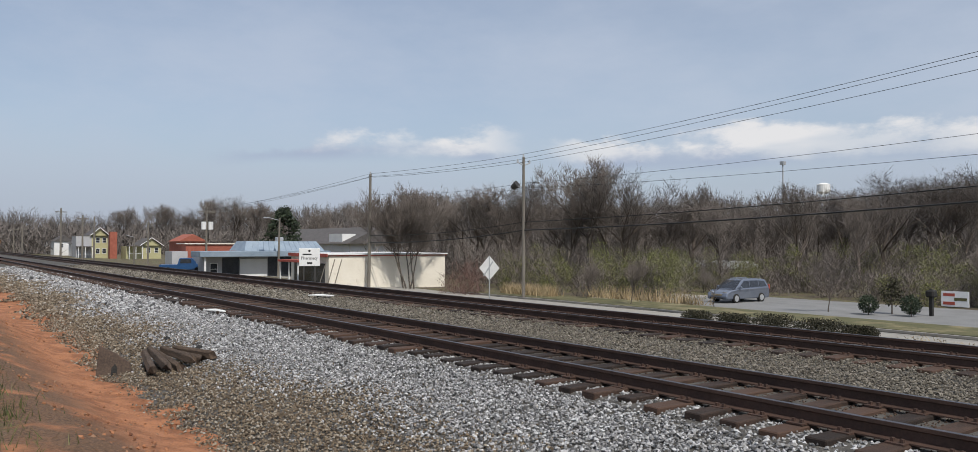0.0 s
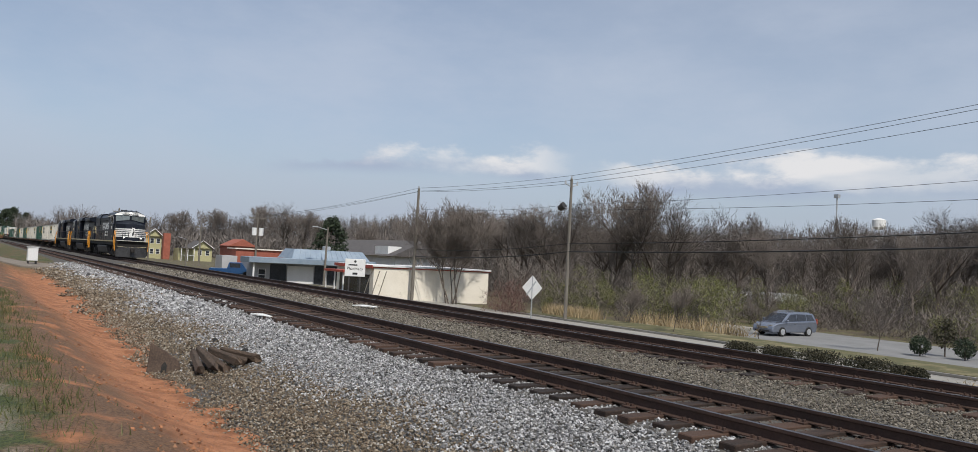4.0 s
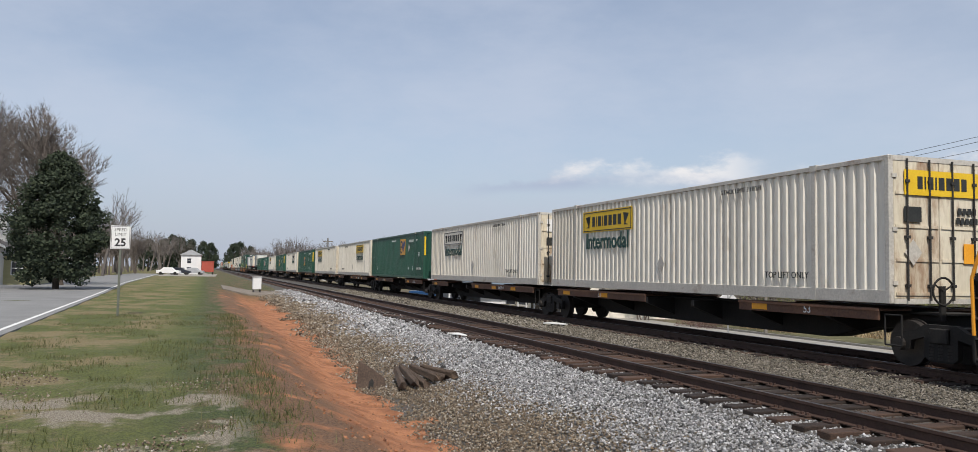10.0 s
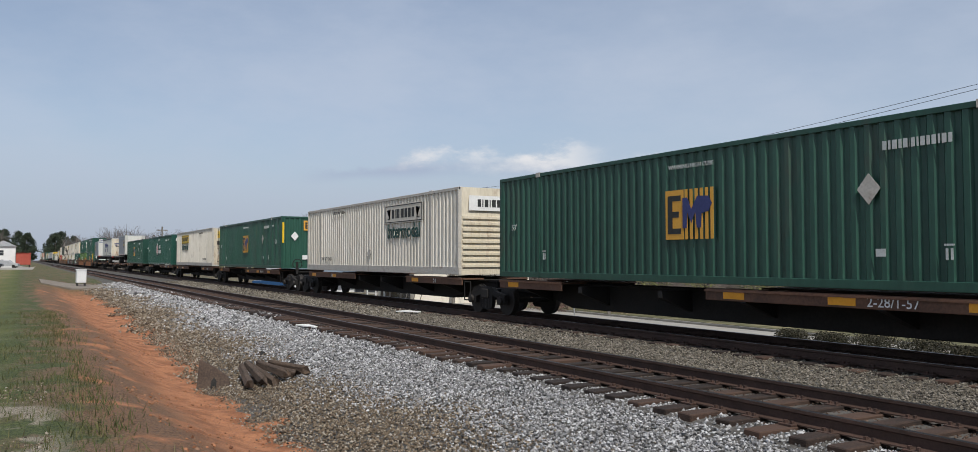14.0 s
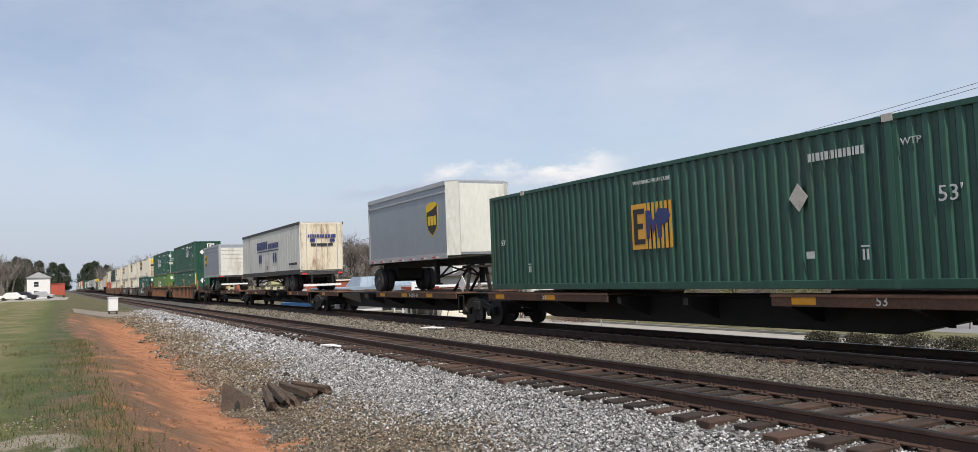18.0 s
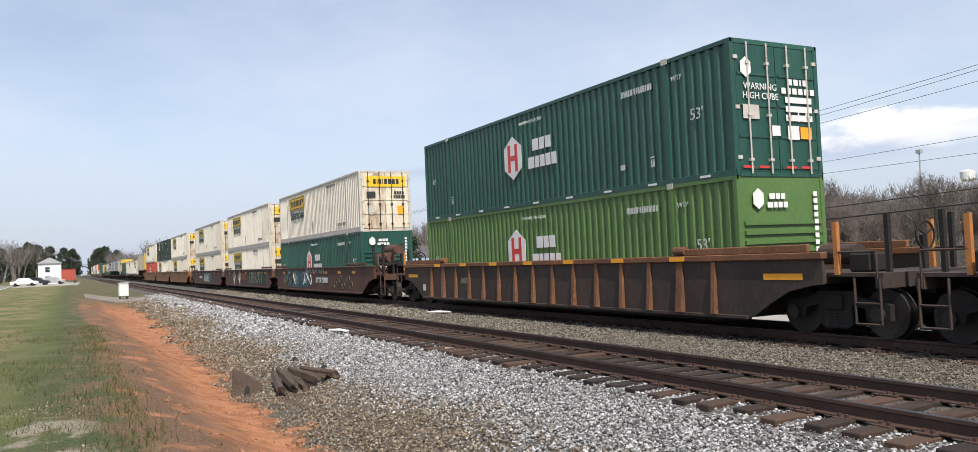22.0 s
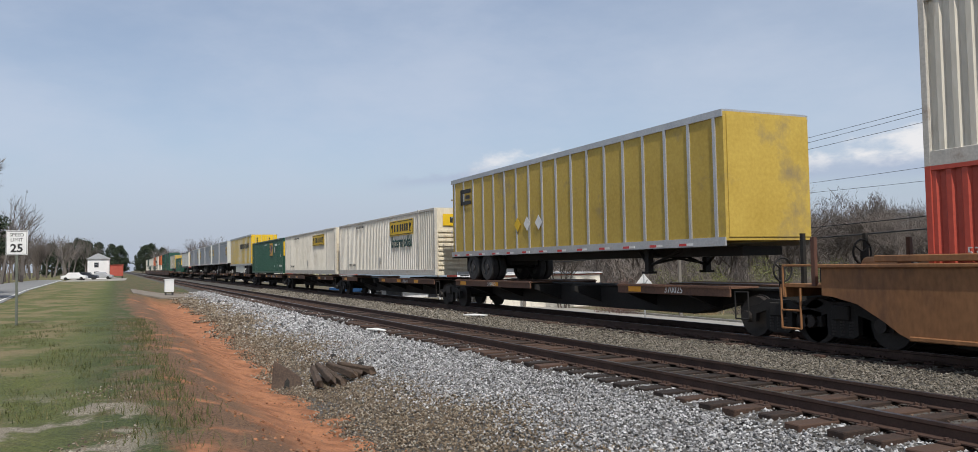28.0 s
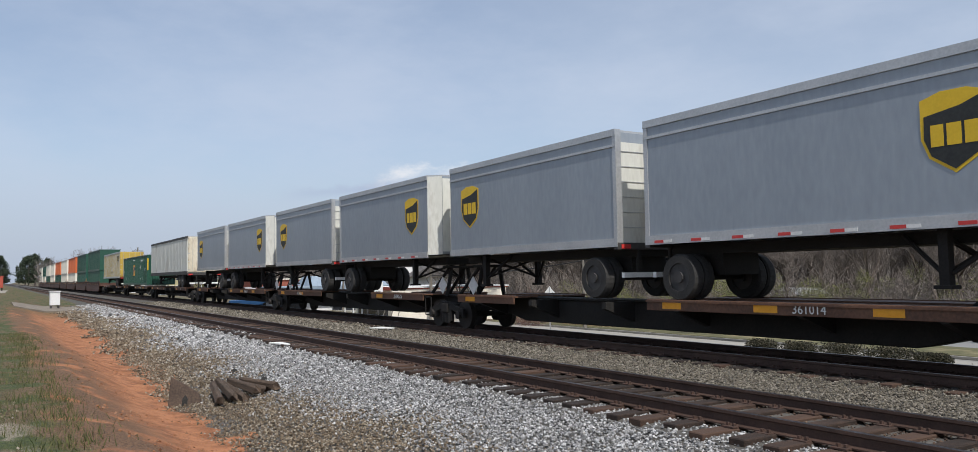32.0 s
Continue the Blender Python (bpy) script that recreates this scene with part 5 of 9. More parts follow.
# far landmarks
t = thing("water_tower", "white water tower on legs above the far trees", "water tower", at=pose(-313, 512, 0))
part("tank", Build().rod((0, 0, 37.6), (0, 0, 42.6), 4.4, n=20).rod((0, 0, 42.6), (0, 0, 43.8), 4.4, 1.3, n=20).rod((0, 0, 36.0), (0, 0, 37.6), 2.2, 4.4, n=20), M_WHITEHOUSE, t)
for k in range(6):
    a = k * math.pi / 3
    part("leg", Build().rod((4.6 * math.cos(a), 4.6 * math.sin(a), 38), (5.6 * math.cos(a), 5.6 * math.sin(a), 8), 0.35, n=6), M_WHITEHOUSE, t)
t = thing("radio_mast", "slim grey radio mast with antennas above the woods", "mast", at=pose(-167.6, 248.9, 0))
part("mast", Build().rod((0, 0, 5), (0, 0, 30), 0.34, 0.22, n=8), M_GALV, t)
part("antenna_ring", Build().box(-0.75, 0.75, -0.75, 0.75, 29.4, 30.6), M_GALV, t)

# ---- along the near road ----
def near_house():
    t = thing("house", "white house with a dark roof across the road", "house")
    part("wall", Build().box(-82, -71, -26, -15.2, -0.3, 2.9), M_WHITEHOUSE, t)
    part("roof", Build().add([(-82.6, -26.6, 2.9), (-70.4, -26.6, 2.9), (-70.4, -14.6, 2.9), (-82.6, -14.6, 2.9), (-82.6, -20.6, 6.2), (-70.4, -20.6, 6.2)], [(0, 1, 5, 4), (3, 4, 5, 2), (1, 2, 5), (0, 4, 3), (0, 3, 2, 1)]), M_SHINGLE, t)
    part("gable_trim", Build().rod((-70.35, -14.6, 2.9), (-70.35, -20.6, 6.2), 0.12, n=4), M_WHITEHOUSE, t)
    part("porch_wall", Build().box(-80, -72.5, -15.2, -13.2, -0.3, 2.3), M_SIDING, t)
    part("porch_roof", Build().box(-80.3, -72.2, -15.2, -12.9, 2.3, 2.5), M_SHINGLE, t)
    window_unit(t, -72.5, -14.7, -13.8, 0.8, 1.9)
    part("chimney", Build().box(-76, -75, -16.4, -15.6, 2.9, 5.4), M_WHITEHOUSE, t)
    return t


near_house()
t = thing("white_house", "tall narrow white house by the far crossing", "house")
part("wall", Build().box(-198, -190, -5.4, -1.2, -0.2, 4.3), M_WHITEHOUSE, t)
part("roof", Build().add([(-198.3, -5.7, 4.3), (-189.7, -5.7, 4.3), (-189.7, -0.9, 4.3), (-198.3, -0.9, 4.3), (-198.3, -3.3, 5.5), (-189.7, -3.3, 5.5)], [(0, 1, 5, 4), (3, 4, 5, 2), (1, 2, 5), (0, 4, 3), (0, 3, 2, 1)]), M_GALV, t)
window_unit(t, -190, -4.2, -3.2, 2.4, 3.6)
window_unit(t, -190, -4.2, -3.2, 0.5, 1.7)
t = thing("red_wagon", "red box wagon standing by the white house", "wagon", at=pose(-189, 0.2, 0))
part("body", Build().box(-4, 0, -1.3, 1.3, 0.6, 2.9), M_REDTRIM, t, bevel=0.03)
part("roof", Build().box(-4.1, 0.1, -1.4, 1.4, 2.9, 3.0), M_REDTRIM, t)
for x in (-3.2, -0.8):
    for s in (-1, 1):
        part("wheel", Build().rod((x, s * 1.0, 0.4), (x, s * 1.2, 0.4), 0.4, n=14), M_CHARRED, t)
for x, y, m in ((-180, -2.6, M_GALV), (-176, -5.2, M_DARKGLASS), (-170, -7.0, M_WHITEHOUSE)):
    t = thing("parked_car", "small car parked in the far yard", "car", "cars in the yard", at=pose(x, y, 0.05, 0, 0, 80))
    part("body", Build().extrude_y([(-2.2, 0.3), (-2.2, 0.85), (-1.4, 0.95), (-0.9, 1.45), (0.6, 1.45), (1.1, 0.95), (2.1, 0.8), (2.2, 0.3)], -0.85, 0.85), m, t, bevel=0.06)
    for wx in (-1.35, 1.35):
        for s in (-1, 1):
            part("wheel", Build().rod((wx, s * 0.7, 0.3), (wx, s * 0.88, 0.3), 0.3, n=14), M_CHARRED, t)
for x, y in ((-62, -11.5), (-88, -11.3)):
    t = thing("marker_post", "short white post at the road edge", "post", "white posts", at=pose(x, y - 5, 0))
    part("post", Build().rod((0, 0, 0), (0, 0, 0.95), 0.22, 0.18, n=10), M_WHITEHOUSE, t)

# ---- trees and shrubs ----
def leaf_material(name, tones):
    return stone_material(name, tones, 0.85)


M_BARK = surface("grey_brown_bark", (0.055, 0.043, 0.034), (0.13, 0.105, 0.085), 0.95, scale=3, fine=20, bump=0.3)
M_TWIG = leaf_material("bare_twigs", ((0.0935, 0.077, 0.0671), (0.132, 0.11, 0.0957), (0.187, 0.1606, 0.1408), (0.11, 0.0913, 0.0792)))
M_WOODS = leaf_material("far_bare_woods", ((0.084, 0.072, 0.066), (0.132, 0.1164, 0.1056), (0.186, 0.162, 0.1464), (0.108, 0.0924, 0.0816)))
M_BUD = leaf_material("spring_buds", ((0.09, 0.10, 0.03), (0.14, 0.15, 0.045), (0.19, 0.19, 0.06), (0.11, 0.115, 0.035)))
M_EVERGREEN = leaf_material("dark_evergreen", ((0.012, 0.02, 0.012), (0.027, 0.043, 0.022), (0.045, 0.06, 0.03), (0.02, 0.031, 0.017)))
M_HEDGE = leaf_material("clipped_shrub", ((0.016, 0.017, 0.009), (0.034, 0.033, 0.017), (0.058, 0.05, 0.028), (0.026, 0.026, 0.013)))
M_STRAW = leaf_material("dry_tall_grass", ((0.255, 0.187, 0.0935), (0.357, 0.272, 0.153), (0.425, 0.34, 0.204), (0.221, 0.1615, 0.085)))
M_BLADE = leaf_material("grass_blades", ((0.0357, 0.0476, 0.01105), (0.0646, 0.0765, 0.0187), (0.102, 0.1062, 0.0306), (0.1615, 0.1377, 0.068)))
M_REDBUD = leaf_material("reddish_twigs", ((0.10, 0.058, 0.047), (0.14, 0.078, 0.062), (0.18, 0.105, 0.085), (0.11, 0.065, 0.054)))


def prism(v, f, a, b, ra, rb):
    """Three-sided tapered limb."""
    d = b - a
    u = d.orthogonal().normalized()
    w = d.cross(u).normalized()
    n = len(v)
    for p, r in ((a, ra), (b, rb)):
        for k in range(3):
            q = p + (u * math.cos(k * 2.094) + w * math.sin(k * 2.094)) * r
            v.append((q.x, q.y, q.z))
    f.extend(((n, n + 1, n + 4, n + 3), (n + 1, n + 2, n + 5, n + 4), (n + 2, n, n + 3, n + 5)))


def bare_tree(height, seed, spread=0.5, twigs=3, trunk_share=0.22, stems=1, r0=None, top_level=5, thick=1.0):
    """Meshes of a leafless tree: trunk with limbs, and a crown of fine twigs."""
    rnd = random.Random(seed)
    tv, tf, cv, cf = [], [], [], []

    def grow(p, d, length, r, level):
        segs = 3 if level < 3 else 2
        q = p
        for s in range(segs):
            d = (d + Vector((rnd.uniform(-1, 1), rnd.uniform(-1, 1), rnd.uniform(-0.25, 0.75))) * 0.11).normalized()
            e = q + d * (length / segs)
            r2 = r * (0.86 if level else 0.84)
            if level < 3:
                prism(tv, tf, q, e, r, r2)
            elif level == 3:
                prism(cv, cf, q, e, r, r2)
            else:
                k = d.orthogonal().normalized()
                k.rotate(Matrix.Rotation(rnd.uniform(0, 6.283), 3, d))
                w1 = k * max(r * 0.8, height * 0.0008)
                n0 = len(cv)
                cv.extend([tuple(q - w1), tuple(q + w1), tuple(e)])
                cf.append((n0, n0 + 1, n0 + 2))
            if level < top_level and (level > 0 or s > 0):
                for _ in range(1 if level < 2 else (2 if level < 4 else 1)):
                    k = d.orthogonal().normalized()
                    k.rotate(Matrix.Rotation(rnd.uniform(0, 6.283), 3, d))
                    nd = (d * rnd.uniform(0.5, 0.9) + k * rnd.uniform(0.45, 0.85) * (0.42 + spread * 0.8) + Vector((0, 0, 0.34))).normalized()
                    grow(e, nd, length * rnd.uniform(0.5, 0.74), r2 * 0.58, level + 1)
            q, r = e, r2
        if level >= top_level - 1:
            for _ in range(twigs):
                nd = (d + Vector((rnd.uniform(-1, 1), rnd.uniform(-1, 1), rnd.uniform(-0.3, 0.9))) * 0.75).normalized()
                b = q + nd * rnd.uniform(0.4, 0.9) * height * 0.06
                n = len(cv)
                w = nd.orthogonal().normalized() * max(0.007, height * 0.0009) * thick
                cv.extend([tuple(q - w), tuple(q + w), tuple(b)])
                cf.append((n, n + 1, n + 2))
        elif level > 0:
            grow(q, d, length * 0.6, r * 0.9, level + 1)
        elif level == 0:
            for _ in range(3):
                k = Vector((rnd.uniform(-1, 1), rnd.uniform(-1, 1), 0.9)).normalized()
                grow(q, k, length * 0.7, r * 0.7, 1)

    r0 = r0 or height * 0.018
    for s in range(stems):
        d = Vector((rnd.uniform(-0.3, 0.3), rnd.uniform(-0.3, 0.3), 1)) if stems > 1 else Vector((rnd.uniform(-0.05, 0.05), rnd.uniform(-0.05, 0.05), 1))
        grow(Vector((rnd.uniform(-0.3, 0.3) * (stems > 1), rnd.uniform(-0.3, 0.3) * (stems > 1), -0.3)), d.normalized(), height * (trunk_share + (0.1 if stems == 1 else 0)), r0 / (1 + 0.4 * (stems - 1)), 0)
    top = max(v[2] for v in cv)
    k = height / top
    out = []
    for name, v, f, m in (("trunk", tv, tf, M_BARK), ("crown", cv, cf, M_TWIG)):
        me = bpy.data.meshes.new(name)
        me.from_pydata([(a * k, b * k, c * k) for a, b, c in v], [], f)
        me.materials.append(m)
        out.append(me)
    return out


def plant_tree(meshes, x, y, turn, scale, label, group="", name="bare_tree", z=None):
    t = thing(name, label, "tree", group, at=Matrix.Translation((x, y, ground_z(x, y) if z is None else z)) @ Matrix.Rotation(turn, 4, 'Z') @ Matrix.Diagonal((scale, scale, scale, 1)))
    for me in meshes:
        o = new(me.name.split(".")[0], me)
        o.parent = t
    return t


TREES = [bare_tree(12, 11, 0.5, 3), bare_tree(12, 12, 0.35, 3), bare_tree(12, 13, 0.6, 3), bare_tree(12, 14, 0.45, 3)]
CLUMP = bare_tree(10, 21, 0.3, 2, 0.26, stems=5)
SAPLING = bare_tree(4, 31, 0.2, 2, 0.3, r0=0.05)


def direction(px_angle, dist):
    """A place at a bearing (degrees left of +y) and a distance from the path."""
    return -math.sin(radians(px_angle)) * dist, math.cos(radians(px_angle)) * dist


rt = random.Random(5)
WOODS = "bare trees along the edge of the wood"
# singled-out trees
plant_tree(CLUMP, -66.0, 38.6, 0.4, 1.05, "many-stemmed leafless tree in front of the cream building")
x, y = direction(47.0, 84)
plant_tree(TREES[0], x, y, 0.5, 1.16, "tall spreading leafless oak above the brush", WOODS)
x, y = direction(44.5, 86)
plant_tree(TREES[2], x, y, 2.0, 1.08, "tall spreading leafless oak above the brush", WOODS)
for i in range(46):
    a = 58 - i * 0.86 - rt.uniform(0, 0.8)
    d = rt.uniform(78, 104) if a < 45 else rt.uniform(84, 120)
    x, y = direction(a, d)
    if y < 43 or (x < -50 and y < 47):
        continue
    s = rt.uniform(0.78, 1.04) * (1.15 if a < 27 else 0.92 if a < 36 else 1.0)
    plant_tree(TREES[i % 4], x, y, rt.uniform(0, 6.28), s, "leafless grey-brown tree at the edge of the wood", WOODS)
for x, y, s in ((-40.6, 41.8, 0.95), (-29.8, 49.0, 1.05), (-36.7, 46.2, 0.8), (-47.0, 43.5, 0.8)):
    plant_tree(SAPLING, x, y, x, s, "thin young leafless tree on the grass strip", "saplings on the strip", "sapling")
plant_tree(bare_tree(5, 41, 0.5, 4, 0.2, stems=3), -24.0, 62.0, 0.2, 1.0, "low leafless tree with many stems behind the lot")
# behind the houses and on the near side of the line
for a, d, s in ((73, 300, 1.7), (71.5, 290, 1.75), (76, 300, 1.5), (78.5, 300, 1.4), (69, 240, 1.2), (66.5, 210, 1.1), (70.2, 280, 1.5), (74.5, 310, 1.5)):
    x, y = direction(a, d)
    plant_tree(TREES[int(d) % 4], x, y, a, s, "leafless tree rising behind the houses", "trees behind the houses")
BIGTREE = bare_tree(12, 15, 0.4, 5)
plant_tree(BIGTREE, -72, -11.0, 0.3, 1.22, "big dense leafless tree beside the cedar", "trees across the road")
for x, y, s in ((-76, -15.0, 1.3), (-80, -20, 1.4), (-66, -22, 1.2), (-92, -17, 0.95), (-58, -17, 1.0)):
    plant_tree(TREES[int(-x) % 4], x, y, x, s, "big spreading leafless tree across the road", "trees across the road")
for i in range(16):
    x = -105 - i * 7.5
    plant_tree(TREES[i % 4], x, -17 - rt.uniform(0, 14) + i * 0.3, i, rt.uniform(0.65, 0.95), "leafless tree in the row beside the road", "trees across the road")


def leaf_cloud(centres, per, size, radius, seed, flat=0.8):
    """Many small leaf blades round the given centres."""
    rng = np.random.default_rng(seed)
    c = np.repeat(np.array(centres, float), per, 0)
    rad = np.repeat(np.array(radius, float), per)
    d = rng.normal(0, 1, (len(c), 3))
    d /= np.linalg.norm(d, axis=1)[:, None]
    p = c + d * (rad * rng.uniform(0.35, 1.0, len(c)) ** 0.6)[:, None] * np.array([1, 1, flat])
    u = rng.normal(0, 1, (len(c), 3))
    u /= np.linalg.norm(u, axis=1)[:, None]
    w = np.cross(u, rng.normal(0, 1, (len(c), 3)))
    w /= np.linalg.norm(w, axis=1)[:, None] + 1e-9
    s = (size * rng.uniform(0.5, 1.4, len(c)))[:, None]
    v = np.stack([p - u * s, p + w * s * 0.5, p + u * s, p - w * s * 0.5], 1)
    f = np.arange(len(c) * 4).reshape(-1, 4)
    return v.reshape(-1, 3), f


def leaf_mesh(name, centres, per, size, radius, seed, material, flat=0.8):
    v, f = leaf_cloud(centres, per, size, radius, seed, flat)
    me = bpy.data.meshes.new(name)
    me.from_pydata(v, [], f)
    me.materials.append(material)
    return me


def evergreen(height, width, seed, per=26, n=150, leaf=0.022):
    rnd = random.Random(seed)
    cs, rs = [], []
    for i in range(n):
        z = height * (0.08 + 0.9 * rnd.random() ** 0.9)
        k = z / height
        r = width * (0.62 + 0.55 * k if k < 0.35 else 1.0 - ((k - 0.35) / 0.65) ** 1.3 * 0.93) * (0.85 + 0.3 * rnd.random())
        a = rnd.uniform(0, 6.283)
        q = r * math.sqrt(rnd.uniform(0.25, 1))
        cs.append((q * math.cos(a), q * math.sin(a), z))
        rs.append(rnd.uniform(0.45, 0.85) * width * 0.3)
    trunk = Build().rod((0, 0, -0.3), (0, 0, height * 0.8), height * 0.025, height * 0.006, n=8).mesh("trunk", M_BARK)
    return [trunk, leaf_mesh("crown", cs, per, height * leaf, rs, seed, M_EVERGREEN)]


CEDAR = evergreen(9.2, 3.4, 3, 130, 260, 0.013)
PINE = evergreen(11, 4.2, 4, 30, 190)
plant_tree(CEDAR, -60.5, -9.6, 0, 1.0, "broad dark evergreen cedar by the road", name="cedar_tree", z=-0.1)
for x, y, s in ((-620, 2, 1.7), (-650, -3, 1.9), (-640, 20, 1.8), (-660, 25, 1.95), (-630, 31, 1.6), (-675, 19, 1.8), (-690, 3, 1.9), (-300, -14, 1.0), (-310, -9, 1.1), (-322, -12, 1.2), (-285, -18, 0.95), (-330, -6, 1.1)):
    plant_tree(PINE, x, y, x, s, "dark pine tree near the far end of the line", "far pines", "pine_tree", z=0)
plant_tree(PINE, -121, 48, 1, 0.86, "dark evergreen behind the blue roof", name="pine_tree")
for x, y, s in ((-27.1, 49.1, 0.62), (-24.9, 50.0, 0.66)):
    t = thing("shrub", "round clipped evergreen shrub by the lot", "shrub", "round shrubs", at=pose(x, y, ground_z(x, y) + 0.1))
    part("foliage", leaf_mesh("foliage", [(0, 0, s)] * 5, 260, 0.07, [s] * 5, int(-x * 10), M_EVERGREEN, 0.95), None, t)
    part("stem", Build().rod((0, 0, -0.1), (0, 0, s), 0.04, n=6), M_BARK, t)
t = thing("shrub", "loose olive-leaved young tree by the lot", "shrub", at=pose(-26.5, 50.8, ground_z(-26.5, 50.8)))
part("stem", Build().rod((0, 0, 0), (0, 0, 2.0), 0.05, 0.02, n=6), M_BARK, t)
part("foliage", leaf_mesh("foliage", [(0, 0, 1.0), (0.3, 0.1, 1.4), (-0.3, 0, 1.5), (0, 0.2, 2.0)], 170, 0.09, [0.6, 0.5, 0.5, 0.45], 8, M_HEDGE), None, t)
for x, y, w in ((-27.3, 33.0, 1.25), (-25.1, 33.0, 1.3), (-22.85, 33.0, 1.75), (-20.4, 33.0, 1.65), (-18.6, 33.0, 1.05)):
    t = thing("hedge_bush", "low rounded dull green bush beside the street", "bush", "row of low bushes", at=pose(x, y, ground_z(x, y)))
    part("foliage", leaf_mesh("foliage", [(dx * w * 0.5, 0, 0.40) for dx in (-0.8, -0.4, 0, 0.4, 0.8)], 800, 0.045, [0.38 * w] * 5, int(-x * 7), M_HEDGE, 0.75), None, t)
    part("stem", Build().rod((0, 0, -0.1), (0, 0, 0.4), 0.05, n=6), M_BARK, t)


def brush(name, places, material, label, per, size, seed, tall=1.0):
    cs, rs = [], []
    rnd = random.Random(seed)
    for x, y, h, r in places:
        g = ground_z(x, y)
        for _ in range(6):
            cs.append((x + rnd.uniform(-r, r), y + rnd.uniform(-r, r), g + rnd.uniform(0.1, 0.9) * h))
            rs.append(r * 0.55)
    me = leaf_mesh(name, cs, per, size, rs, seed, material, tall)
    tagged(new(name, me), label, "brush", kind="stuff")


rb = random.Random(9)
olive, brown, red = [], [], []
for i in range(150):
    a = rb.uniform(14, 56)
    d = rb.uniform(74, 92) if a < 42 else rb.uniform(68, 90)
    x, y = direction(a, d)
    if y < 43 or (x > -46 and y < 61) or (x < -58 and y < 46):
        continue
    (olive if rb.random() < 0.42 else brown).append((x, y, rb.uniform(2.0, 5.0), rb.uniform(1.2, 2.2)))
for i in range(14):
    x, y = direction(rb.uniform(40.5, 45.5), rb.uniform(66, 76))
    olive.append((x, y, rb.uniform(2.5, 4.6), 1.8))
for i in range(8):
    x, y = direction(rb.uniform(55.0, 57.5), rb.uniform(68, 72))
    red.append((x, y, rb.uniform(2.0, 3.6), 1.1))
def thicket(name, places, material, label, per, seed, thin=0.014, lean=0.55):
    """Tangled upright twigs: long thin blades, many to each bush."""
    rng = np.random.default_rng(seed)
    c = np.repeat(np.array([(x, y, ground_z(x, y), h, r) for x, y, h, r in places]), per, 0)
    n = len(c)
    a, q = rng.uniform(0, 6.283, n), np.sqrt(rng.random(n))
    p = c[:, :3].copy()
    p[:, 0] += np.cos(a) * q * c[:, 4]
    p[:, 1] += np.sin(a) * q * c[:, 4]
    p[:, 2] += c[:, 3] * rng.random(n) ** 1.3 * 0.75
    size = c[:, 3] * rng.uniform(0.10, 0.34, n)
    d = np.stack([rng.normal(0, lean, n), rng.normal(0, lean, n), rng.uniform(0.3, 1.0, n)], -1)
    d /= np.linalg.norm(d, axis=1)[:, None]
    w = np.cross(d, rng.normal(0, 1, (n, 3)))
    w *= (thin * rng.uniform(0.6, 1.5, n) / np.linalg.norm(w, axis=1))[:, None]
    v = np.stack([p - w, p + w, p + d * size[:, None]], 1).reshape(-1, 3)
    me = bpy.data.meshes.new(name)
    me.from_pydata(v, [], np.arange(n * 3).reshape(-1, 3))
    me.materials.append(material)
    tagged(new(name, me), label, "brush", kind="stuff")


for i in range(170):
    a = rb.uniform(12, 60)
    x, y = direction(a, rb.uniform(86, 118))
    if y > 43 and not (x > -46 and y < 62):
        brown.append((x, y, rb.uniform(3.0, 7.0), rb.uniform(1.6, 2.8)))
for i in range(70):
    x = rb.uniform(-46, 24)
    brown.append((x, rb.uniform(60.5, 67), rb.uniform(1.4, 3.6), rb.uniform(1.0, 1.9)))
    if i % 3 == 0:
        olive.append((x, rb.uniform(60.5, 66), rb.uniform(1.6, 3.2), 1.4))
deep = []
for i in range(230):
    x, y = direction(rb.uniform(10, 61), rb.uniform(104, 190))
    deep.append((x, y, rb.uniform(6.0, 9.5), rb.uniform(3.0, 5.5)))
thicket("deep_woods", deep, M_WOODS, "dense bare undergrowth deep in the wood", 300, 21, 0.05, 0.4)
ridge = []
for i in range(330):
    x, y = direction(rb.uniform(60, 87), rb.uniform(270, 400))
    if y > 14:
        ridge.append((x, y, rb.uniform(8.0, 12.0), rb.uniform(5.0, 9.0)))
thicket("ridge_woods", ridge, M_WOODS, "dense bare woods on the rise behind the houses", 200, 22, 0.14, 0.4)
thicket("brown_brush", brown, M_TWIG, "tangled bare brown brush under the trees", 330, 2, 0.022)
thicket("olive_brush", olive, M_TWIG, "bare stems of the greening brush under the trees", 160, 5, 0.02)
brush("olive_brush", olive, M_BUD, "fine olive spring leaves on the brush", 230, 0.06, 1)
scrub = [(rb.uniform(-16, 2), rb.uniform(26, 32.5), rb.uniform(0.4, 0.9), 0.7) for _ in range(40)]
thicket("dry_scrub", scrub, M_STRAW, "low dry scrub on the bank beside the street", 120, 8, 0.012)
thicket("red_brush", red, M_REDBUD, "reddish budding twigs beside the cream wall", 220, 3, 0.014)


FAR_KINDS = [bare_tree(10, 51 + k, 0.5, 2, 0.2, top_level=3, thick=1.7) for k in range(4)]


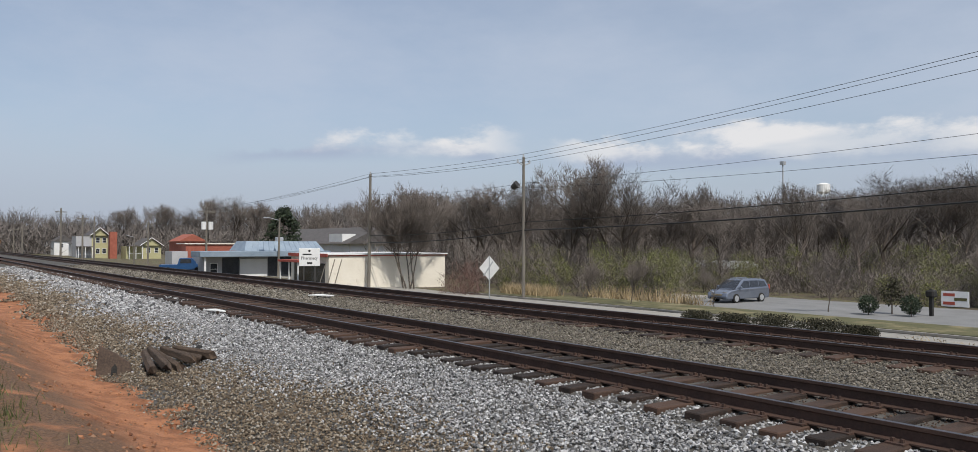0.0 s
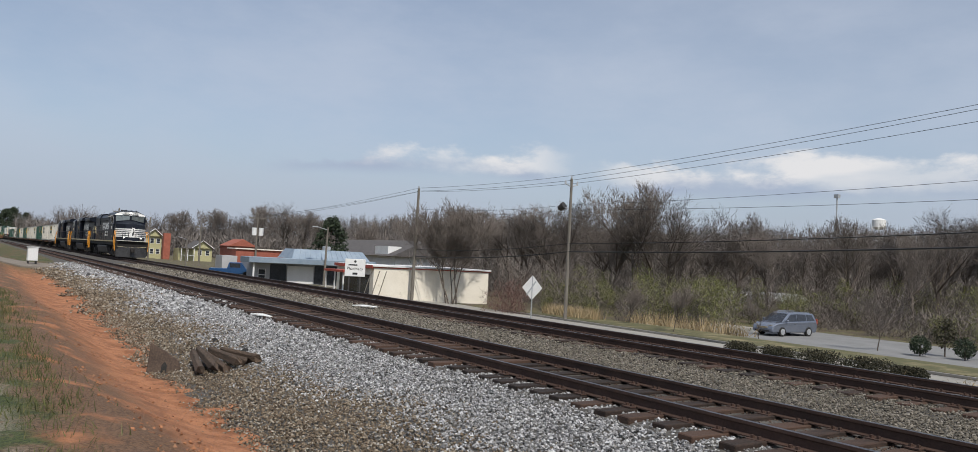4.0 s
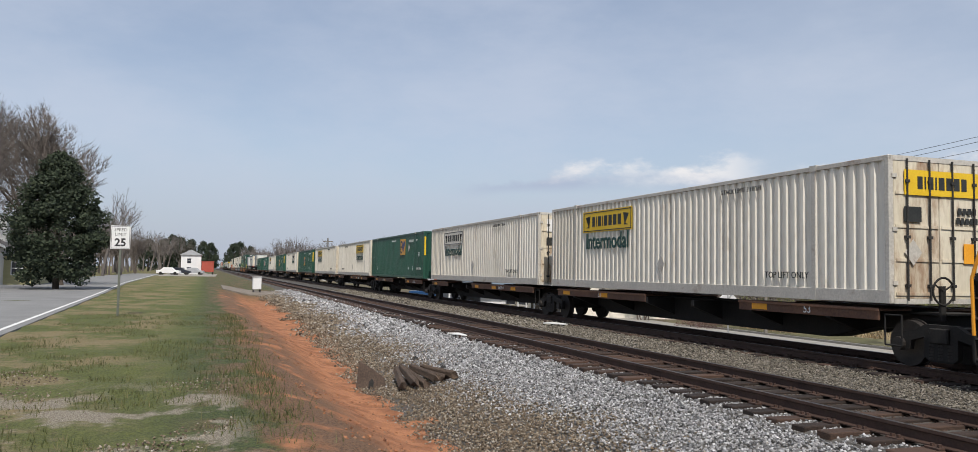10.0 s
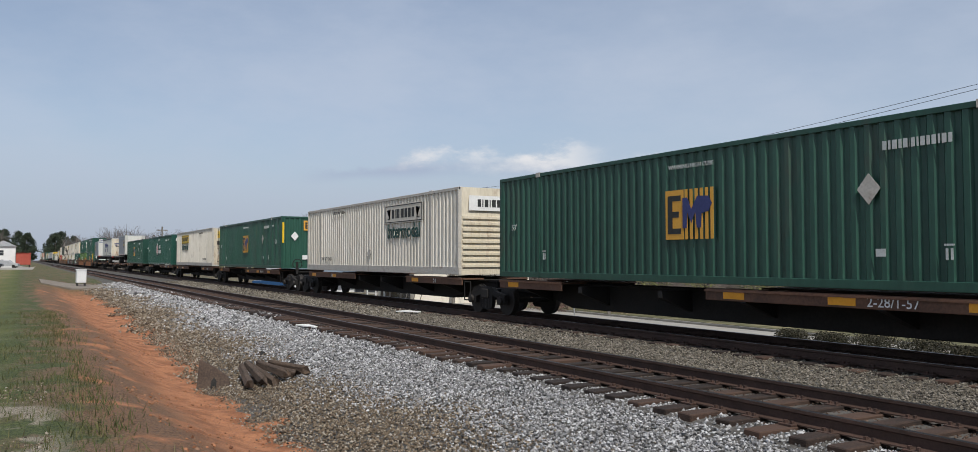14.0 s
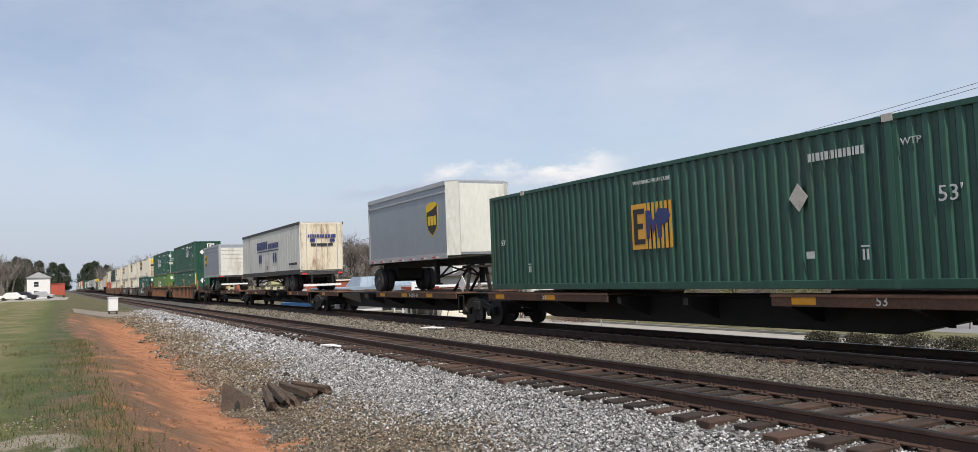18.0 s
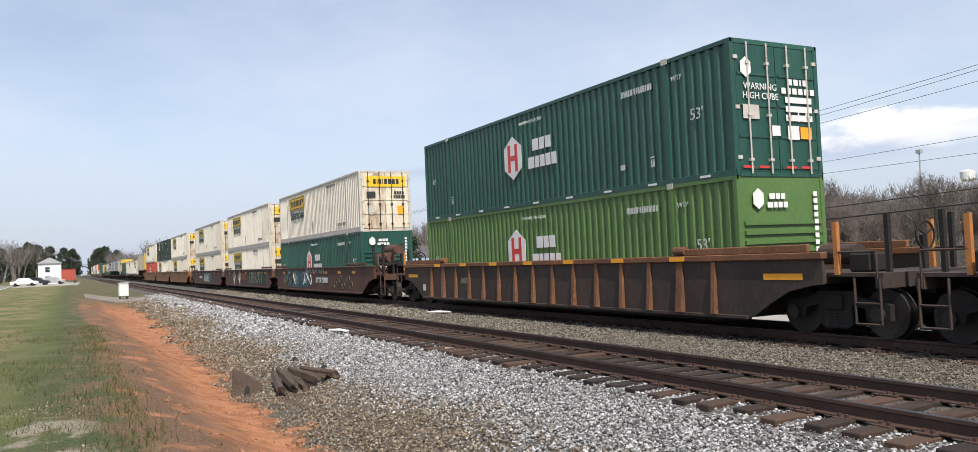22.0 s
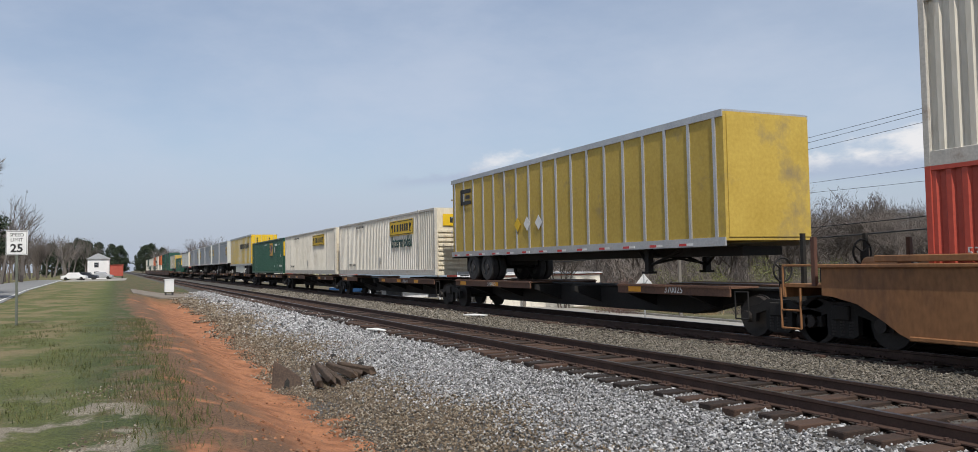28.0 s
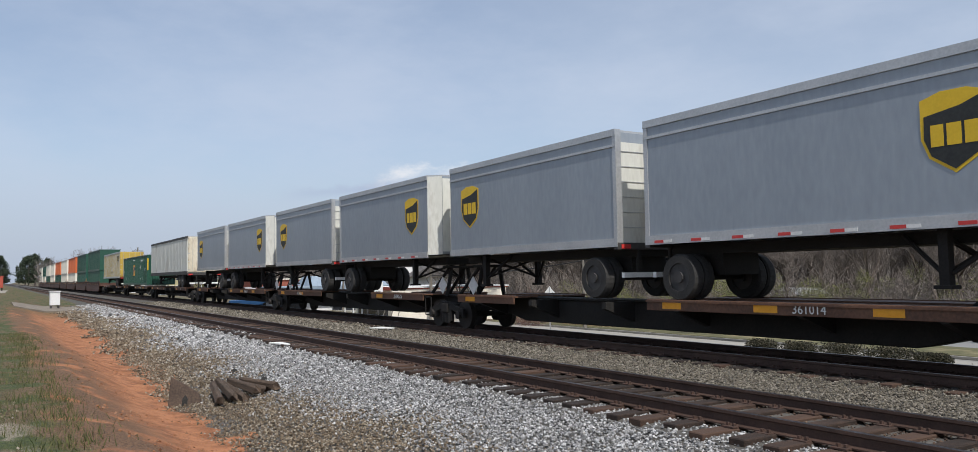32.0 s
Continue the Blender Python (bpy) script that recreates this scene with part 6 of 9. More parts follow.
def far_woods():
    """The wooded slope behind: thousands of thin stems and twigs as one object."""
    rng = np.random.default_rng(12)
    v, f = [], []
    r = random.Random(77)
    n = 0
    places = []
    for i in range(600):
        a = r.uniform(6, 88)
        d = r.uniform(105, 330) if a < 62 else r.uniform(290, 460)
        x, y = direction(a, d)
        if y < 62 and x > -150:
            continue
        if y < 17:
            continue
        places.append((x, y, r.uniform(8.5, 13.0) * (1.05 if a < 40 else 1.0 if a < 62 else 1.35)))
    for i in range(170):
        x = r.uniform(-420, -110)
        places.append((x, r.uniform(-60, -14) if x > -235 else r.uniform(-60, -6), r.uniform(9, 14)))
    kinds = []
    for k in range(4):
        tv, cv = (np.array([p.co for p in me.vertices]) for me in FAR_KINDS[k])
        tf, cf = ([tuple(p.vertices) for p in me.polygons] for me in FAR_KINDS[k])
        kinds.append((np.concatenate([tv, cv]) / 10.0, tf + [tuple(i + len(tv) for i in f) for f in cf]))
    out, faces, total = [], [], 0
    for x, y, h in places:
        kv, kf = kinds[r.randrange(4)]
        a = r.uniform(0, 6.283)
        m = np.array([(math.cos(a), -math.sin(a), 0), (math.sin(a), math.cos(a), 0), (0, 0, 1)]) * h
        m[:2] *= r.uniform(0.9, 1.25)
        out.append(kv @ m.T + np.array([x, y, ground_z(x, y)]))
        faces += [tuple(i + total for i in f) for f in kf]
        total += len(kv)
    me = bpy.data.meshes.new("far_woods")
    me.from_pydata(np.concatenate(out), [], faces)
    me.materials.append(M_WOODS)
    tagged(new("far_woods", me), "leafless grey-brown woods on the far slopes", "woods", kind="stuff")


far_woods()


def grasses():
    rng = np.random.default_rng(4)

    def blades(name, pts, h, w, material, label):
        n = len(pts)
        a = rng.uniform(0, 6.283, n)
        t = np.stack([np.cos(a), np.sin(a), np.zeros(n)], -1)
        hh = (h * rng.uniform(0.5, 1.3, n))[:, None]
        lean = rng.normal(0, 0.35, (n, 3)) * hh
        lean[:, 2] = hh[:, 0]
        v = np.stack([pts - t * w, pts + t * w, pts + lean], 1).reshape(-1, 3)
        me = bpy.data.meshes.new(name)
        me.from_pydata(v, [], np.arange(n * 3).reshape(-1, 3))
        me.materials.append(material)
        tagged(new(name, me), label, "grass", kind="stuff")

    def put(p):
        return np.array([(a, b, ground_z(a, b) + 0.03 * noise.noise((a * 0.8, b * 0.8, 0)) - 0.01) for a, b in p])

    n = 26000
    p = np.stack([-3 - 27 * rng.random(n) ** 1.4, rng.uniform(-4.0, 0.95, n)], -1)
    keep = np.array([noise.noise((a * 0.7, b * 0.7, 2)) + 0.35 * noise.noise((a * 3, b * 3, 4)) + 0.25 * smooth(-0.8, 0.9, b) > 0.02 for a, b in p])
    blades("grass", put(p[keep]), 0.09, 0.006, M_BLADE, "short patchy green grass beside the ditch")
    n = 2600
    p = np.stack([rng.uniform(-30, -3, n), rng.normal(0.72, 0.25, n)], -1)
    keep = np.array([noise.noise((a * 0.9, 3, 2)) > -0.1 for a, b in p])
    blades("grass", put(p[keep]), 0.13, 0.006, M_BLADE, "longer grass hanging over the clay bank")
    q = np.concatenate([np.stack([rng.uniform(-56.5, -50, 1300), rng.normal(42.8, 0.5, 1300)], -1), np.stack([rng.uniform(-50, -38, 700), rng.normal(46.5, 0.5, 700)], -1) * np.array([1.0, 1.0])])
    blades("tall_grass", put(q), 1.0, 0.035, M_STRAW, "tall dry straw-coloured grass beyond the street")


grasses()

def carry(ob, q, z=0.0, turn=0, y=None):
    """The thing rides along the far track; q is the x of its origin at the start."""
    MOVERS.append((ob, q, Y2 if y is None else y, z, turn))
    ob.matrix_basis = pose(q, Y2 if y is None else y, z, 0, 0, turn)
    return ob


SIDE, FRONT = (90, 0, 0), (90, 0, 90)


def on_side(x, z, w, s=-1):
    """A pose on the side of a car; s is -1 for the side at negative y."""
    return pose(x, s * w, z, 90, 0, 0 if s < 0 else 180)


def panel(w, h, depth=0.006):
    return Build().box(-w / 2, w / 2, -h / 2, h / 2, 0, depth)


def bars(rows, height, gap):
    """Rows of plain bars that stand for writing: each row lists lengths."""
    b = Build()
    for i, row in enumerate(rows):
        total = sum(row) + gap * (len(row) - 1)
        x = -total / 2
        for w in row:
            b.box(x, x + w, -i * height * 1.5 - height / 2, -i * height * 1.5 + height / 2, 0, 0.005)
            x += w + gap
    return b


def FRAME_OUTLINE(a=1.66, c=0.325, w=0.03):
    return Build().box(-a, a, c - w, c, 0, 0.012).box(-a, a, -c, -c + w, 0, 0.012).box(-a, -a + w, -c, c, 0, 0.012).box(a - w, a, -c, c, 0, 0.012)


# ---- containers ----
CL, CW, CH = 16.15, 2.59, 2.9


def ribbed(x0, x1, z0, z1, y, out, pitch=0.28, depth=0.055):
    """A corrugated wall sheet along x; out is the sign of its outer side."""
    n = max(1, round((x1 - x0) / pitch))
    p = (x1 - x0) / n
    line = []
    for i in range(n):
        a = x0 + i * p
        line += [(a, 0), (a + p * 0.34, 0), (a + p * 0.5, -depth), (a + p * 0.84, -depth)]
    line.append((x1, 0))
    b = Build()
    for x, d in line:
        b.v += [(x, y + out * d, z0), (x, y + out * d, z1)]
    b.f = [(2 * i, 2 * i + 2, 2 * i + 3, 2 * i + 1) for i in range(len(line) - 1)]
    return b


def ribbed_end(y0, y1, z0, z1, x, out, pitch=0.28, depth=0.04):
    b = ribbed(y0, y1, z0, z1, 0, 1, pitch, depth)
    b.v = [(x + out * yy, xx, z) for xx, yy, z in b.v]
    return b


def container(label, paint, nose="ribs", logo="gold", sill=None, doorpaint=None, small=None, height=CH, near=-1):
    t = thing("container", label, "shipping container", "containers on the train")
    h, hx, hy = height, CL / 2, CW / 2
    sill = sill or paint
    small = small or M_WHITEP
    doorpaint = doorpaint or paint
    low = 0.26 if logo in ("gold", "plain", "bare") else 0.16
    part("roof", Build().box(-hx + 0.05, hx - 0.05, -hy + 0.05, hy - 0.05, h - 0.06, h - 0.02), paint, t)
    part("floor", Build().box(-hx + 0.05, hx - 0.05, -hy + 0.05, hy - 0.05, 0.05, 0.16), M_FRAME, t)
    for s in (-1, 1):
        for x0, x1 in ((-hx + 0.1, -hx + 2.02), (-hx + 2.12, hx - 2.12), (hx - 2.02, hx - 0.1)) if s == near else ((-hx + 0.1, hx - 0.1),):
            part("side_panel", ribbed(x0, x1, low, h - 0.09, s * (hy - 0.015), s, 0.62 if paint is M_OLIVE else 0.28), paint, t)
        part("bottom_rail", Build().box(-hx, hx, s * hy - 0.04 if s > 0 else -hy, hy if s > 0 else -hy + 0.04, 0.0, low), sill, t, bevel=0.008)
        part("top_rail", Build().box(-hx, hx, hy - 0.07 if s > 0 else -hy, hy if s > 0 else -hy + 0.07, h - 0.1, h), sill, t, bevel=0.008)
        for x in (-hx + 2.07, hx - 2.07):
            p = part("lifting_post", Build().box(x - 0.06, x + 0.06, hy - 0.05 if s > 0 else -hy - 0.004, hy + 0.004 if s > 0 else -hy + 0.05, 0, h), sill, t)
            if s == near:
                part("corner_casting", Build().box(x - 0.1, x + 0.1, hy - 0.15 if s > 0 else -hy - 0.012, hy + 0.012 if s > 0 else -hy + 0.15, h - 0.11, h + 0.02), M_SILL, p)
        for x in (-hx, hx - 0.12):
            part("corner_post", Build().box(x, x + 0.12, hy - 0.12 if s > 0 else -hy - 0.003, hy + 0.003 if s > 0 else -hy + 0.12, 0, h), sill, t, bevel=0.01)
    # nose end (+x)
    if nose == "louvre":
        b = Build().box(hx - 0.06, hx - 0.02, -hy + 0.12, hy - 0.12, 0, h)
        part("nose_wall", b, doorpaint, t)
        for i in range(9):
            part("nose_rib", Build().box(hx - 0.02, hx + 0.03, -hy + 0.16, hy - 0.16, 0.25 + i * 0.2, 0.33 + i * 0.2), doorpaint, t)
    else:
        part("nose_wall", ribbed_end(-hy + 0.12, hy - 0.12, 0.1, h - 0.08, hx - 0.01, 1), paint, t)
        part("nose_sill", Build().box(hx - 0.06, hx, -hy + 0.12, hy - 0.12, 0, 0.12), sill, t)
        part("nose_header", Build().box(hx - 0.06, hx, -hy + 0.12, hy - 0.12, h - 0.1, h), sill, t)
    # door end (-x)
    for s in (-1, 1):
        y0, y1 = (0.01, hy - 0.13) if s > 0 else (-hy + 0.13, -0.01)
        d = part("door", Build().box(-hx + 0.01, -hx + 0.06, y0, y1, 0.1, h - 0.1), doorpaint, t, bevel=0.008)
        for k in range(4):
            part("door_panel_rib", Build().box(-hx - 0.012, -hx + 0.012, y0 + 0.03, y1 - 0.03, 0.16 + k * 0.66, 0.22 + k * 0.66), doorpaint, d)
        for y in (y0 + 0.28, y1 - 0.3):
            rod = Build().rod((-hx - 0.035, y, 0.06), (-hx - 0.035, y, h - 0.06), 0.02, n=6)
            for z in (0.35, 1.3, 2.4):
                rod.box(-hx - 0.06, -hx + 0.01, y - 0.05, y + 0.05, z - 0.03, z + 0.03)
            part("locking_rod", rod, M_SILL if logo == "hub" else M_RUBBER, d)
        ye = y1 if s > 0 else y0
        for z in (0.4, 1.45, 2.5):
            part("hinge", Build().box(-hx - 0.02, -hx + 0.03, ye - 0.06, ye + 0.06, z - 0.04, z + 0.04), M_SILL, d)
    part("door_header", Build().box(-hx, -hx + 0.08, -hy + 0.12, hy - 0.12, h - 0.1, h), sill, t)
    part("door_sill", Build().box(-hx, -hx + 0.08, -hy + 0.12, hy - 0.12, 0, 0.1), sill, t)
    # markings
    for s in (near,):
        y = hy + 0.004
        nosex = hx - 4.45
        if logo in ("gold", "plain", "bare"):
            if logo == "plain":
                p = part("logo_panel", panel(3.45, 0.72, 0.004), paint, t, at=on_side(nosex, 2.25, y, s))
                part("logo_frame", FRAME_OUTLINE(), M_BLACKP, p)
            else:
                p = part("logo_panel", panel(3.45, 0.72), M_GOLD, t, "yellow logo panel with a dark frame", at=on_side(nosex, 2.25, y, s))
                part("logo_frame", FRAME_OUTLINE(), M_BLACKP, p)
            part("logo_bar", bars([[0.2, 0.05, 0.22, 0.05, 0.23, 0.23, 0.23, 0.22]], 0.34, 0.085), M_BLACKP, p, at=pose(0, 0, 0.006))
            for e in (-1, 1):
                part("logo_scroll", Build().extrude_z([(e * 1.52, 0.16), (e * 1.16, 0.2), (e * 1.16, 0.165), (e * 1.46, 0.12), (e * 1.3, -0.16), (e * 1.52, -0.2), (e * 1.24, -0.2), (e * 1.22, -0.16), (e * 1.4, 0.09)], 0.008, 0.011), M_BLACKP, p)
            if logo != "bare":
                letters("lettering", "Intermodal", 0.74, M_DKGREENP, t, on_side(nosex, 1.56, y, s), "dark green word painted on the side", squeeze=0.92, bold=0.016)
            letters("small_lettering", "TOP LIFT ONLY", 0.21, M_BLACKP, t, on_side(-hx + 2.95, 0.52, y, s))
            letters("small_lettering", "STACK LIMIT 3 HIGH", 0.17, M_BLACKP, t, on_side(-hx + 4.6, h - 0.3, y, s))
            part("placard", Build().add([(0, 0.24, 0), (0.2, 0, 0), (0, -0.24, 0), (-0.2, 0, 0), (0, 0.24, 0.006), (0.2, 0, 0.006), (0, -0.24, 0.006), (-0.2, 0, 0.006)], [(4, 7, 6, 5), (0, 1, 5, 4), (1, 2, 6, 5), (2, 3, 7, 6), (3, 0, 4, 7)]), M_SILL, t, at=on_side(nosex - 3.4, 0.75 if s < 0 else 0.8, y, s))
        elif logo.startswith("emp"):
            c = M_WHITEP if logo == "emp_white" else M_ORANGEP
            lx, lz = (-4.2, 2.2) if paint is M_OLIVE else {"emp_high": (2.6, 2.05), "emp_white": (3.0, 2.05)}.get(logo, (-0.15, 1.48))
            if s > 0:
                lx = -lx
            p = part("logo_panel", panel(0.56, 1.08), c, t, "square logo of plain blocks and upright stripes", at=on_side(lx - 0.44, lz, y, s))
            if logo == "emp_high":
                part("logo_field", panel(0.9, 1.08), c, p, at=pose(0.735, 0, 0))
                letters("small_lettering", "TOP LIFT ONLY", 0.2, M_PALEP, t, on_side(-s * 7.0, 0.6, y, s), squeeze=0.85)
            else:
                for k in range(6):
                    part("logo_stripe", panel(0.085, 1.08), c, p, at=pose(0.36 + 0.15 * k, 0, 0))
            part("logo_shape", Build().extrude_z([(-0.2, -0.42), (-0.2, 0.42), (0.2, 0.42), (0.2, 0.3), (-0.06, 0.3), (-0.06, 0.07), (0.14, 0.07), (0.14, -0.06), (-0.06, -0.06), (-0.06, -0.3), (0.2, -0.3), (0.2, -0.42)], 0.006, 0.012), M_BLACKP, p)
            part("logo_wave", Build().extrude_z([(0.26, -0.3), (0.38, -0.3), (0.40, 0.05), (0.52, -0.2), (0.64, 0.05), (0.68, -0.3), (0.80, -0.3), (0.82, 0.0), (1.02, 0.04), (1.12, 0.2), (1.02, 0.36), (0.70, 0.38), (0.52, 0.1), (0.40, 0.36), (0.26, 0.36)], 0.010, 0.016), M_BLUEP, p)
            part("placard", Build().extrude_z([(0, 0.27), (-0.22, 0), (0, -0.27), (0.22, 0)], 0, 0.006), M_SILL, t, at=on_side(-s * (0.3 if paint is M_OLIVE else 4.35 if logo == "emp_high" else 4.1), 1.7 if logo == "emp" else 1.95, y, s))
        elif logo == "hub":
            p = part("logo_shape", Build().extrude_z([(0.62 * math.sin(a), 0.67 * math.cos(a)) for a in [i * math.pi / 3 for i in range(6)]], 0, 0.008), M_WHITEP, t, "white hexagon mark", at=on_side(s * 1.2, 1.56, y, s))
            part("logo_mark", Build().box(-0.3, -0.14, -0.42, 0.42, 0, 0.008).box(0.14, 0.3, -0.42, 0.42, 0, 0.008).box(-0.14, 0.14, -0.08, 0.08, 0, 0.008), M_REDP if paint is not M_RED else paint, p, at=pose(0, 0, 0.006))
            part("logo_bar", bars([[0.34, 0.26, 0.3], [0.34, 0.2, 0.26, 0.26, 0.26]], 0.34, 0.06), M_WHITEP, t, at=on_side(-s * 0.5, 1.8, y, s))
        if paint is M_GREEN2:
            for k in range(9):
                part("white_dash", panel(0.32, 0.05), M_WHITEP, t, at=on_side(-hx + 0.9 + k * 1.78, 0.09, y, s))
        if logo not in ("gold", "plain", "bare"):
            d = -s
            letters("lettering", "53'", 0.36, M_PALEP, t, on_side(d * 7.0, 1.48, y, s))
            letters("lettering", "53'", 0.24, M_PALEP, t, on_side(-d * 7.25, 1.42, y, s))
            letters("small_lettering", "WARNING HIGH CUBE", 0.13, M_PALEP, t, on_side(-0.1 * d, h - 0.38, y, s))
            letters("small_lettering", "WTP", 0.17, M_PALEP, t, on_side(d * 6.4, h - 0.5, y, s))
            part("serial_bar", bars([[0.07, 0.04, 0.08, 0.05, 0.07, 0.0001, 0.06, 0.03, 0.07, 0.05, 0.07, 0.03, 0.07, 0.06]], 0.15, 0.032), M_PALEP, t, at=on_side(d * 4.95, h - 0.5, y, s))
            for xx in (5.45, -5.7):
                part("load_mark", Build().box(-0.08, 0.08, 0.1, 0.13, 0, 0.005).box(-0.06, -0.02, -0.12, 0.06, 0, 0.005).box(0.02, 0.06, -0.12, 0.06, 0, 0.005), M_PALEP, t, at=on_side(d * xx, 0.62, y, s))
            part("data_sticker", panel(0.18, 0.13), M_PALEP, t, at=on_side(d * 4.3, 0.62, y, s))
    # markings on the two ends
    ne, de = pose(hx + 0.035, 0, 0, 90, 0, 90), pose(-hx - 0.02, 0, 0, 90, 0, -90)
    if logo in ("gold", "plain", "bare"):
        for m in (ne, de):
            p = part("end_sign", panel(1.95, 0.5), M_WHITEP if logo == "plain" else M_GOLD, t, at=m @ pose(0.05, h - 0.52, 0))
            part("logo_bar", bars([[0.13, 0.04, 0.14, 0.04, 0.15, 0.15, 0.15, 0.14]], 0.25, 0.05), M_BLACKP, p, at=pose(0, 0, 0.006))
        part("warning_sticker", panel(0.3, 0.4), M_AMBER, t, at=de @ pose(0.75, 1.0, 0))
        part("placard_holder", Build().extrude_z([(0, 0.26), (-0.22, 0), (0, -0.26), (0.22, 0)], 0, 0.008), M_SILL, t, at=de @ pose(-0.72, 1.0, 0))
        part("dark_notice", panel(0.44, 0.3), M_BLACKP, t, at=de @ pose(-0.72, 1.75, 0))
        part("serial_bar", bars([[0.1, 0.1, 0.1, 0.1], [0.09, 0.09, 0.09, 0.09, 0.09]], 0.13, 0.03), M_BLACKP, t, at=de @ pose(0.7, 1.85, 0))
    else:
        if logo.startswith("emp"):
            if nose != "louvre":
                p = part("end_sign", panel(0.7, 0.55), M_ORANGEP if logo != "emp_white" else M_WHITEP, t, at=ne @ pose(0.3, h - 0.5, 0))
                part("sign_mark", Build().extrude_z([(-0.26, -0.18), (-0.26, 0.18), (-0.04, 0.18), (-0.04, 0.11), (-0.18, 0.11), (-0.18, 0.03), (-0.06, 0.03), (-0.06, -0.04), (-0.18, -0.04), (-0.18, -0.11), (-0.04, -0.11), (-0.04, -0.18)], 0.006, 0.01), M_BLACKP, p)
                part("sign_wave", Build().extrude_z([(0.0, -0.16), (0.06, -0.16), (0.1, 0.04), (0.16, -0.1), (0.2, -0.1), (0.22, 0.0), (0.3, 0.06), (0.26, 0.16), (0.18, 0.16), (0.12, 0.06), (0.06, 0.16), (0.0, 0.16)], 0.006, 0.01), M_BLUEP, p)
            part("placard", Build().extrude_z([(0, 0.26), (-0.22, 0), (0, -0.26), (0.22, 0)], 0, 0.008), M_WHITEP, t, at=ne @ pose(-0.55, h - 1.1, 0))
            part("data_sticker", panel(0.42, 0.24), M_WHITEP, t, at=ne @ pose(0.1, 0.62, 0))
            if logo in ("emp", "emp_high") and nose != "louvre":
                for y in (-1.2, 1.2):
                    part("edge_marker", panel(0.1, 1.15), M_GOLD, t, at=ne @ pose(y, h - 0.9, 0))
            letters("lettering", "53'", 0.34, M_WHITEP, t, ne @ pose(0.4, h - 1.55, 0))
        else:
            p = part("end_sign", Build().extrude_z([(0.17 * math.sin(a), 0.22 * math.cos(a)) for a in [i * math.pi / 3 for i in range(6)]], 0, 0.008), M_WHITEP, t, at=ne @ pose(-0.75, h - 0.5, 0))
            part("logo_bar", bars([[0.16, 0.12, 0.12], [0.16, 0.1, 0.12, 0.12]], 0.12, 0.03), M_WHITEP, t, at=ne @ pose(-0.2, h - 0.45, 0))
            letters("lettering", "53'", 0.34, M_WHITEP, t, ne @ pose(0.35, 0.75, 0))
            letters("small_lettering", "WARNING HIGH CUBE", 0.15, M_WHITEP, t, ne @ pose(0.3, 1.15, 0))
            letters("lettering", "53'", 0.34, M_WHITEP, t, de @ pose(0.75, 1.3, 0))
            part("end_mark", Build().extrude_z([(0.17 * math.sin(a), 0.22 * math.cos(a)) for a in [i * math.pi / 3 for i in range(6)]], 0, 0.008), M_WHITEP, t, at=de @ pose(-0.9, h - 0.6, 0))
            letters("small_lettering", "WARNING\nHIGH CUBE", 0.2, M_WHITEP, t, de @ pose(-0.5, h - 1.1, 0))
            part("serial_bar", bars([[0.13, 0.13, 0.05, 0.14], [0.13, 0.1, 0.13, 0.13, 0.13, 0.13], [0.8], [0.8], [0.8]], 0.13, 0.05), M_WHITEP, t, at=de @ pose(0.62, h - 0.85, 0))
            part("sticker", panel(0.46, 0.3), M_SILL, t, at=de @ pose(-0.8, 1.36, 0))
            part("sticker", panel(0.34, 0.3), M_WHITEP, t, at=de @ pose(0.42, 0.95, 0))
            for yy in (-0.95, -0.5, 0.3, 0.75):
                part("warning_tape", panel(0.3, 0.05), M_REDP, t, at=de @ pose(yy, 0.2, 0))
            part("sticker", panel(0.34, 0.26), M_AMBER, t, at=de @ pose(0.8, 0.95, 0))
            part("sticker", panel(0.24, 0.22), M_WHITEP, t, at=de @ pose(-0.1, 0.98, 0))
        part("serial_bar", bars([[0.12]] * 10, 0.1, 0.03), M_WHITEP, t, at=ne @ pose(0.95, h - 0.4, 0))
    return t


BOX_KINDS = {
    "W": ("white corrugated container with a yellow logo panel, rust-streaked doors", M_WHITE, "louvre", "gold", M_SILL, M_CREAM),
    "P": ("dirty white container with a plain outlined logo", M_WHITE, "louvre", "plain", M_SILL, M_CREAM),
    "B": ("off-white container with a small yellow panel", M_WHITE, "louvre", "bare", M_SILL, M_CREAM),
    "G": ("dark green container with a square orange striped logo", M_GREEN, "ribs", "emp"),
    "E": ("dark green container with a square white logo", M_GREEN, "ribs", "emp_white"),
    "K": ("dark green container with an orange striped logo and ribbed nose", M_GREEN, "louvre", "emp"),
    "J": ("dark green container with an orange logo set high", M_GREEN, "ribs", "emp_high"),
    "O": ("faded olive green container with white logo", M_OLIVE, "ribs", "emp_white"),
    "H": ("emerald green container with a white hexagon mark", M_GREEN2, "louvre", "hub"),
    "L": ("lime green container with a white hexagon mark", M_LIME, "louvre", "hub"),
    "R": ("red container with a white hexagon mark", M_RED, "louvre", "hub"),
    "N": ("orange container with white markings", M_ORANGE, "louvre", "hub"),
}
BOX_MADE = {}


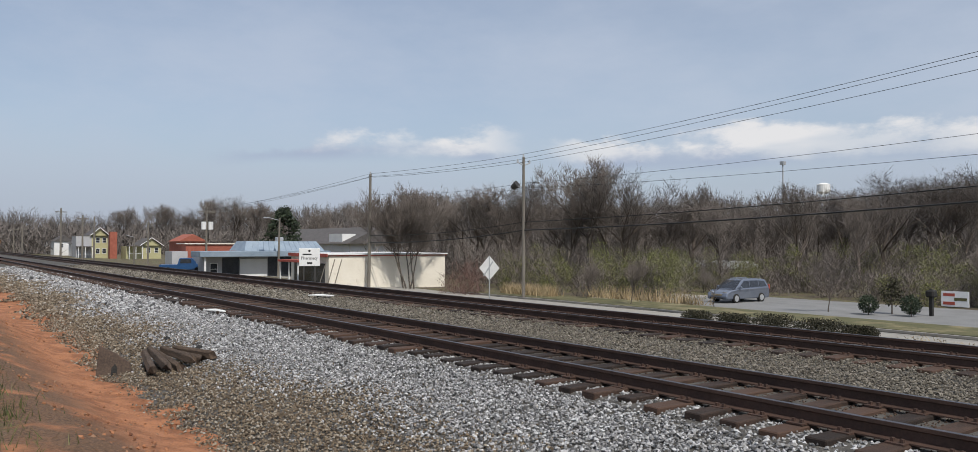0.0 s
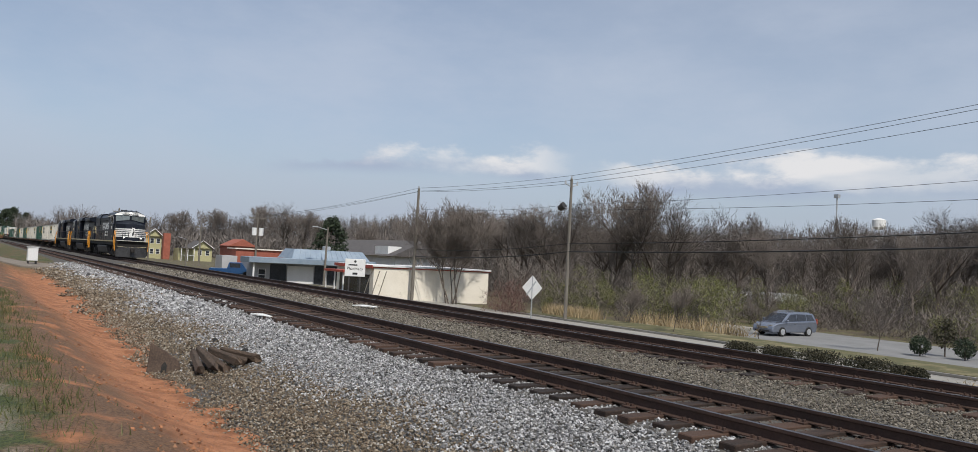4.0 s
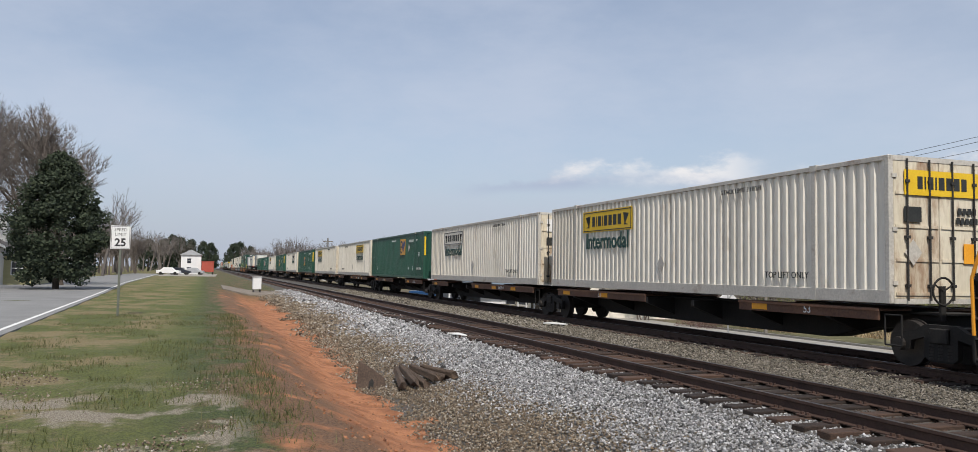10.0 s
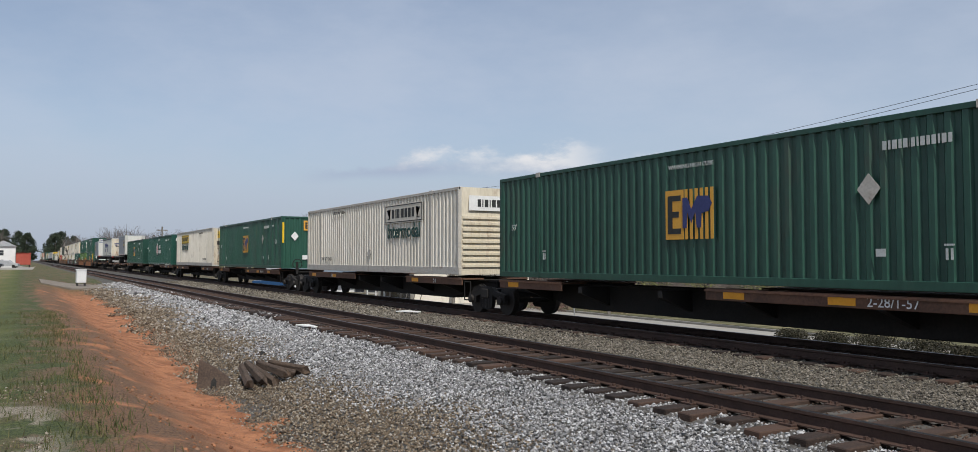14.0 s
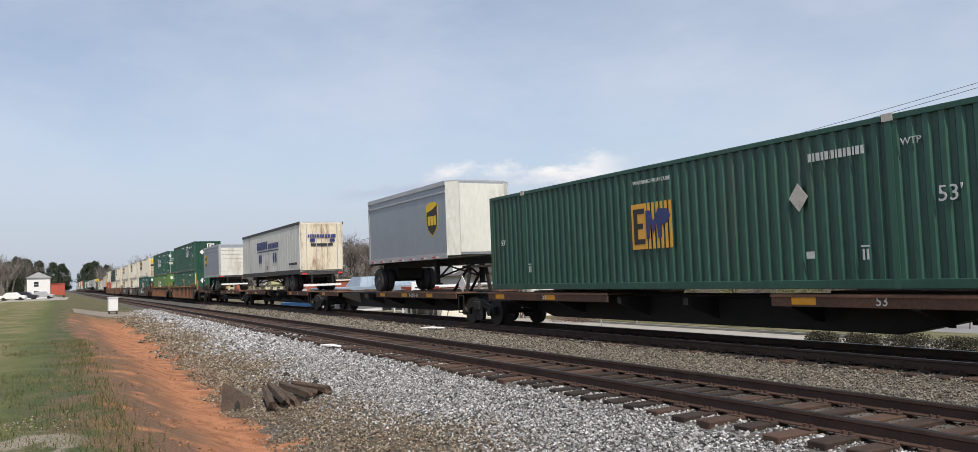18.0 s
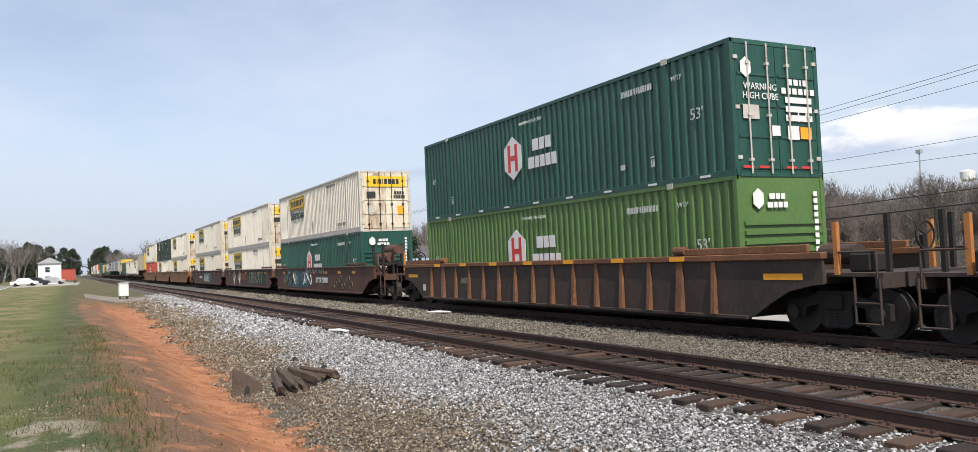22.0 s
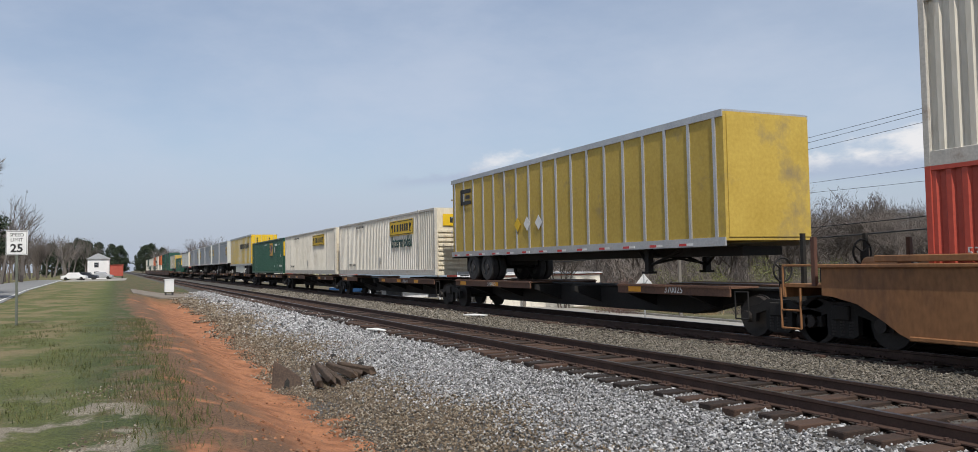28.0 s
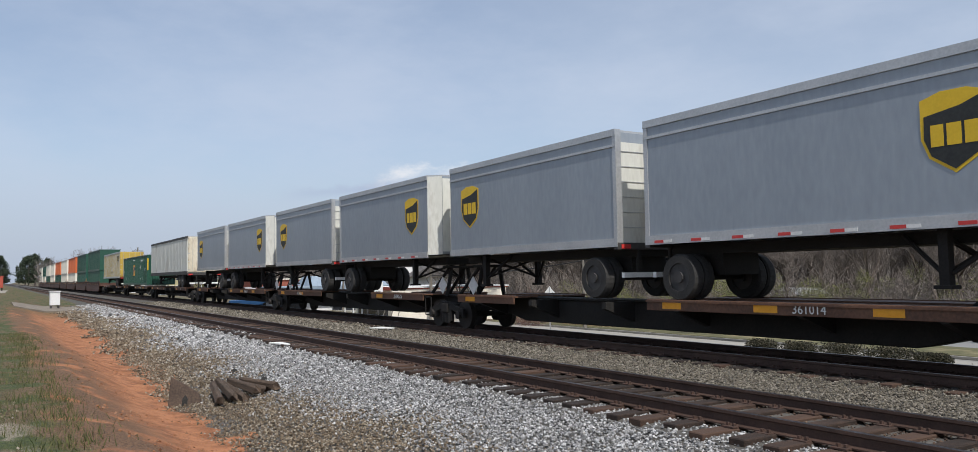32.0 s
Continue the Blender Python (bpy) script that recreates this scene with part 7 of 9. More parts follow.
def far_container(label, paint, sill):
    """A box that stays far down the line: walls, roof, rails and doors only."""
    t = thing("container", label, "shipping container", "containers on the train")
    hx, hy, h = CL / 2, CW / 2, CH
    for s in (-1, 1):
        part("side_panel", ribbed(-hx + 0.1, hx - 0.1, 0.2, h - 0.09, s * (hy - 0.015), s, 0.56), paint, t)
        part("bottom_rail", Build().box(-hx, hx, s * hy - 0.02, s * hy + 0.02, 0.0, 0.2), sill, t)
        part("top_rail", Build().box(-hx, hx, s * hy - 0.03, s * hy + 0.03, h - 0.1, h), sill, t)
    part("roof", Build().box(-hx, hx, -hy + 0.04, hy - 0.04, h - 0.06, h - 0.02), paint, t)
    part("nose_wall", Build().box(hx - 0.08, hx, -hy, hy, 0.0, h - 0.1), paint, t)
    part("door", Build().box(-hx, -hx + 0.08, -hy, hy, 0.0, h - 0.1), paint, t)
    return t


def place_box(kind, front, z, doors_ahead=False):
    if front < -895:
        if ("far", kind) in BOX_MADE:
            o = copy_thing(BOX_MADE["far", kind], pose(0, 0, 0))
        else:
            k = BOX_KINDS[kind]
            o = BOX_MADE["far", kind] = far_container(k[0], k[1], k[4] if len(k) > 4 else k[1])
        return carry(o, front - CL / 2, z, 180 if doors_ahead else 0)
    key = (kind, doors_ahead)
    if key in BOX_MADE:
        o = copy_thing(BOX_MADE[key], pose(0, 0, 0))
    else:
        o = BOX_MADE[key] = container(*BOX_KINDS[kind], near=1 if doors_ahead else -1)
    return carry(o, front - CL / 2, z, 180 if doors_ahead else 0)


# ---- running gear ----
def ring(x, y, z, r, tube=0.022, n=18):
    """A hand wheel across the car: rim and three spokes."""
    b = Build().tube([(x, y + r * math.cos(2 * math.pi * i / n), z + r * math.sin(2 * math.pi * i / n)) for i in range(n + 1)], tube, 5)
    for k in range(3):
        a = 2 * math.pi * k / 3 + 0.5
        b.rod((x, y, z), (x, y + r * math.cos(a), z + r * math.sin(a)), tube * 0.8, n=5)
    return b


def bogie_parts(parent, x, wheel_r=0.44, base=0.9, name="bogie"):
    """A three-piece freight bogie: cast side frames, bolster, springs and four wheels."""
    outline = [(-base - 0.22, 0.34), (-base - 0.22, 0.62), (-base * 0.62, 0.72), (-0.34, 0.84), (0.34, 0.84), (base * 0.62, 0.72), (base + 0.22, 0.62), (base + 0.22, 0.34), (base - 0.2, 0.34), (base - 0.25, 0.52), (0.36, 0.60), (0.36, 0.24), (0.24, 0.16), (-0.24, 0.16), (-0.36, 0.24), (-0.36, 0.60), (-base + 0.25, 0.52), (-base + 0.2, 0.34)]
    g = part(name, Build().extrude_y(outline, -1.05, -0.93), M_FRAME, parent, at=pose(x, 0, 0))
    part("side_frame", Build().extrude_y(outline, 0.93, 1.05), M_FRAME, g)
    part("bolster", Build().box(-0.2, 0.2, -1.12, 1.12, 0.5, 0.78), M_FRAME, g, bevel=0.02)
    for s in (-1, 1):
        sp = Build()
        for dx in (-0.2, 0, 0.2):
            for k in range(5):
                sp.rod((dx, s * 1.0, 0.2 + k * 0.06), (dx, s * 1.0, 0.24 + k * 0.06), 0.075, n=8)
        part("spring_group", sp, M_WHEEL, g)
        for dx in (-base, base):
            if s < 0:
                part("bearing_cap", Build().rod((dx, s * 0.95, 0.44), (dx, s * 1.13, 0.44), 0.13, n=12), M_WHEEL, g)
            w = Build().rod((dx, s * 0.70, 0.44), (dx, s * 0.84, 0.44), wheel_r, n=28).rod((dx, s * 0.66, 0.44), (dx, s * 0.70, 0.44), wheel_r + 0.03, n=28)
            part("wheel", w, M_WHEEL, g)
    for dx in (-base, base):
        part("axle", Build().rod((dx, -0.7, 0.44), (dx, 0.7, 0.44), 0.08, n=10), M_FRAME, g)
    return g


def spine_unit(length, label, hitches=(), plates=((0.2, 6.6), (-6.6, -0.2)), number="", rear_bogie=False, coupler=False, tone=None):
    """One platform of a skeleton car, its middle at the origin; it rides on the bogie at its front."""
    tone = tone or M_SPINE
    t = thing("spine_car", label, "railcar", "skeleton cars of the train")
    h = length / 2
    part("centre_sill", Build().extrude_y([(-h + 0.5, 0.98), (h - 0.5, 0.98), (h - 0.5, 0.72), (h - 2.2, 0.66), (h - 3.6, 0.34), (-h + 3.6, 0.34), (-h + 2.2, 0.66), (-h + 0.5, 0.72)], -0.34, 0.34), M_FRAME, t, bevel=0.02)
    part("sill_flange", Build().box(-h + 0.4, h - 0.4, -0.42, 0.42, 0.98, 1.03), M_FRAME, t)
    # arms wear the shade-darkened underframe colour instead of the car's brown
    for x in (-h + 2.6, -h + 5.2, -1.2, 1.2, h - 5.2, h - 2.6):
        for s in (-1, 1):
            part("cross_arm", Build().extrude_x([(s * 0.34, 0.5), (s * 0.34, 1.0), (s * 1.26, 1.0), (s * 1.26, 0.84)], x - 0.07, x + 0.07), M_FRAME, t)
    for x0, x1 in plates:
        for s in (-1, 1):
            p = part("side_plate", Build().box(x0, x1, s * 1.27 if s < 0 else 1.23, -1.23 if s < 0 else 1.27, 0.86, 1.10), tone, t, bevel=0.008)
            part("deck_plate", Build().box(x0, x1, -1.3 if s < 0 else 0.44, -0.44 if s < 0 else 1.3, 1.04, 1.08), tone, t)
            n = max(1, int((x1 - x0) / 2.4))
            for k in range(n if s < 0 else 0):
                xa = x0 + 0.5 + k * (x1 - x0 - 0.6) / n
                part("reflector", Build().box(xa, xa + 0.55, s * 1.276 if s < 0 else 1.268, -1.268 if s < 0 else 1.276, 0.9, 1.05), M_AMBER, p)
            if number and s < 0 and x1 - x0 > 4:
                letters("car_number", number, 0.24, M_WHITEP, p, pose((x0 + x1) / 2 + 0.2, -1.277, 0.975, 90, 0, 0))
    for x in hitches:
        g = Build()
        g.box(x - 0.35, x + 0.35, -0.42, 0.42, 1.94, 2.02)
        for s in (-1, 1):
            g.rod((x + 0.1, s * 0.32, 1.95), (x + 0.1, s * 0.5, 1.0), 0.07, n=6).rod((x - 0.1, s * 0.3, 1.95), (x - 1.3, s * 0.36, 1.05), 0.06, n=6)
        g = part("hitch_stand", g, M_FRAME, t)
        part("placard", Build().extrude_y([(x, 1.66), (x + 0.3, 1.36), (x, 1.06), (x - 0.3, 1.36)], -0.62, -0.6), M_WHITEP, g, "white diamond placard on the hitch")
    bogie_parts(t, h)
    if rear_bogie:
        bogie_parts(t, -h)
    for s in (-1, 1):
        part("grab_iron", Build().tube([(h - 1.1, s * 1.22, 0.4), (h - 1.1, s * 1.22, 0.98), (h - 0.7, s * 1.22, 0.98), (h - 0.7, s * 1.22, 0.4), (h - 1.1, s * 1.22, 0.4)], 0.018), M_FRAME, t)
    if coupler:
        part("coupler", Build().box(h + 0.4, h + 1.6, -0.1, 0.1, 0.75, 1.0), M_FRAME, t, bevel=0.03)
        part("brake_wheel", ring(h - 0.4, -0.5, 1.45, 0.26), M_FRAME, t)
        part("brake_stand", Build().box(h - 0.46, h - 0.4, -0.56, -0.44, 0.9, 1.55), M_FRAME, t)
    return t


def well_unit(label, ribs=True, tone=None, rear_bogie=False, platform=True, number="", tags=(), stanchions=M_WELLPOST):
    """A well car for two stacked boxes, its middle at the origin; the sides reach out over the end bogies."""
    tone = tone or M_WELL
    chord = M_WELLRIB if ribs else tone
    t = thing("well_car", label, "railcar", "well cars of the train")
    L = 8.55
    front, rear = (10.2 if platform else 9.3), (10.2 if rear_bogie else 9.3)
    for s in (-1, 1):
        y = 1.42
        outline = [(-rear, 0.98), (-rear, 1.5), (front, 1.5), (front, 0.98)]
        outline += [(front - 0.25, 0.96), (front - 0.8, 0.84), (L + 0.35, 0.58), (L, 0.36), (L - 0.15, 0.30)]
        outline += [(-L + 0.15, 0.30), (-L, 0.36), (-L - 0.35, 0.58), (-rear + 0.8, 0.84), (-rear + 0.25, 0.96)]
        p = part("side_sill", Build().extrude_y(outline, s * y - 0.03, s * y + 0.03), tone, t)
        part("top_chord", Build().box(-rear - 0.04, front + 0.04, s * y - 0.09, s * y + 0.09, 1.44 if ribs else 1.5, 1.57), chord, p, bevel=0.015)
        part("bottom_chord", Build().box(-L + 0.2, L - 0.2, s * y - 0.07, s * y + 0.07, 0.26, 0.34), tone, p, bevel=0.015)
        for x0, x1 in ((-9.9, -6.5), (6.5, 9.9)) if ribs else ((-9.0, -6.1), (6.1, 9.0)):
            x0, x1 = max(x0, -rear + 0.2), min(x1, front - 0.2)
            part("raised_end", Build().box(x0, x1, s * y - 0.05, s * y + 0.05, 1.57 if ribs else 1.6, 1.72), chord, p, bevel=0.015)
        if ribs:
            for i in range(15):
                x = -7.45 + i * 1.064
                w = 0.1 if i in (1, 13) else 0.055
                part("side_rib", Build().extrude_x([(s * 1.44, 0.34), (s * 1.57, 0.34), (s * 1.48, 1.44), (s * 1.44, 1.44)], x - w, x + w), chord, p)
            for x in (-6.4, 6.4):
                part("lock_roller", Build().rod((x - 0.18, s * 1.42, 1.68), (x + 0.18, s * 1.42, 1.68), 0.1, n=10), M_WELLRIB, p)
            for i in range(7 if s < 0 else 0):
                x = -7.1 + i * 2.2
                part("reflector", Build().box(x, x + 0.5, -1.52, -1.512, 1.455, 1.555), M_AMBER, p)
            if s < 0:
                for x in (-9.8, 8.8):
                    part("reflector", Build().box(x, x + 0.95, -1.458, -1.452, 1.06, 1.18), M_AMBER, p)
                part("white_square", Build().box(-8.35, -8.1, -1.458, -1.452, 0.56, 0.8), M_LIGHTGREY, p)
                for k in range(5):
                    part("number_bar", Build().box(-4.95 + 0.15 * k, -4.84 + 0.15 * k, -1.458, -1.452, 0.86, 1.06), M_TAGPALE, p)
        else:
            for i in range(7 if s < 0 else 0):
                x = -L + 1.5 + i * 2.35
                part("reflector", Build().box(x, x + 0.5, s * (y + 0.036) - 0.004, s * (y + 0.036) + 0.004, 1.22, 1.34), M_AMBER, p)
    part("well_floor", Build().box(-L + 1, L - 1, -1.36, 1.36, 0.20, 0.28), M_FRAME, t)
    for s, e in ((1, front), (-1, rear)):
        part("end_bulkhead", Build().box(s * (L - 0.35) - 0.05, s * (L - 0.35) + 0.05, -1.38, 1.38, 0.3, 1.45), tone, t)
        part("end_platform", Build().box(min(s * (L - 0.3), s * e), max(s * (L - 0.3), s * e), -1.38, 1.38, 0.98, 1.15), tone, t, bevel=0.02)
        part("draft_sill", Build().box(min(s * e, s * (e + 1.0)), max(s * e, s * (e + 1.0)), -0.4, 0.4, 0.78, 1.12), M_FRAME, t, bevel=0.02)
        if e < 10:
            continue
        part("walkway", Build().box(min(s * e, s * (e + 1.15)), max(s * e, s * (e + 1.15)), -1.35, 1.35, 1.12, 1.18), tone, t)
        part("end_beam", Build().box(s * (e + 1.08) - 0.07, s * (e + 1.08) + 0.07, -1.38, 1.38, 0.92, 1.12), tone, t)
        part("coupler", Build().box(min(s * (e + 0.9), s * (e + 1.7)), max(s * (e + 0.9), s * (e + 1.7)), -0.1, 0.1, 0.75, 1.0), M_FRAME, t, bevel=0.03)
        part("brake_wheel", ring(s * (e + 0.7), 0.5, 1.8, 0.26), M_FRAME, t)
        part("brake_stand", Build().box(s * (e + 0.66) - 0.04, s * (e + 0.66) + 0.04, 0.44, 0.56, 1.15, 1.8), M_FRAME, t)
        part("brake_cylinder", Build().rod((s * (e - 0.9), -0.3, 1.5), (s * (e - 0.1), -0.3, 1.5), 0.2, n=14), tone, t)
        part("valve_box", Build().box(s * (e + 0.35) - 0.22, s * (e + 0.35) + 0.22, -0.9, -0.4, 1.18, 1.52), M_FRAME, t, bevel=0.03)
        for q in (-1, 1):
            part("stanchion", Build().box(s * (e + 0.95) - 0.04, s * (e + 0.95) + 0.04, q * 0.9 - 0.04, q * 0.9 + 0.04, 1.15, 2.2), M_FRAME, t)
            part("corner_post", Build().box(s * (e + 0.25) - 0.045, s * (e + 0.25) + 0.045, q * 1.35 - 0.04, q * 1.35 + 0.04, 1.15, 2.1), stanchions, t)
            part("handrail", Build().tube([(s * (e + 0.25), q * 1.37, 1.55), (s * (e + 1.05), q * 1.37, 1.55), (s * (e + 1.05), q * 1.37, 0.95)], 0.022), tone, t)
            part("step_iron", Build().tube([(s * (e + 0.6), q * 1.38, 1.1), (s * (e + 0.6), q * 1.38, 0.3), (s * (e + 1.1), q * 1.38, 0.3), (s * (e + 1.1), q * 1.38, 1.1)], 0.024), tone, t)
            part("step_rung", Build().tube([(s * (e + 0.6), q * 1.38, 0.66), (s * (e + 1.1), q * 1.38, 0.66)], 0.022), tone, t)
    if number:
        letters("car_number", number, 0.34, M_WHITEP, t, pose(-0.9, -1.46, 1.0, 90, 0, 0))
    for word, x, z, size, m, wide in tags:
        letters("spray_lettering", word, size, m, t, pose(x, -1.458, z, 90, 0, 0), "sprayed letters", squeeze=wide, bold=0.02)
    bogie_parts(t, 10.1 if platform else L + 0.95)
    if rear_bogie:
        bogie_parts(t, -10.1)
    return t


# ---- road trailers on the cars ----
def tyre(parent, x, y, z, r=0.5, w=0.27, name="wheel"):
    n = 26
    prof = [(0.30, w * 0.5), (r * 0.94, w * 0.5), (r, w * 0.3), (r, -w * 0.3), (r * 0.94, -w * 0.5), (0.30, -w * 0.5)]
    b = Build()
    for i in range(n):
        a = 2 * math.pi * i / n
        b.v += [(x + rr * math.cos(a), y + yy, z + rr * math.sin(a)) for rr, yy in prof]
    k = len(prof)
    for i in range(n):
        j = (i + 1) % n
        b.f += [(i * k + m, i * k + (m + 1) % k, j * k + (m + 1) % k, j * k + m) for m in range(k)]
    t = part(name, b, M_RUBBER, parent, smooth=False)
    part("rim", Build().rod((x, y - w * 0.36, z), (x, y + w * 0.36, z), 0.302, n=20).rod((x, y - w * 0.55, z), (x, y + w * 0.55, z), 0.12, n=12), M_TANK, t)
    return t


def trailer(label, length, side, style, z0=2.2, z1=5.05, axles=2, nose=None):
    """A road trailer, nose towards +x, its middle at the origin; heights count from the rail."""
    t = thing("trailer", label, "trailer", "road trailers on the train")
    h, w = length / 2, 1.295
    nose = nose or side
    ch = 0.38 if style == "shield" else 0.06
    outline = [(-h + 0.1, -w + 0.02), (h - ch, -w + 0.02), (h - 0.02, -w + ch), (h - 0.02, w - ch), (h - ch, w - 0.02), (-h + 0.1, w - 0.02)]
    part("body", Build().extrude_z(outline, z0 + 0.12, z1 - 0.05), side, t)
    part("roof", Build().extrude_z([(x * 0.999, y * 0.985) for x, y in outline], z1 - 0.05, z1), M_ALU, t)
    part("nose_panel", Build().box(h - 0.02, h + 0.004, -w + ch + 0.01, w - ch - 0.01, z0 + 0.2, z1 - 0.12), nose, t)
    for s in (-1, 1):
        y0, y1 = (w - 0.03, w + 0.012) if s > 0 else (-w - 0.012, -w + 0.03)
        part("top_rail", Build().box(-h, h - ch, y0, y1, z1 - 0.16, z1), M_ALU if style != "white" else M_TANK, t)
        part("bottom_rail", Build().box(-h, h - ch, y0, y1, z0, z0 + (0.26 if style == "white" else 0.2)), M_TANK if style == "white" else M_ALU, t)
        if style == "shield":
            part("roof_band", Build().box(-h, h - ch, y0, y1, z1 - 0.42, z1 - 0.36), M_ALU, t)
            part("corner_facet", Build().add([(h - ch, s * (w - 0.016), z0 + 0.1), (h - 0.018, s * (w - ch), z0 + 0.1), (h - 0.018, s * (w - ch), z1 - 0.05), (h - ch, s * (w - 0.016), z1 - 0.05), (h - ch + 0.006, s * (w - 0.01), z0 + 0.1), (h - 0.01, s * (w - ch + 0.004), z0 + 0.1), (h - 0.01, s * (w - ch + 0.004), z1 - 0.05), (h - ch + 0.006, s * (w - 0.01), z1 - 0.05)], [(4, 5, 6, 7), (0, 4, 7, 3), (1, 5, 6, 2), (3, 2, 6, 7)]), M_LIGHTGREY, t)
            p = part("shield_mark", Build().extrude_z([(-0.52, 0.52), (-0.2, 0.62), (0.2, 0.62), (0.52, 0.52), (0.52, -0.1), (0.4, -0.4), (0, -0.66), (-0.4, -0.4), (-0.52, -0.1)], 0, 0.006), M_GOLD, t, "brown and yellow shield", at=on_side(h - 1.6, (z0 + z1) / 2 + 0.1, w - 0.018, s))
            part("shield_field", Build().extrude_z([(-0.46, 0.26), (0.1, 0.36), (0.47, 0.5), (0.47, -0.1), (0.36, -0.37), (0, -0.6), (-0.36, -0.37), (-0.47, -0.1)], 0.006, 0.012), M_BLACKP, p)
            part("shield_bar", bars([[0.2, 0.22, 0.2]], 0.34, 0.05), M_GOLD, p, at=pose(0, -0.06, 0.012))
        elif style == "ribs":
            n = 18
            for i in range(n):
                x = -h + 0.35 + i * (length - 0.7) / (n - 1)
                part("side_post", Build().box(x - 0.045, x + 0.045, y0, y1, z0 + 0.2, z1 - 0.16), M_ALU, t)
        elif style == "white":
            n = 26
            for i in range(n):
                x = -h + 0.4 + i * (length - 0.8) / (n - 1)
                part("panel_seam", Build().box(x - 0.01, x + 0.01, s * (w - 0.019) - 0.004, s * (w - 0.019) + 0.004, z0 + 0.26, z1 - 0.16), side, t)
        n = int(length / 1.2)
        for i in range(n):
            x = -h + 0.3 + i * (length - 0.8) / n
            if style != "white" and s < 0:
                part("red_marker", Build().box(x, x + 0.28, s * (w + 0.016) - 0.003, s * (w + 0.016) + 0.003, z0 + 0.03, z0 + 0.09), M_REDP, t)
                part("white_marker", Build().box(x + 0.28, x + 0.52, s * (w + 0.016) - 0.003, s * (w + 0.016) + 0.003, z0 + 0.03, z0 + 0.09), M_WHITEP, t)
    # tail
    if style == "shield":
        d = part("roll_door", Build().box(-h + 0.02, -h + 0.08, -w + 0.16, w - 0.16, z0 + 0.1, z1 - 0.3), M_LIGHTGREY, t)
        for k in range(6):
            z = z0 + 0.45 + k * 0.36
            part("door_slat_joint", Build().box(-h + 0.005, -h + 0.02, -w + 0.17, w - 0.17, z, z + 0.02), M_ALU, d)
        for s in (-1, 1):
            part("tail_post", Build().box(-h, -h + 0.12, w - 0.17 if s > 0 else -w, w if s > 0 else -w + 0.17, z0, z1), M_ALU, t)
    else:
        for s in (-1, 1):
            y0, y1 = (0.01, w - 0.08) if s > 0 else (-w + 0.08, -0.01)
            d = part("tail_door", Build().box(-h, -h + 0.08, y0, y1, z0 + 0.2, z1 - 0.1), M_CREAM if style == "white" else nose, t, bevel=0.01)
            for y in (y0 + 0.3, y1 - 0.32):
                part("locking_rod", Build().rod((-h - 0.035, y, z0 + 0.2), (-h - 0.035, y, z1 - 0.12), 0.02, n=6), M_ALU, d)
            ye = y1 if s > 0 else y0
            for z in (z0 + 0.4, z0 + 1.0, z0 + 1.6, z0 + 2.3):
                part("hinge", Build().box(-h - 0.02, -h + 0.02, ye - 0.1, ye + 0.02, z - 0.03, z + 0.03), M_ALU, d)
    part("tail_sill", Build().box(-h - 0.01, -h + 0.14, -w, w, z0 - 0.06, z0 + 0.1), M_TANK, t)
    for s in (-1, 1):
        part("tail_light", Build().box(-h - 0.03, -h - 0.01, s * 1.05 - 0.14, s * 1.05 + 0.14, z0 - 0.04, z0 + 0.06), M_REDP, t)
        part("bumper_post", Build().box(-h + 0.02, -h + 0.1, s * 0.6 - 0.05, s * 0.6 + 0.05, z0 - 0.62, z0 - 0.06), M_FRAME, t)
    part("bumper_bar", Build().box(-h, -h + 0.1, -1.1, 1.1, z0 - 0.72, z0 - 0.6), M_WHITEP, t, "red and white bumper bar")
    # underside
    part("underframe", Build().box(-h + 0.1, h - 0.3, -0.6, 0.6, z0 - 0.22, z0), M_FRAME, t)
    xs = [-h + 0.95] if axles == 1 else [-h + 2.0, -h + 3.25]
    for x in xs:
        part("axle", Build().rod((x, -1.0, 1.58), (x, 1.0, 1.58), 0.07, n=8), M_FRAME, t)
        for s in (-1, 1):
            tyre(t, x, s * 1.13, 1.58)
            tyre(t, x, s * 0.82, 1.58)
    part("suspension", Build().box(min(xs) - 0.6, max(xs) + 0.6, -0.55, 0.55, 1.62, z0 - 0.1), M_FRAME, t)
    lx = h - 2.0 if axles == 1 else h - 3.4
    for s in (-1, 1):
        p = part("landing_leg", Build().box(lx - 0.08, lx + 0.08, s * 0.95 - 0.08, s * 0.95 + 0.08, 1.42, z0), M_FRAME, t)
        part("foot_plate", Build().box(lx - 0.14, lx + 0.14, s * 0.95 - 0.14, s * 0.95 + 0.14, 1.36, 1.42), M_FRAME, p)
        for d in (-0.9, 0.9):
            part("leg_brace", Build().rod((lx, s * 0.95, 1.55), (lx + d, s * 0.6, z0 - 0.05), 0.04, n=6), M_FRAME, p)
        part("cross_brace", Build().rod((lx, -s * 0.95, 1.6), (lx, s * 0.95, z0 - 0.1), 0.035, n=6), M_FRAME, t)
    return t


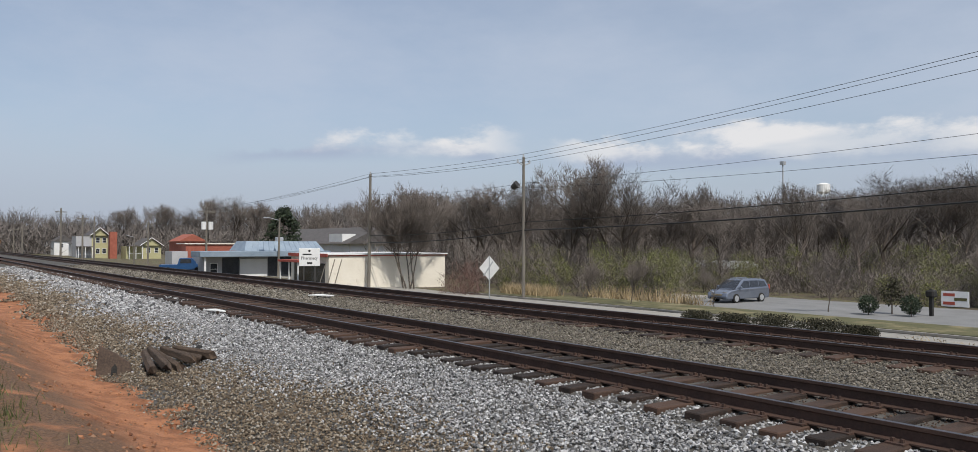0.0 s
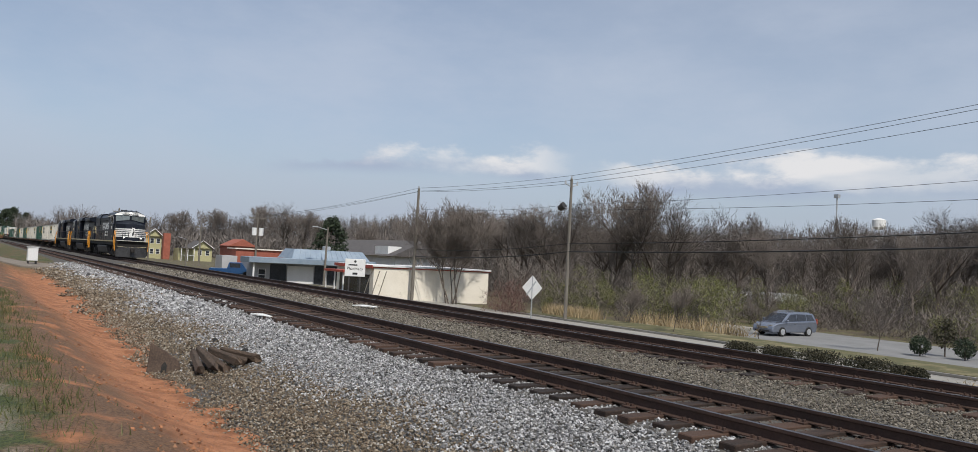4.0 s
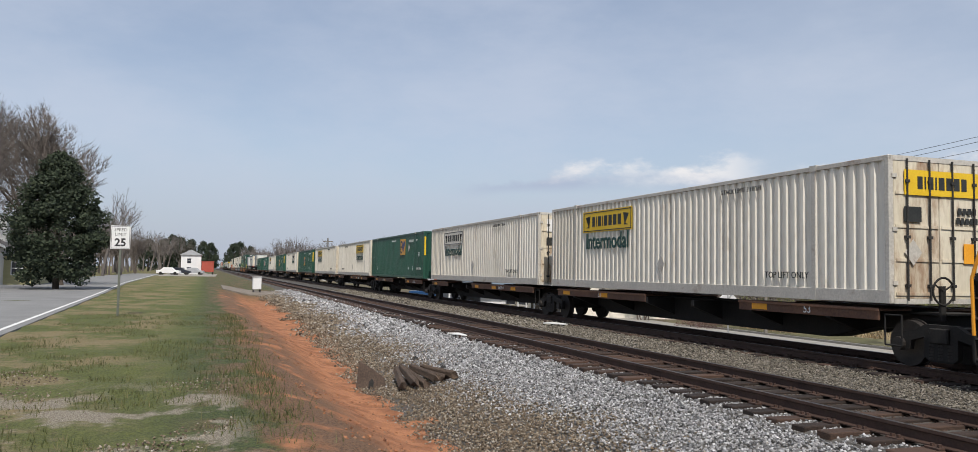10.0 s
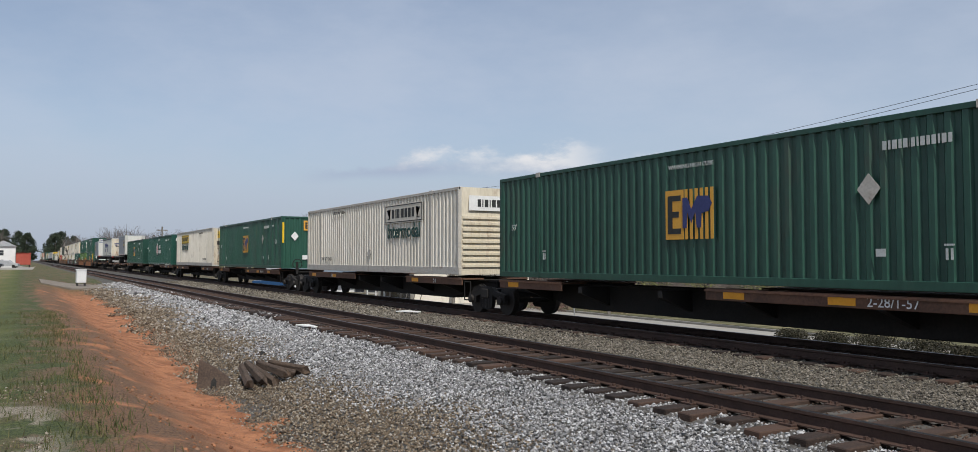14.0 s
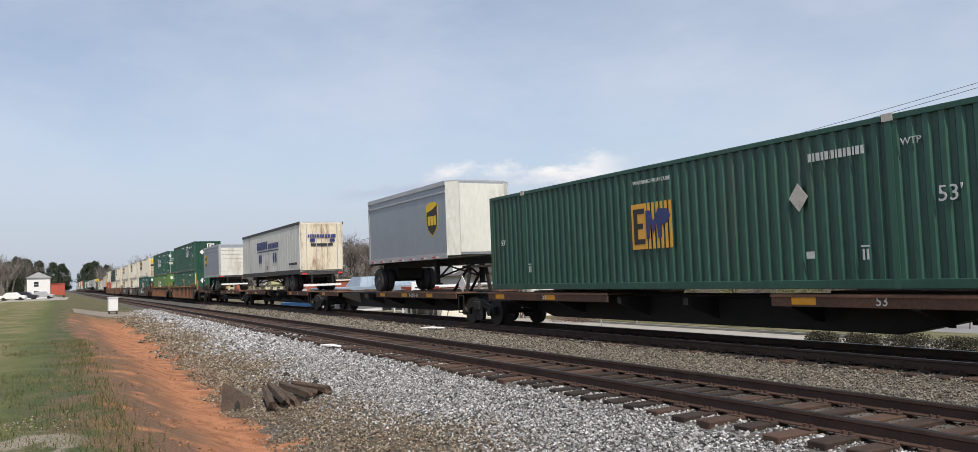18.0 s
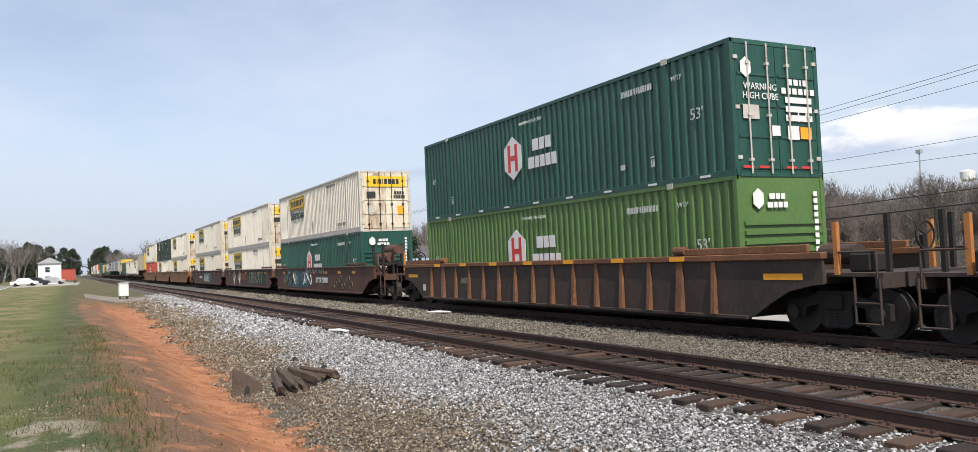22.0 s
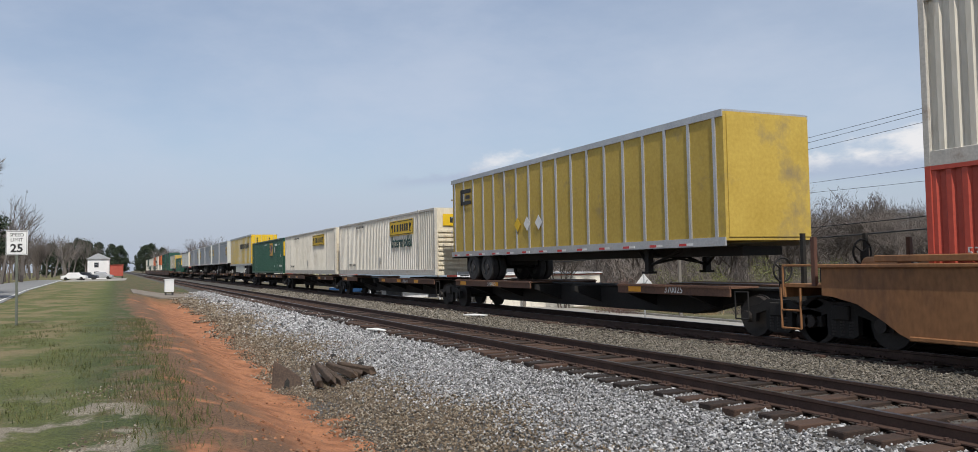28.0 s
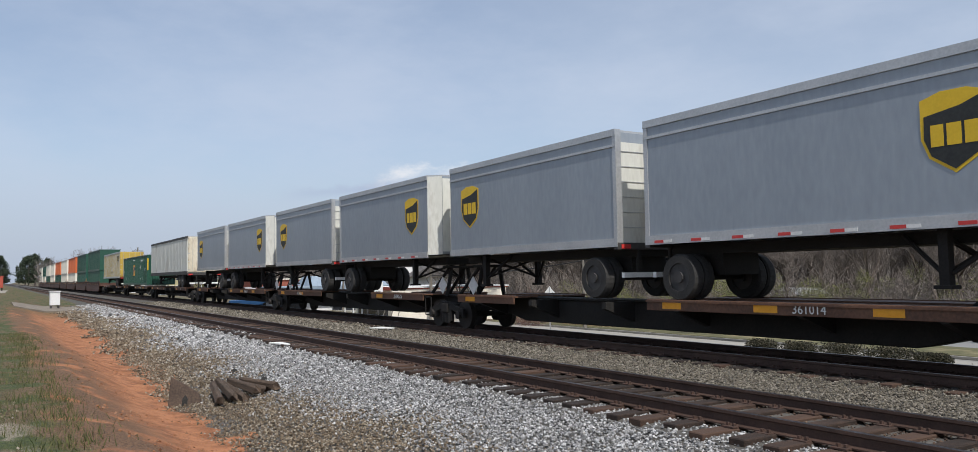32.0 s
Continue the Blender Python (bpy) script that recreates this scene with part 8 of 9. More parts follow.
def trailer_marks(t, length, style):
    h, w = length / 2, 1.302
    if style == "white":
        s = 1
        part("logo_bar", bars([[0.42, 0.36, 0.36, 0.42, 0.42, 0.42, 0.4]], 0.52, 0.05), M_BLUEP, t, "dark blue maker's lettering as bars", at=on_side(1.55, 4.12, w, s))
        part("logo_bar", bars([[0.3, 0.32, 0.12, 0.34, 0.34, 0.32, 0.2, 0.3]], 0.34, 0.06), M_BLUEP, t, at=on_side(-1.65, 4.02, w, s))
        part("underline", Build().box(-3.1, 3.1, -0.03, 0.03, 0, 0.005), M_BLUEP, t, at=on_side(0, 3.72, w, s))
        for dx in (2.38, 1.86, -1.72, -2.3):
            part("oval_mark", Build().extrude_z([(0.2 * math.cos(a), 0.32 * math.sin(a)) for a in [i * math.pi / 8 for i in range(16)]], 0, 0.006), M_BLUEP, t, at=on_side(dx, 3.24, w, s))
        letters("lettering", "53", 0.34, M_BLACKP, t, on_side(0.1, 2.62, w, s))
        part("web_bar", bars([[0.4, 0.9, 0.4]], 0.14, 0.06), M_BLACKP, t, at=on_side(-6.5, 2.7, w, s))
        de = pose(-h - 0.045, 0, 0, 90, 0, -90)
        part("logo_bar", bars([[0.1, 0.1, 0.1, 0.12, 0.12, 0.12, 0.12, 0.0001, 0.3, 0.3]], 0.18, 0.03), M_BLUEP, t, at=de @ pose(0, 4.25, 0))
        part("web_bar", bars([[0.3, 0.6, 0.3]], 0.14, 0.05), M_BLACKP, t, at=de @ pose(0, 3.75, 0))
        for x in (-0.62, -0.48, 0.55, 0.69):
            part("oval_mark", Build().extrude_z([(0.09 * math.cos(a), 0.11 * math.sin(a)) for a in [i * math.pi / 6 for i in range(12)]], 0, 0.006), M_BLUEP, t, at=de @ pose(x, 4.0, 0))
    elif style == "line":
        s = 1
        part("logo_bar", bars([[0.24, 0.22, 0.23, 0.18, 0.22, 0.24, 0.18, 0.0001, 0.18, 0.22, 0.24, 0.22, 0.19, 0.22, 0.22, 0.23, 0.18]], 0.5, 0.11), M_BLACKP, t, "black maker's lettering as bars", at=on_side(-4.0, 4.03, w + 0.012, s))
        part("logo_mark", Build().box(-0.43, 0.43, -0.26, 0.26, 0, 0.006), M_BLACKP, t, at=on_side(-1.02, 4.04, w + 0.012, s))
        part("placard", Build().extrude_z([(0, 0.22), (-0.22, 0), (0, -0.22), (0.22, 0)], 0, 0.006), M_WHITEP, t, at=on_side(0.4, 2.75, w + 0.012, s))
        for s in (-1, 1):
            part("side_skirt", Build().box(-3.2, 3.46, s * 1.25 - 0.015, s * 1.25 + 0.015, 1.28, 2.0), M_LIGHTGREY, t, "white plastic side skirt")
        part("door_bar", bars([[0.12]] * 14, 0.14, 0.03), M_BLACKP, t, at=pose(-h - 0.045, 0.7, 4.7, 90, 0, -90))
        part("door_bar", bars([[0.12]] * 14, 0.14, 0.03), M_BLACKP, t, at=pose(-h - 0.045, -0.5, 4.7, 90, 0, -90))
    elif style == "mark":
        for s in (-1, 1):
            part("logo_mark", Build().box(-0.5, 0.5, 0.14, 0.3, 0, 0.006).box(-0.5, -0.3, -0.3, 0.3, 0, 0.006).box(-0.5, 0.5, -0.3, -0.16, 0, 0.006).box(0.0, 0.4, -0.08, 0.06, 0, 0.006), M_BLACKP, t, at=on_side(-h + 1.5, 4.3, w + 0.012, s))
            for x, m in ((-h + 5.9, M_GOLD), (-h + 6.6, M_WHITEP), (-h + 7.4, M_WHITEP)):
                part("placard", Build().extrude_z([(0, 0.24), (-0.24, 0), (0, -0.24), (0.24, 0)], 0, 0.006), m, t, at=on_side(x, 3.0, w + 0.012, s))
    return t


PUP = trailer("short silver-grey trailer with a shield mark, chained on a flat car", 8.45, M_SILVER, "shield", 2.3, 5.08, 1, M_LIGHTGREY)
LONGWHITE = trailer_marks(trailer("long white box trailer with dark blue ovals", 16.15, M_LIGHTGREY, "white", 2.08, 5.08, 2), 16.15, "white")
YELLOWLINE = trailer_marks(trailer("long bright yellow ribbed trailer with black lettering bars", 16.3, M_YELLOW, "ribs", 2.0, 5.12, 2), 16.3, "line")
YELLOWMARK = trailer_marks(trailer("long faded yellow ribbed trailer", 16.15, M_DULLYELLOW, "ribs", 2.0, 5.08, 2), 16.15, "mark")
PALE = trailer("long plain white box trailer", 16.6, M_LIGHTGREY, "white", 2.08, 5.0, 2)


# ---- locomotives ----
def loco_base(t, half, tank=(-4.1, 4.1), truck_x=6.75, plow_dirs=(1, -1)):
    """Underframe, fuel tank, six-wheel trucks, pilots, steps and handrails shared by the three engines."""
    part("underframe", Build().box(-half + 0.9, half - 0.9, -1.5, 1.5, 1.3, 1.66), M_FRAME, t, bevel=0.02)
    part("walkway", Build().box(-half + 0.4, half - 0.4, -1.56, 1.56, 1.66, 1.72), M_BLACK, t)
    for s in (-1, 1):
        n = 9
        for i in range(n):
            x0 = -half + 1.6 + i * (2 * half - 3.2) / n
            part("sill_stripe", Build().box(x0, x0 + (2 * half - 3.2) / n - 0.12, s * 1.565 - 0.006, s * 1.565 + 0.006, 1.64, 1.76), M_STRIPE, t)
    part("fuel_tank", Build().extrude_x([(-1.25, 0.55), (-1.05, 0.36), (1.05, 0.36), (1.25, 0.55), (1.42, 1.1), (1.36, 1.22), (-1.36, 1.22), (-1.42, 1.1)], *tank), M_TANKGREY, t, "dusty black fuel tank, greyed for sun highlights", bevel=0.03)
    part("air_reservoir", Build().rod((tank[0] + 0.3, -1.25, 1.42), (tank[0] + 4.0, -1.25, 1.42), 0.16, n=12), M_TANK, t)
    for cx in (-truck_x, truck_x):
        b = Build()
        for s in (-1, 1):
            b.extrude_y([(-2.6, 0.5), (-2.6, 0.88), (-2.3, 1.06), (2.3, 1.06), (2.6, 0.88), (2.6, 0.5), (2.3, 0.26), (1.42, 0.26), (1.3, 0.56), (0.95, 0.62), (0.55, 0.56), (0.42, 0.26), (-0.42, 0.26), (-0.55, 0.56), (-0.95, 0.62), (-1.3, 0.56), (-1.42, 0.26), (-2.3, 0.26)], s * 1.08 - 0.08, s * 1.08 + 0.08)
        g = part("truck_frame", b, M_TANK, t, "dusty cast truck frame", at=pose(cx, 0, 0))
        for dx in (-1.85, 0, 1.85):
            for s in (-1, 1):
                part("wheel", Build().rod((dx, s * 0.70, 0.52), (dx, s * 0.85, 0.52), 0.52, n=28), M_WHEEL, g)
                part("axle_box", Build().box(dx - 0.2, dx + 0.2, s * 1.19 - 0.07, s * 1.19 + 0.07, 0.34, 0.72), M_TANK, g, bevel=0.03)
                part("coil_spring", Build().rod((dx + 0.34, s * 1.2, 0.62), (dx + 0.34, s * 1.2, 0.95), 0.09, n=10), M_WHEEL, g)
        for s in (-1, 1):
            part("brake_cylinder", Build().rod((-1.2, s * 1.24, 0.98), (-0.7, s * 1.24, 0.98), 0.13, n=12), M_FRAME, g)
            part("side_strut", Build().rod((0.5, s * 1.26, 1.25), (0.9, s * 1.22, 0.6), 0.06, n=8), M_FRAME, g)
            part("sand_pipe", Build().tube([(2.3, s * 1.2, 1.3), (2.45, s * 1.1, 0.7), (2.5, s * 0.8, 0.15)], 0.03), M_FRAME, g)
    for d in (1, -1):
        x = d * (half - 0.35)
        part("pilot_sheet", Build().box(x - 0.05, x + 0.05, -1.5, 1.5, 0.95, 1.68), M_FRAME, t)
        part("plow", Build().add([(x + d * 0.35, 0, 0.12), (x, -1.45, 0.16), (x, -1.45, 1.25), (x + d * 0.30, 0, 1.1), (x, 1.45, 0.16), (x, 1.45, 1.25), (x - d * 0.1, -1.45, 0.16), (x - d * 0.1, 1.45, 0.16), (x - d * 0.1, -1.45, 1.25), (x - d * 0.1, 1.45, 1.25)], [(0, 1, 2, 3), (0, 3, 5, 4), (2, 8, 9, 5, 3), (1, 6, 8, 2), (4, 5, 9, 7), (6, 7, 9, 8), (0, 4, 7, 6, 1)]), M_PLOW, t, "scuffed steel pilot plow")
        part("coupler", Build().box(min(x, x + d * 0.75), max(x, x + d * 0.75), -0.16, 0.16, 0.68, 0.98), M_FRAME, t, bevel=0.04)
        part("coupler_knuckle", Build().extrude_z([(x + d * 0.7, -0.22), (x + d * 0.98, -0.2), (x + d * 1.0, 0.0), (x + d * 0.78, 0.06), (x + d * 0.7, 0.22)], 0.64, 1.02), M_WHEEL, t)
        for y in (-0.62, -0.45, 0.45, 0.62):
            part("air_hose", Build().tube([(x + d * 0.05, y, 1.05), (x + d * 0.22, y, 0.8), (x + d * 0.18, y * 0.85, 0.45), (x + d * 0.3, y * 0.5, 0.5)], 0.025), M_RUBBER, t)
        part("uncoupling_lever", Build().tube([(x + d * 0.12, -1.35, 1.2), (x + d * 0.2, -0.3, 1.12), (x + d * 0.2, 0.3, 1.12), (x + d * 0.12, 1.35, 1.2)], 0.02), M_STRIPE, t)
        for s in (-1, 1):
            xa, xb = (x - d * 0.75, x - d * 0.02)
            lo, hi = min(xa, xb), max(xa, xb)
            st = part("step_well", Build().box(lo - 0.04, lo, s * 1.5 - 0.06, s * 1.5 + 0.06, 0.3, 1.7).box(hi, hi + 0.04, s * 1.5 - 0.06, s * 1.5 + 0.06, 0.3, 1.7).box(lo, hi, s * 1.18 - 0.02, s * 1.18 + 0.02, 0.35, 1.6), M_FRAME, t)
            for z in (0.34, 0.68, 1.02, 1.36):
                part("step", Build().box(lo, hi, s * 1.35 - 0.2, s * 1.35 + 0.2, z, z + 0.03), M_TANK, st)
            for xx in (x - d * 0.85, x - d * 0.0):
                part("grab_rail", Build().tube([(xx, s * 1.55, 0.75), (xx, s * 1.58, 1.7), (xx - d * 0.12, s * 1.56, 2.1), (xx - d * 0.28, s * 1.5, 2.72), (xx - d * 0.45, s * 1.45, 2.76)], 0.03, n=8), M_HANDRAIL, t, "yellow grab rail")
        part("end_railing", Build().tube([(x, -0.9, 1.7), (x, -0.9, 2.7), (x, -0.35, 2.7), (x, -0.35, 1.72)], 0.022).tube([(x, 0.9, 1.7), (x, 0.9, 2.7), (x, 0.35, 2.7), (x, 0.35, 1.72)], 0.022), M_BLACK, t)


def side_railing(t, x0, x1):
    for s in (-1, 1):
        r = part("handrail", Build().rod((x0, s * 1.5, 2.75), (x1, s * 1.5, 2.75), 0.02, n=6), M_BLACK, t)
        n = int((x1 - x0) / 1.75)
        for i in range(n + 1):
            x = x0 + i * (x1 - x0) / n
            part("stanchion", Build().rod((x, s * 1.5, 1.7), (x, s * 1.5, 2.76), 0.02, n=6), M_BLACK, r)


def side_emblem(t, x, z, w, s=-1, tall=1.0, paint=None):
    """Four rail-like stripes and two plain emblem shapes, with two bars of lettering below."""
    k = 1 if s < 0 else -1
    paint = paint or M_EMBLEM
    squash = Matrix.Diagonal((1, tall, 1, 1))
    for i in range(5):
        part("emblem_stripe", Build().extrude_z([(-2.7 + i * 0.02, 0.46 - i * 0.22), (-0.35 - i * 0.16, 0.46 - i * 0.22), (-0.43 - i * 0.16, 0.32 - i * 0.22), (-2.68 + i * 0.02, 0.32 - i * 0.22)], 0, 0.006), paint, t, at=on_side(x, z, w, s) @ squash)
    part("emblem_block", Build().extrude_z([(-0.3, 0.46), (0.12, 0.46), (0.62, -0.18), (0.62, 0.46), (1.02, 0.46), (1.02, -0.54), (0.62, -0.54), (0.12, 0.06), (0.12, -0.54), (-0.62, -0.54), (-0.22, -0.1)], 0, 0.006), paint, t, at=on_side(x, z, w, s) @ squash)
    part("emblem_block", Build().extrude_z([(1.14, 0.3), (1.3, 0.46), (2.24, 0.46), (2.24, 0.2), (1.52, 0.2), (1.52, 0.1), (2.1, 0.1), (2.24, -0.04), (2.24, -0.38), (2.08, -0.54), (1.14, -0.54), (1.14, -0.28), (1.86, -0.28), (1.86, -0.16), (1.3, -0.16), (1.14, -0.02)], 0, 0.006), paint, t, at=on_side(x, z, w, s) @ squash)
    part("emblem_bar", bars([[0.26, 0.26, 0.26, 0.22, 0.26, 0.22, 0.24], [0.26, 0.26, 0.26, 0.22, 0.26, 0.22, 0.26, 0.26]], 0.25, 0.06), paint, t, at=on_side(x + 0.6 * k, z - 0.95 * tall, w, s) @ Matrix.Diagonal((1, (1 + tall) / 2, 1, 1)))


def nose_stripes(t, x, y0, y1, z0, n, m, d=1, name="nose_stripe"):
    for i in range(n):
        part(name, Build().box(min(x, x + d * 0.008), max(x, x + d * 0.008), y0, y1, z0 + i * 0.235, z0 + i * 0.235 + 0.145), m, t)


def cowl_engine():
    """The leading engine: wide nose ahead."""
    t = thing("locomotive", "black diesel locomotive with white nose stripes and lit headlights", "locomotive", "engines of the train")
    half = 11.0
    loco_base(t, half, (-3.8, 3.7))
    part("long_hood", Build().extrude_x([(-0.92, 1.72), (-0.92, 4.3), (-0.72, 4.62), (0.72, 4.62), (0.92, 4.3), (0.92, 1.72)], -9.9, 5.5), M_BLACK, t, bevel=0.02)
    part("radiator_section", Build().extrude_x([(-1.0, 3.3), (-1.0, 4.38), (-0.8, 4.7), (0.8, 4.7), (1.0, 4.38), (1.0, 3.3)], -9.95, -6.2), M_BLACK, t, bevel=0.02)
    for x in (-8.9, -7.2, -5.6):
        f = part("radiator_fan", Build().rod((x, 0, 4.6), (x, 0, 4.80), 0.72, n=26), M_BLACK, t)
        part("fan_guard", Build().rod((x, 0, 4.80), (x, 0, 4.83), 0.62, n=26), M_FRAME, f)
    part("dynamic_brake_box", Build().extrude_x([(-1.14, 3.85), (-1.14, 4.6), (-0.9, 4.8), (0.9, 4.8), (1.14, 4.6), (1.14, 3.85)], 1.2, 5.4), M_BLACK, t, bevel=0.03)
    for s in (-1, 1):
        part("brake_grille", Build().box(1.9, 3.9, s * 1.145 - 0.006, s * 1.145 + 0.006, 3.95, 4.5), M_FRAME, t)
        part("air_intake", Build().box(4.0, 5.4, s * 0.94 - 0.02, s * 0.94 + 0.02, 3.35, 3.86), M_FRAME, t)
        for i in range(9):
            x = -9.4 + i * 1.35
            part("hood_door", Build().box(x, x + 1.25, s * 0.925 - 0.012, s * 0.925 + 0.012, 1.95, 3.2), M_BLACK, t, bevel=0.005)
            part("door_latch", Build().box(x + 0.06, x + 0.1, s * 0.945 - 0.01, s * 0.945 + 0.01, 2.4, 2.5), M_STRIPE, t)
        for i in range(4):
            part("rear_stripe", Build().box(-9.92, -9.2 + i * 0.0, s * 0.93 - 0.008, s * 0.93 + 0.008, 2.5 + i * 0.23, 2.62 + i * 0.23), M_STRIPE, t)
    part("exhaust_stack", Build().box(-0.9, -0.3, -0.3, 0.3, 4.5, 4.68), M_FRAME, t)
    part("air_horn", Build().rod((-2.3, 0, 4.62), (-1.7, 0, 4.62), 0.05, n=8).rod((-1.9, 0.12, 4.66), (-1.5, 0.12, 4.66), 0.07, n=8).rod((-2.3, -0.14, 4.66), (-2.7, -0.14, 4.66), 0.07, n=8).box(-2.05, -1.95, -0.05, 0.05, 4.38, 4.62), M_FRAME, t)
    # cab
    part("cab", Build().extrude_x([(-1.53, 1.72), (-1.53, 4.36), (-1.25, 4.6), (-0.7, 4.86), (0.7, 4.86), (1.25, 4.6), (1.53, 4.36), (1.53, 1.72)], 5.45, 8.5), M_BLACK, t, bevel=0.02)
    part("roof_antenna", Build().box(6.4, 6.9, -0.3, 0.3, 4.86, 4.95), M_FRAME, t, bevel=0.02)
    for s in (-1, 1):
        part("sunshade", Build().add([(6.1, s * 1.52, 4.34), (8.0, s * 1.52, 4.34), (8.0, s * 1.78, 4.22), (6.1, s * 1.78, 4.22), (6.1, s * 1.52, 4.31), (8.0, s * 1.52, 4.31), (8.0, s * 1.78, 4.19), (6.1, s * 1.78, 4.19)], [(0, 1, 2, 3), (4, 7, 6, 5), (2, 3, 7, 6), (0, 3, 7, 4), (1, 2, 6, 5)]), M_SILL, t, "grey sunshade over the cab windows")
        for x0, x1 in ((6.45, 7.1), (7.6, 8.3)):
            p = part("cab_window", Build().box(x0, x1, s * 1.535 - 0.01, s * 1.535 + 0.01, 3.55, 4.22), M_GLASS, t)
            part("window_frame", Build().box(x0 - 0.05, x0, s * 1.54 - 0.015, s * 1.54 + 0.015, 3.5, 4.26).box(x1, x1 + 0.05, s * 1.54 - 0.015, s * 1.54 + 0.015, 3.5, 4.26).box(x0, x1, s * 1.54 - 0.015, s * 1.54 + 0.015, 3.5, 3.55), M_ALU, p)
        part("window_post", Build().box(7.2, 7.42, s * 1.54 - 0.012, s * 1.54 + 0.012, 3.5, 4.24), M_SILL, t)
        letters("engine_number", "1810", 0.46, M_WHITEP, t, on_side(7.45, 3.05, 1.54, s), "white road number", squeeze=0.85, bold=0.012)
        part("side_plate", panel(0.34, 0.2), M_SILL, t, at=on_side(8.1, 2.2, 1.54, s))

        def face(y, z, out=0.0):
            return (9.02 - abs(y) / 1.5 * 0.52 + out, y, z)
        part("cab_front", Build().add([face(s * 1.5, 3.45), face(0, 3.45), face(0, 4.40), face(s * 1.5, 4.40), (8.4, s * 1.5, 3.45), (8.4, 0, 3.45), (8.4, 0, 4.4), (8.4, s * 1.5, 4.4)], [(0, 1, 2, 3), (4, 7, 6, 5), (0, 3, 7, 4)]), M_BLACK, t)
        brow = [face(s * 1.48, 4.385, 0.01), face(0, 4.385, 0.01), (8.93, 0, 4.78), (8.73, s * 0.72, 4.76), (8.51, s * 1.25, 4.58)]
        part("cab_brow", Build().add(brow + [(8.45, y, z) for x, y, z in brow], [(0, 1, 2, 3, 4), (0, 4, 9, 5), (4, 3, 8, 9), (3, 2, 7, 8)]), M_WHITEP, t, "white band above the windscreen")
        part("roof_front", Build().add([(8.44, s * 1.28, 4.61), (8.44, s * 0.7, 4.88), (8.44, 0, 4.88), (8.95, 0, 4.80), (8.74, s * 0.73, 4.78), (8.52, s * 1.27, 4.6)], [(0, 1, 4, 5), (1, 2, 3, 4)]), M_BLACK, t)
        pane = [face(s * 1.32, 3.74, 0.012), face(s * 0.09, 3.96, 0.012), face(s * 0.09, 4.345, 0.012), face(s * 1.36, 4.345, 0.012)]
        part("windscreen", Build().add(pane + [(x - 0.02, y, z) for x, y, z in pane], [(0, 1, 2, 3), (4, 7, 6, 5), (0, 4, 5, 1), (1, 5, 6, 2), (2, 6, 7, 3), (3, 7, 4, 0)]), M_SCREEN, t, "pale reflecting windscreen")
        part("wiper", Build().rod(face(s * 0.95, 4.36, 0.03), face(s * 0.7, 4.05, 0.03), 0.014, n=5), M_BLACKP, t)
        p = part("number_board", Build().box(-0.06, 0.05, -0.29, 0.29, -0.13, 0.13), M_WHITEP, t, bevel=0.01, at=pose(8.93, s * 0.47, 4.60, 0, 0, s * 19))
        part("board_edge", Build().box(0.05, 0.056, -0.29, 0.29, 0.115, 0.13).box(0.05, 0.056, -0.29, 0.29, -0.13, -0.115), M_BLACKP, p)
        letters("board_number", "1810", 0.19, M_BLACKP, p, pose(0.052, 0, 0, 90, 0, 90))
        part("headlight", Build().rod((8.9, s * 0.085, 4.6), (9.08, s * 0.085, 4.6), 0.075, n=14), M_LAMP, t, "lit round headlight")
        part("headlight_rim", Build().rod((8.88, s * 0.085, 4.6), (9.06, s * 0.085, 4.6), 0.092, n=14), M_FRAME, t)
    # nose with a low ridge
    part("nose", Build().add([(8.45, -1.45, 1.72), (8.45, 1.45, 1.72), (8.45, -1.45, 3.55), (8.45, 1.45, 3.55), (9.35, -1.4, 1.72), (9.35, 1.4, 1.72), (9.3, -1.4, 3.5), (9.3, 1.4, 3.5), (10.62, -0.62, 1.72), (10.62, 0.62, 1.72), (10.45, -0.62, 3.46), (10.45, 0.62, 3.46), (8.95, 0, 3.94), (10.42, 0, 3.6)],
         [(0, 4, 6, 2), (4, 8, 10, 6), (8, 9, 11, 10), (9, 5, 7, 11), (5, 1, 3, 7), (2, 6, 12), (6, 10, 13, 12), (10, 11, 13), (7, 12, 13, 11), (3, 12, 7), (2, 12, 3)]), M_BLACK, t, bevel=0.03)
    for i in range(5):
        z = 2.16 + i * 0.185
        x0, x1 = 9.355 - (z - 1.72) * 0.028, 10.62 - (z - 1.72) * 0.098
        for s in (-1, 1):
            part("nose_stripe", Build().add([(8.95 - i * 0.09 + 0.3, s * 1.418, z), (x0 + 0.012, s * 1.408, z), (x1 + 0.014, s * 0.63, z), (x1 + 0.002, s * 0.63, z + 0.122), (x0 + 0.008, s * 1.408, z + 0.122), (8.95 - i * 0.09 + 0.3, s * 1.418, z + 0.122)], [(0, 1, 4, 5), (1, 2, 3, 4)]), M_WHITEP, t)
        part("nose_stripe", Build().box(x1 - 0.02, x1 + 0.012, -0.62, 0.62, z, z + 0.122), M_WHITEP, t)
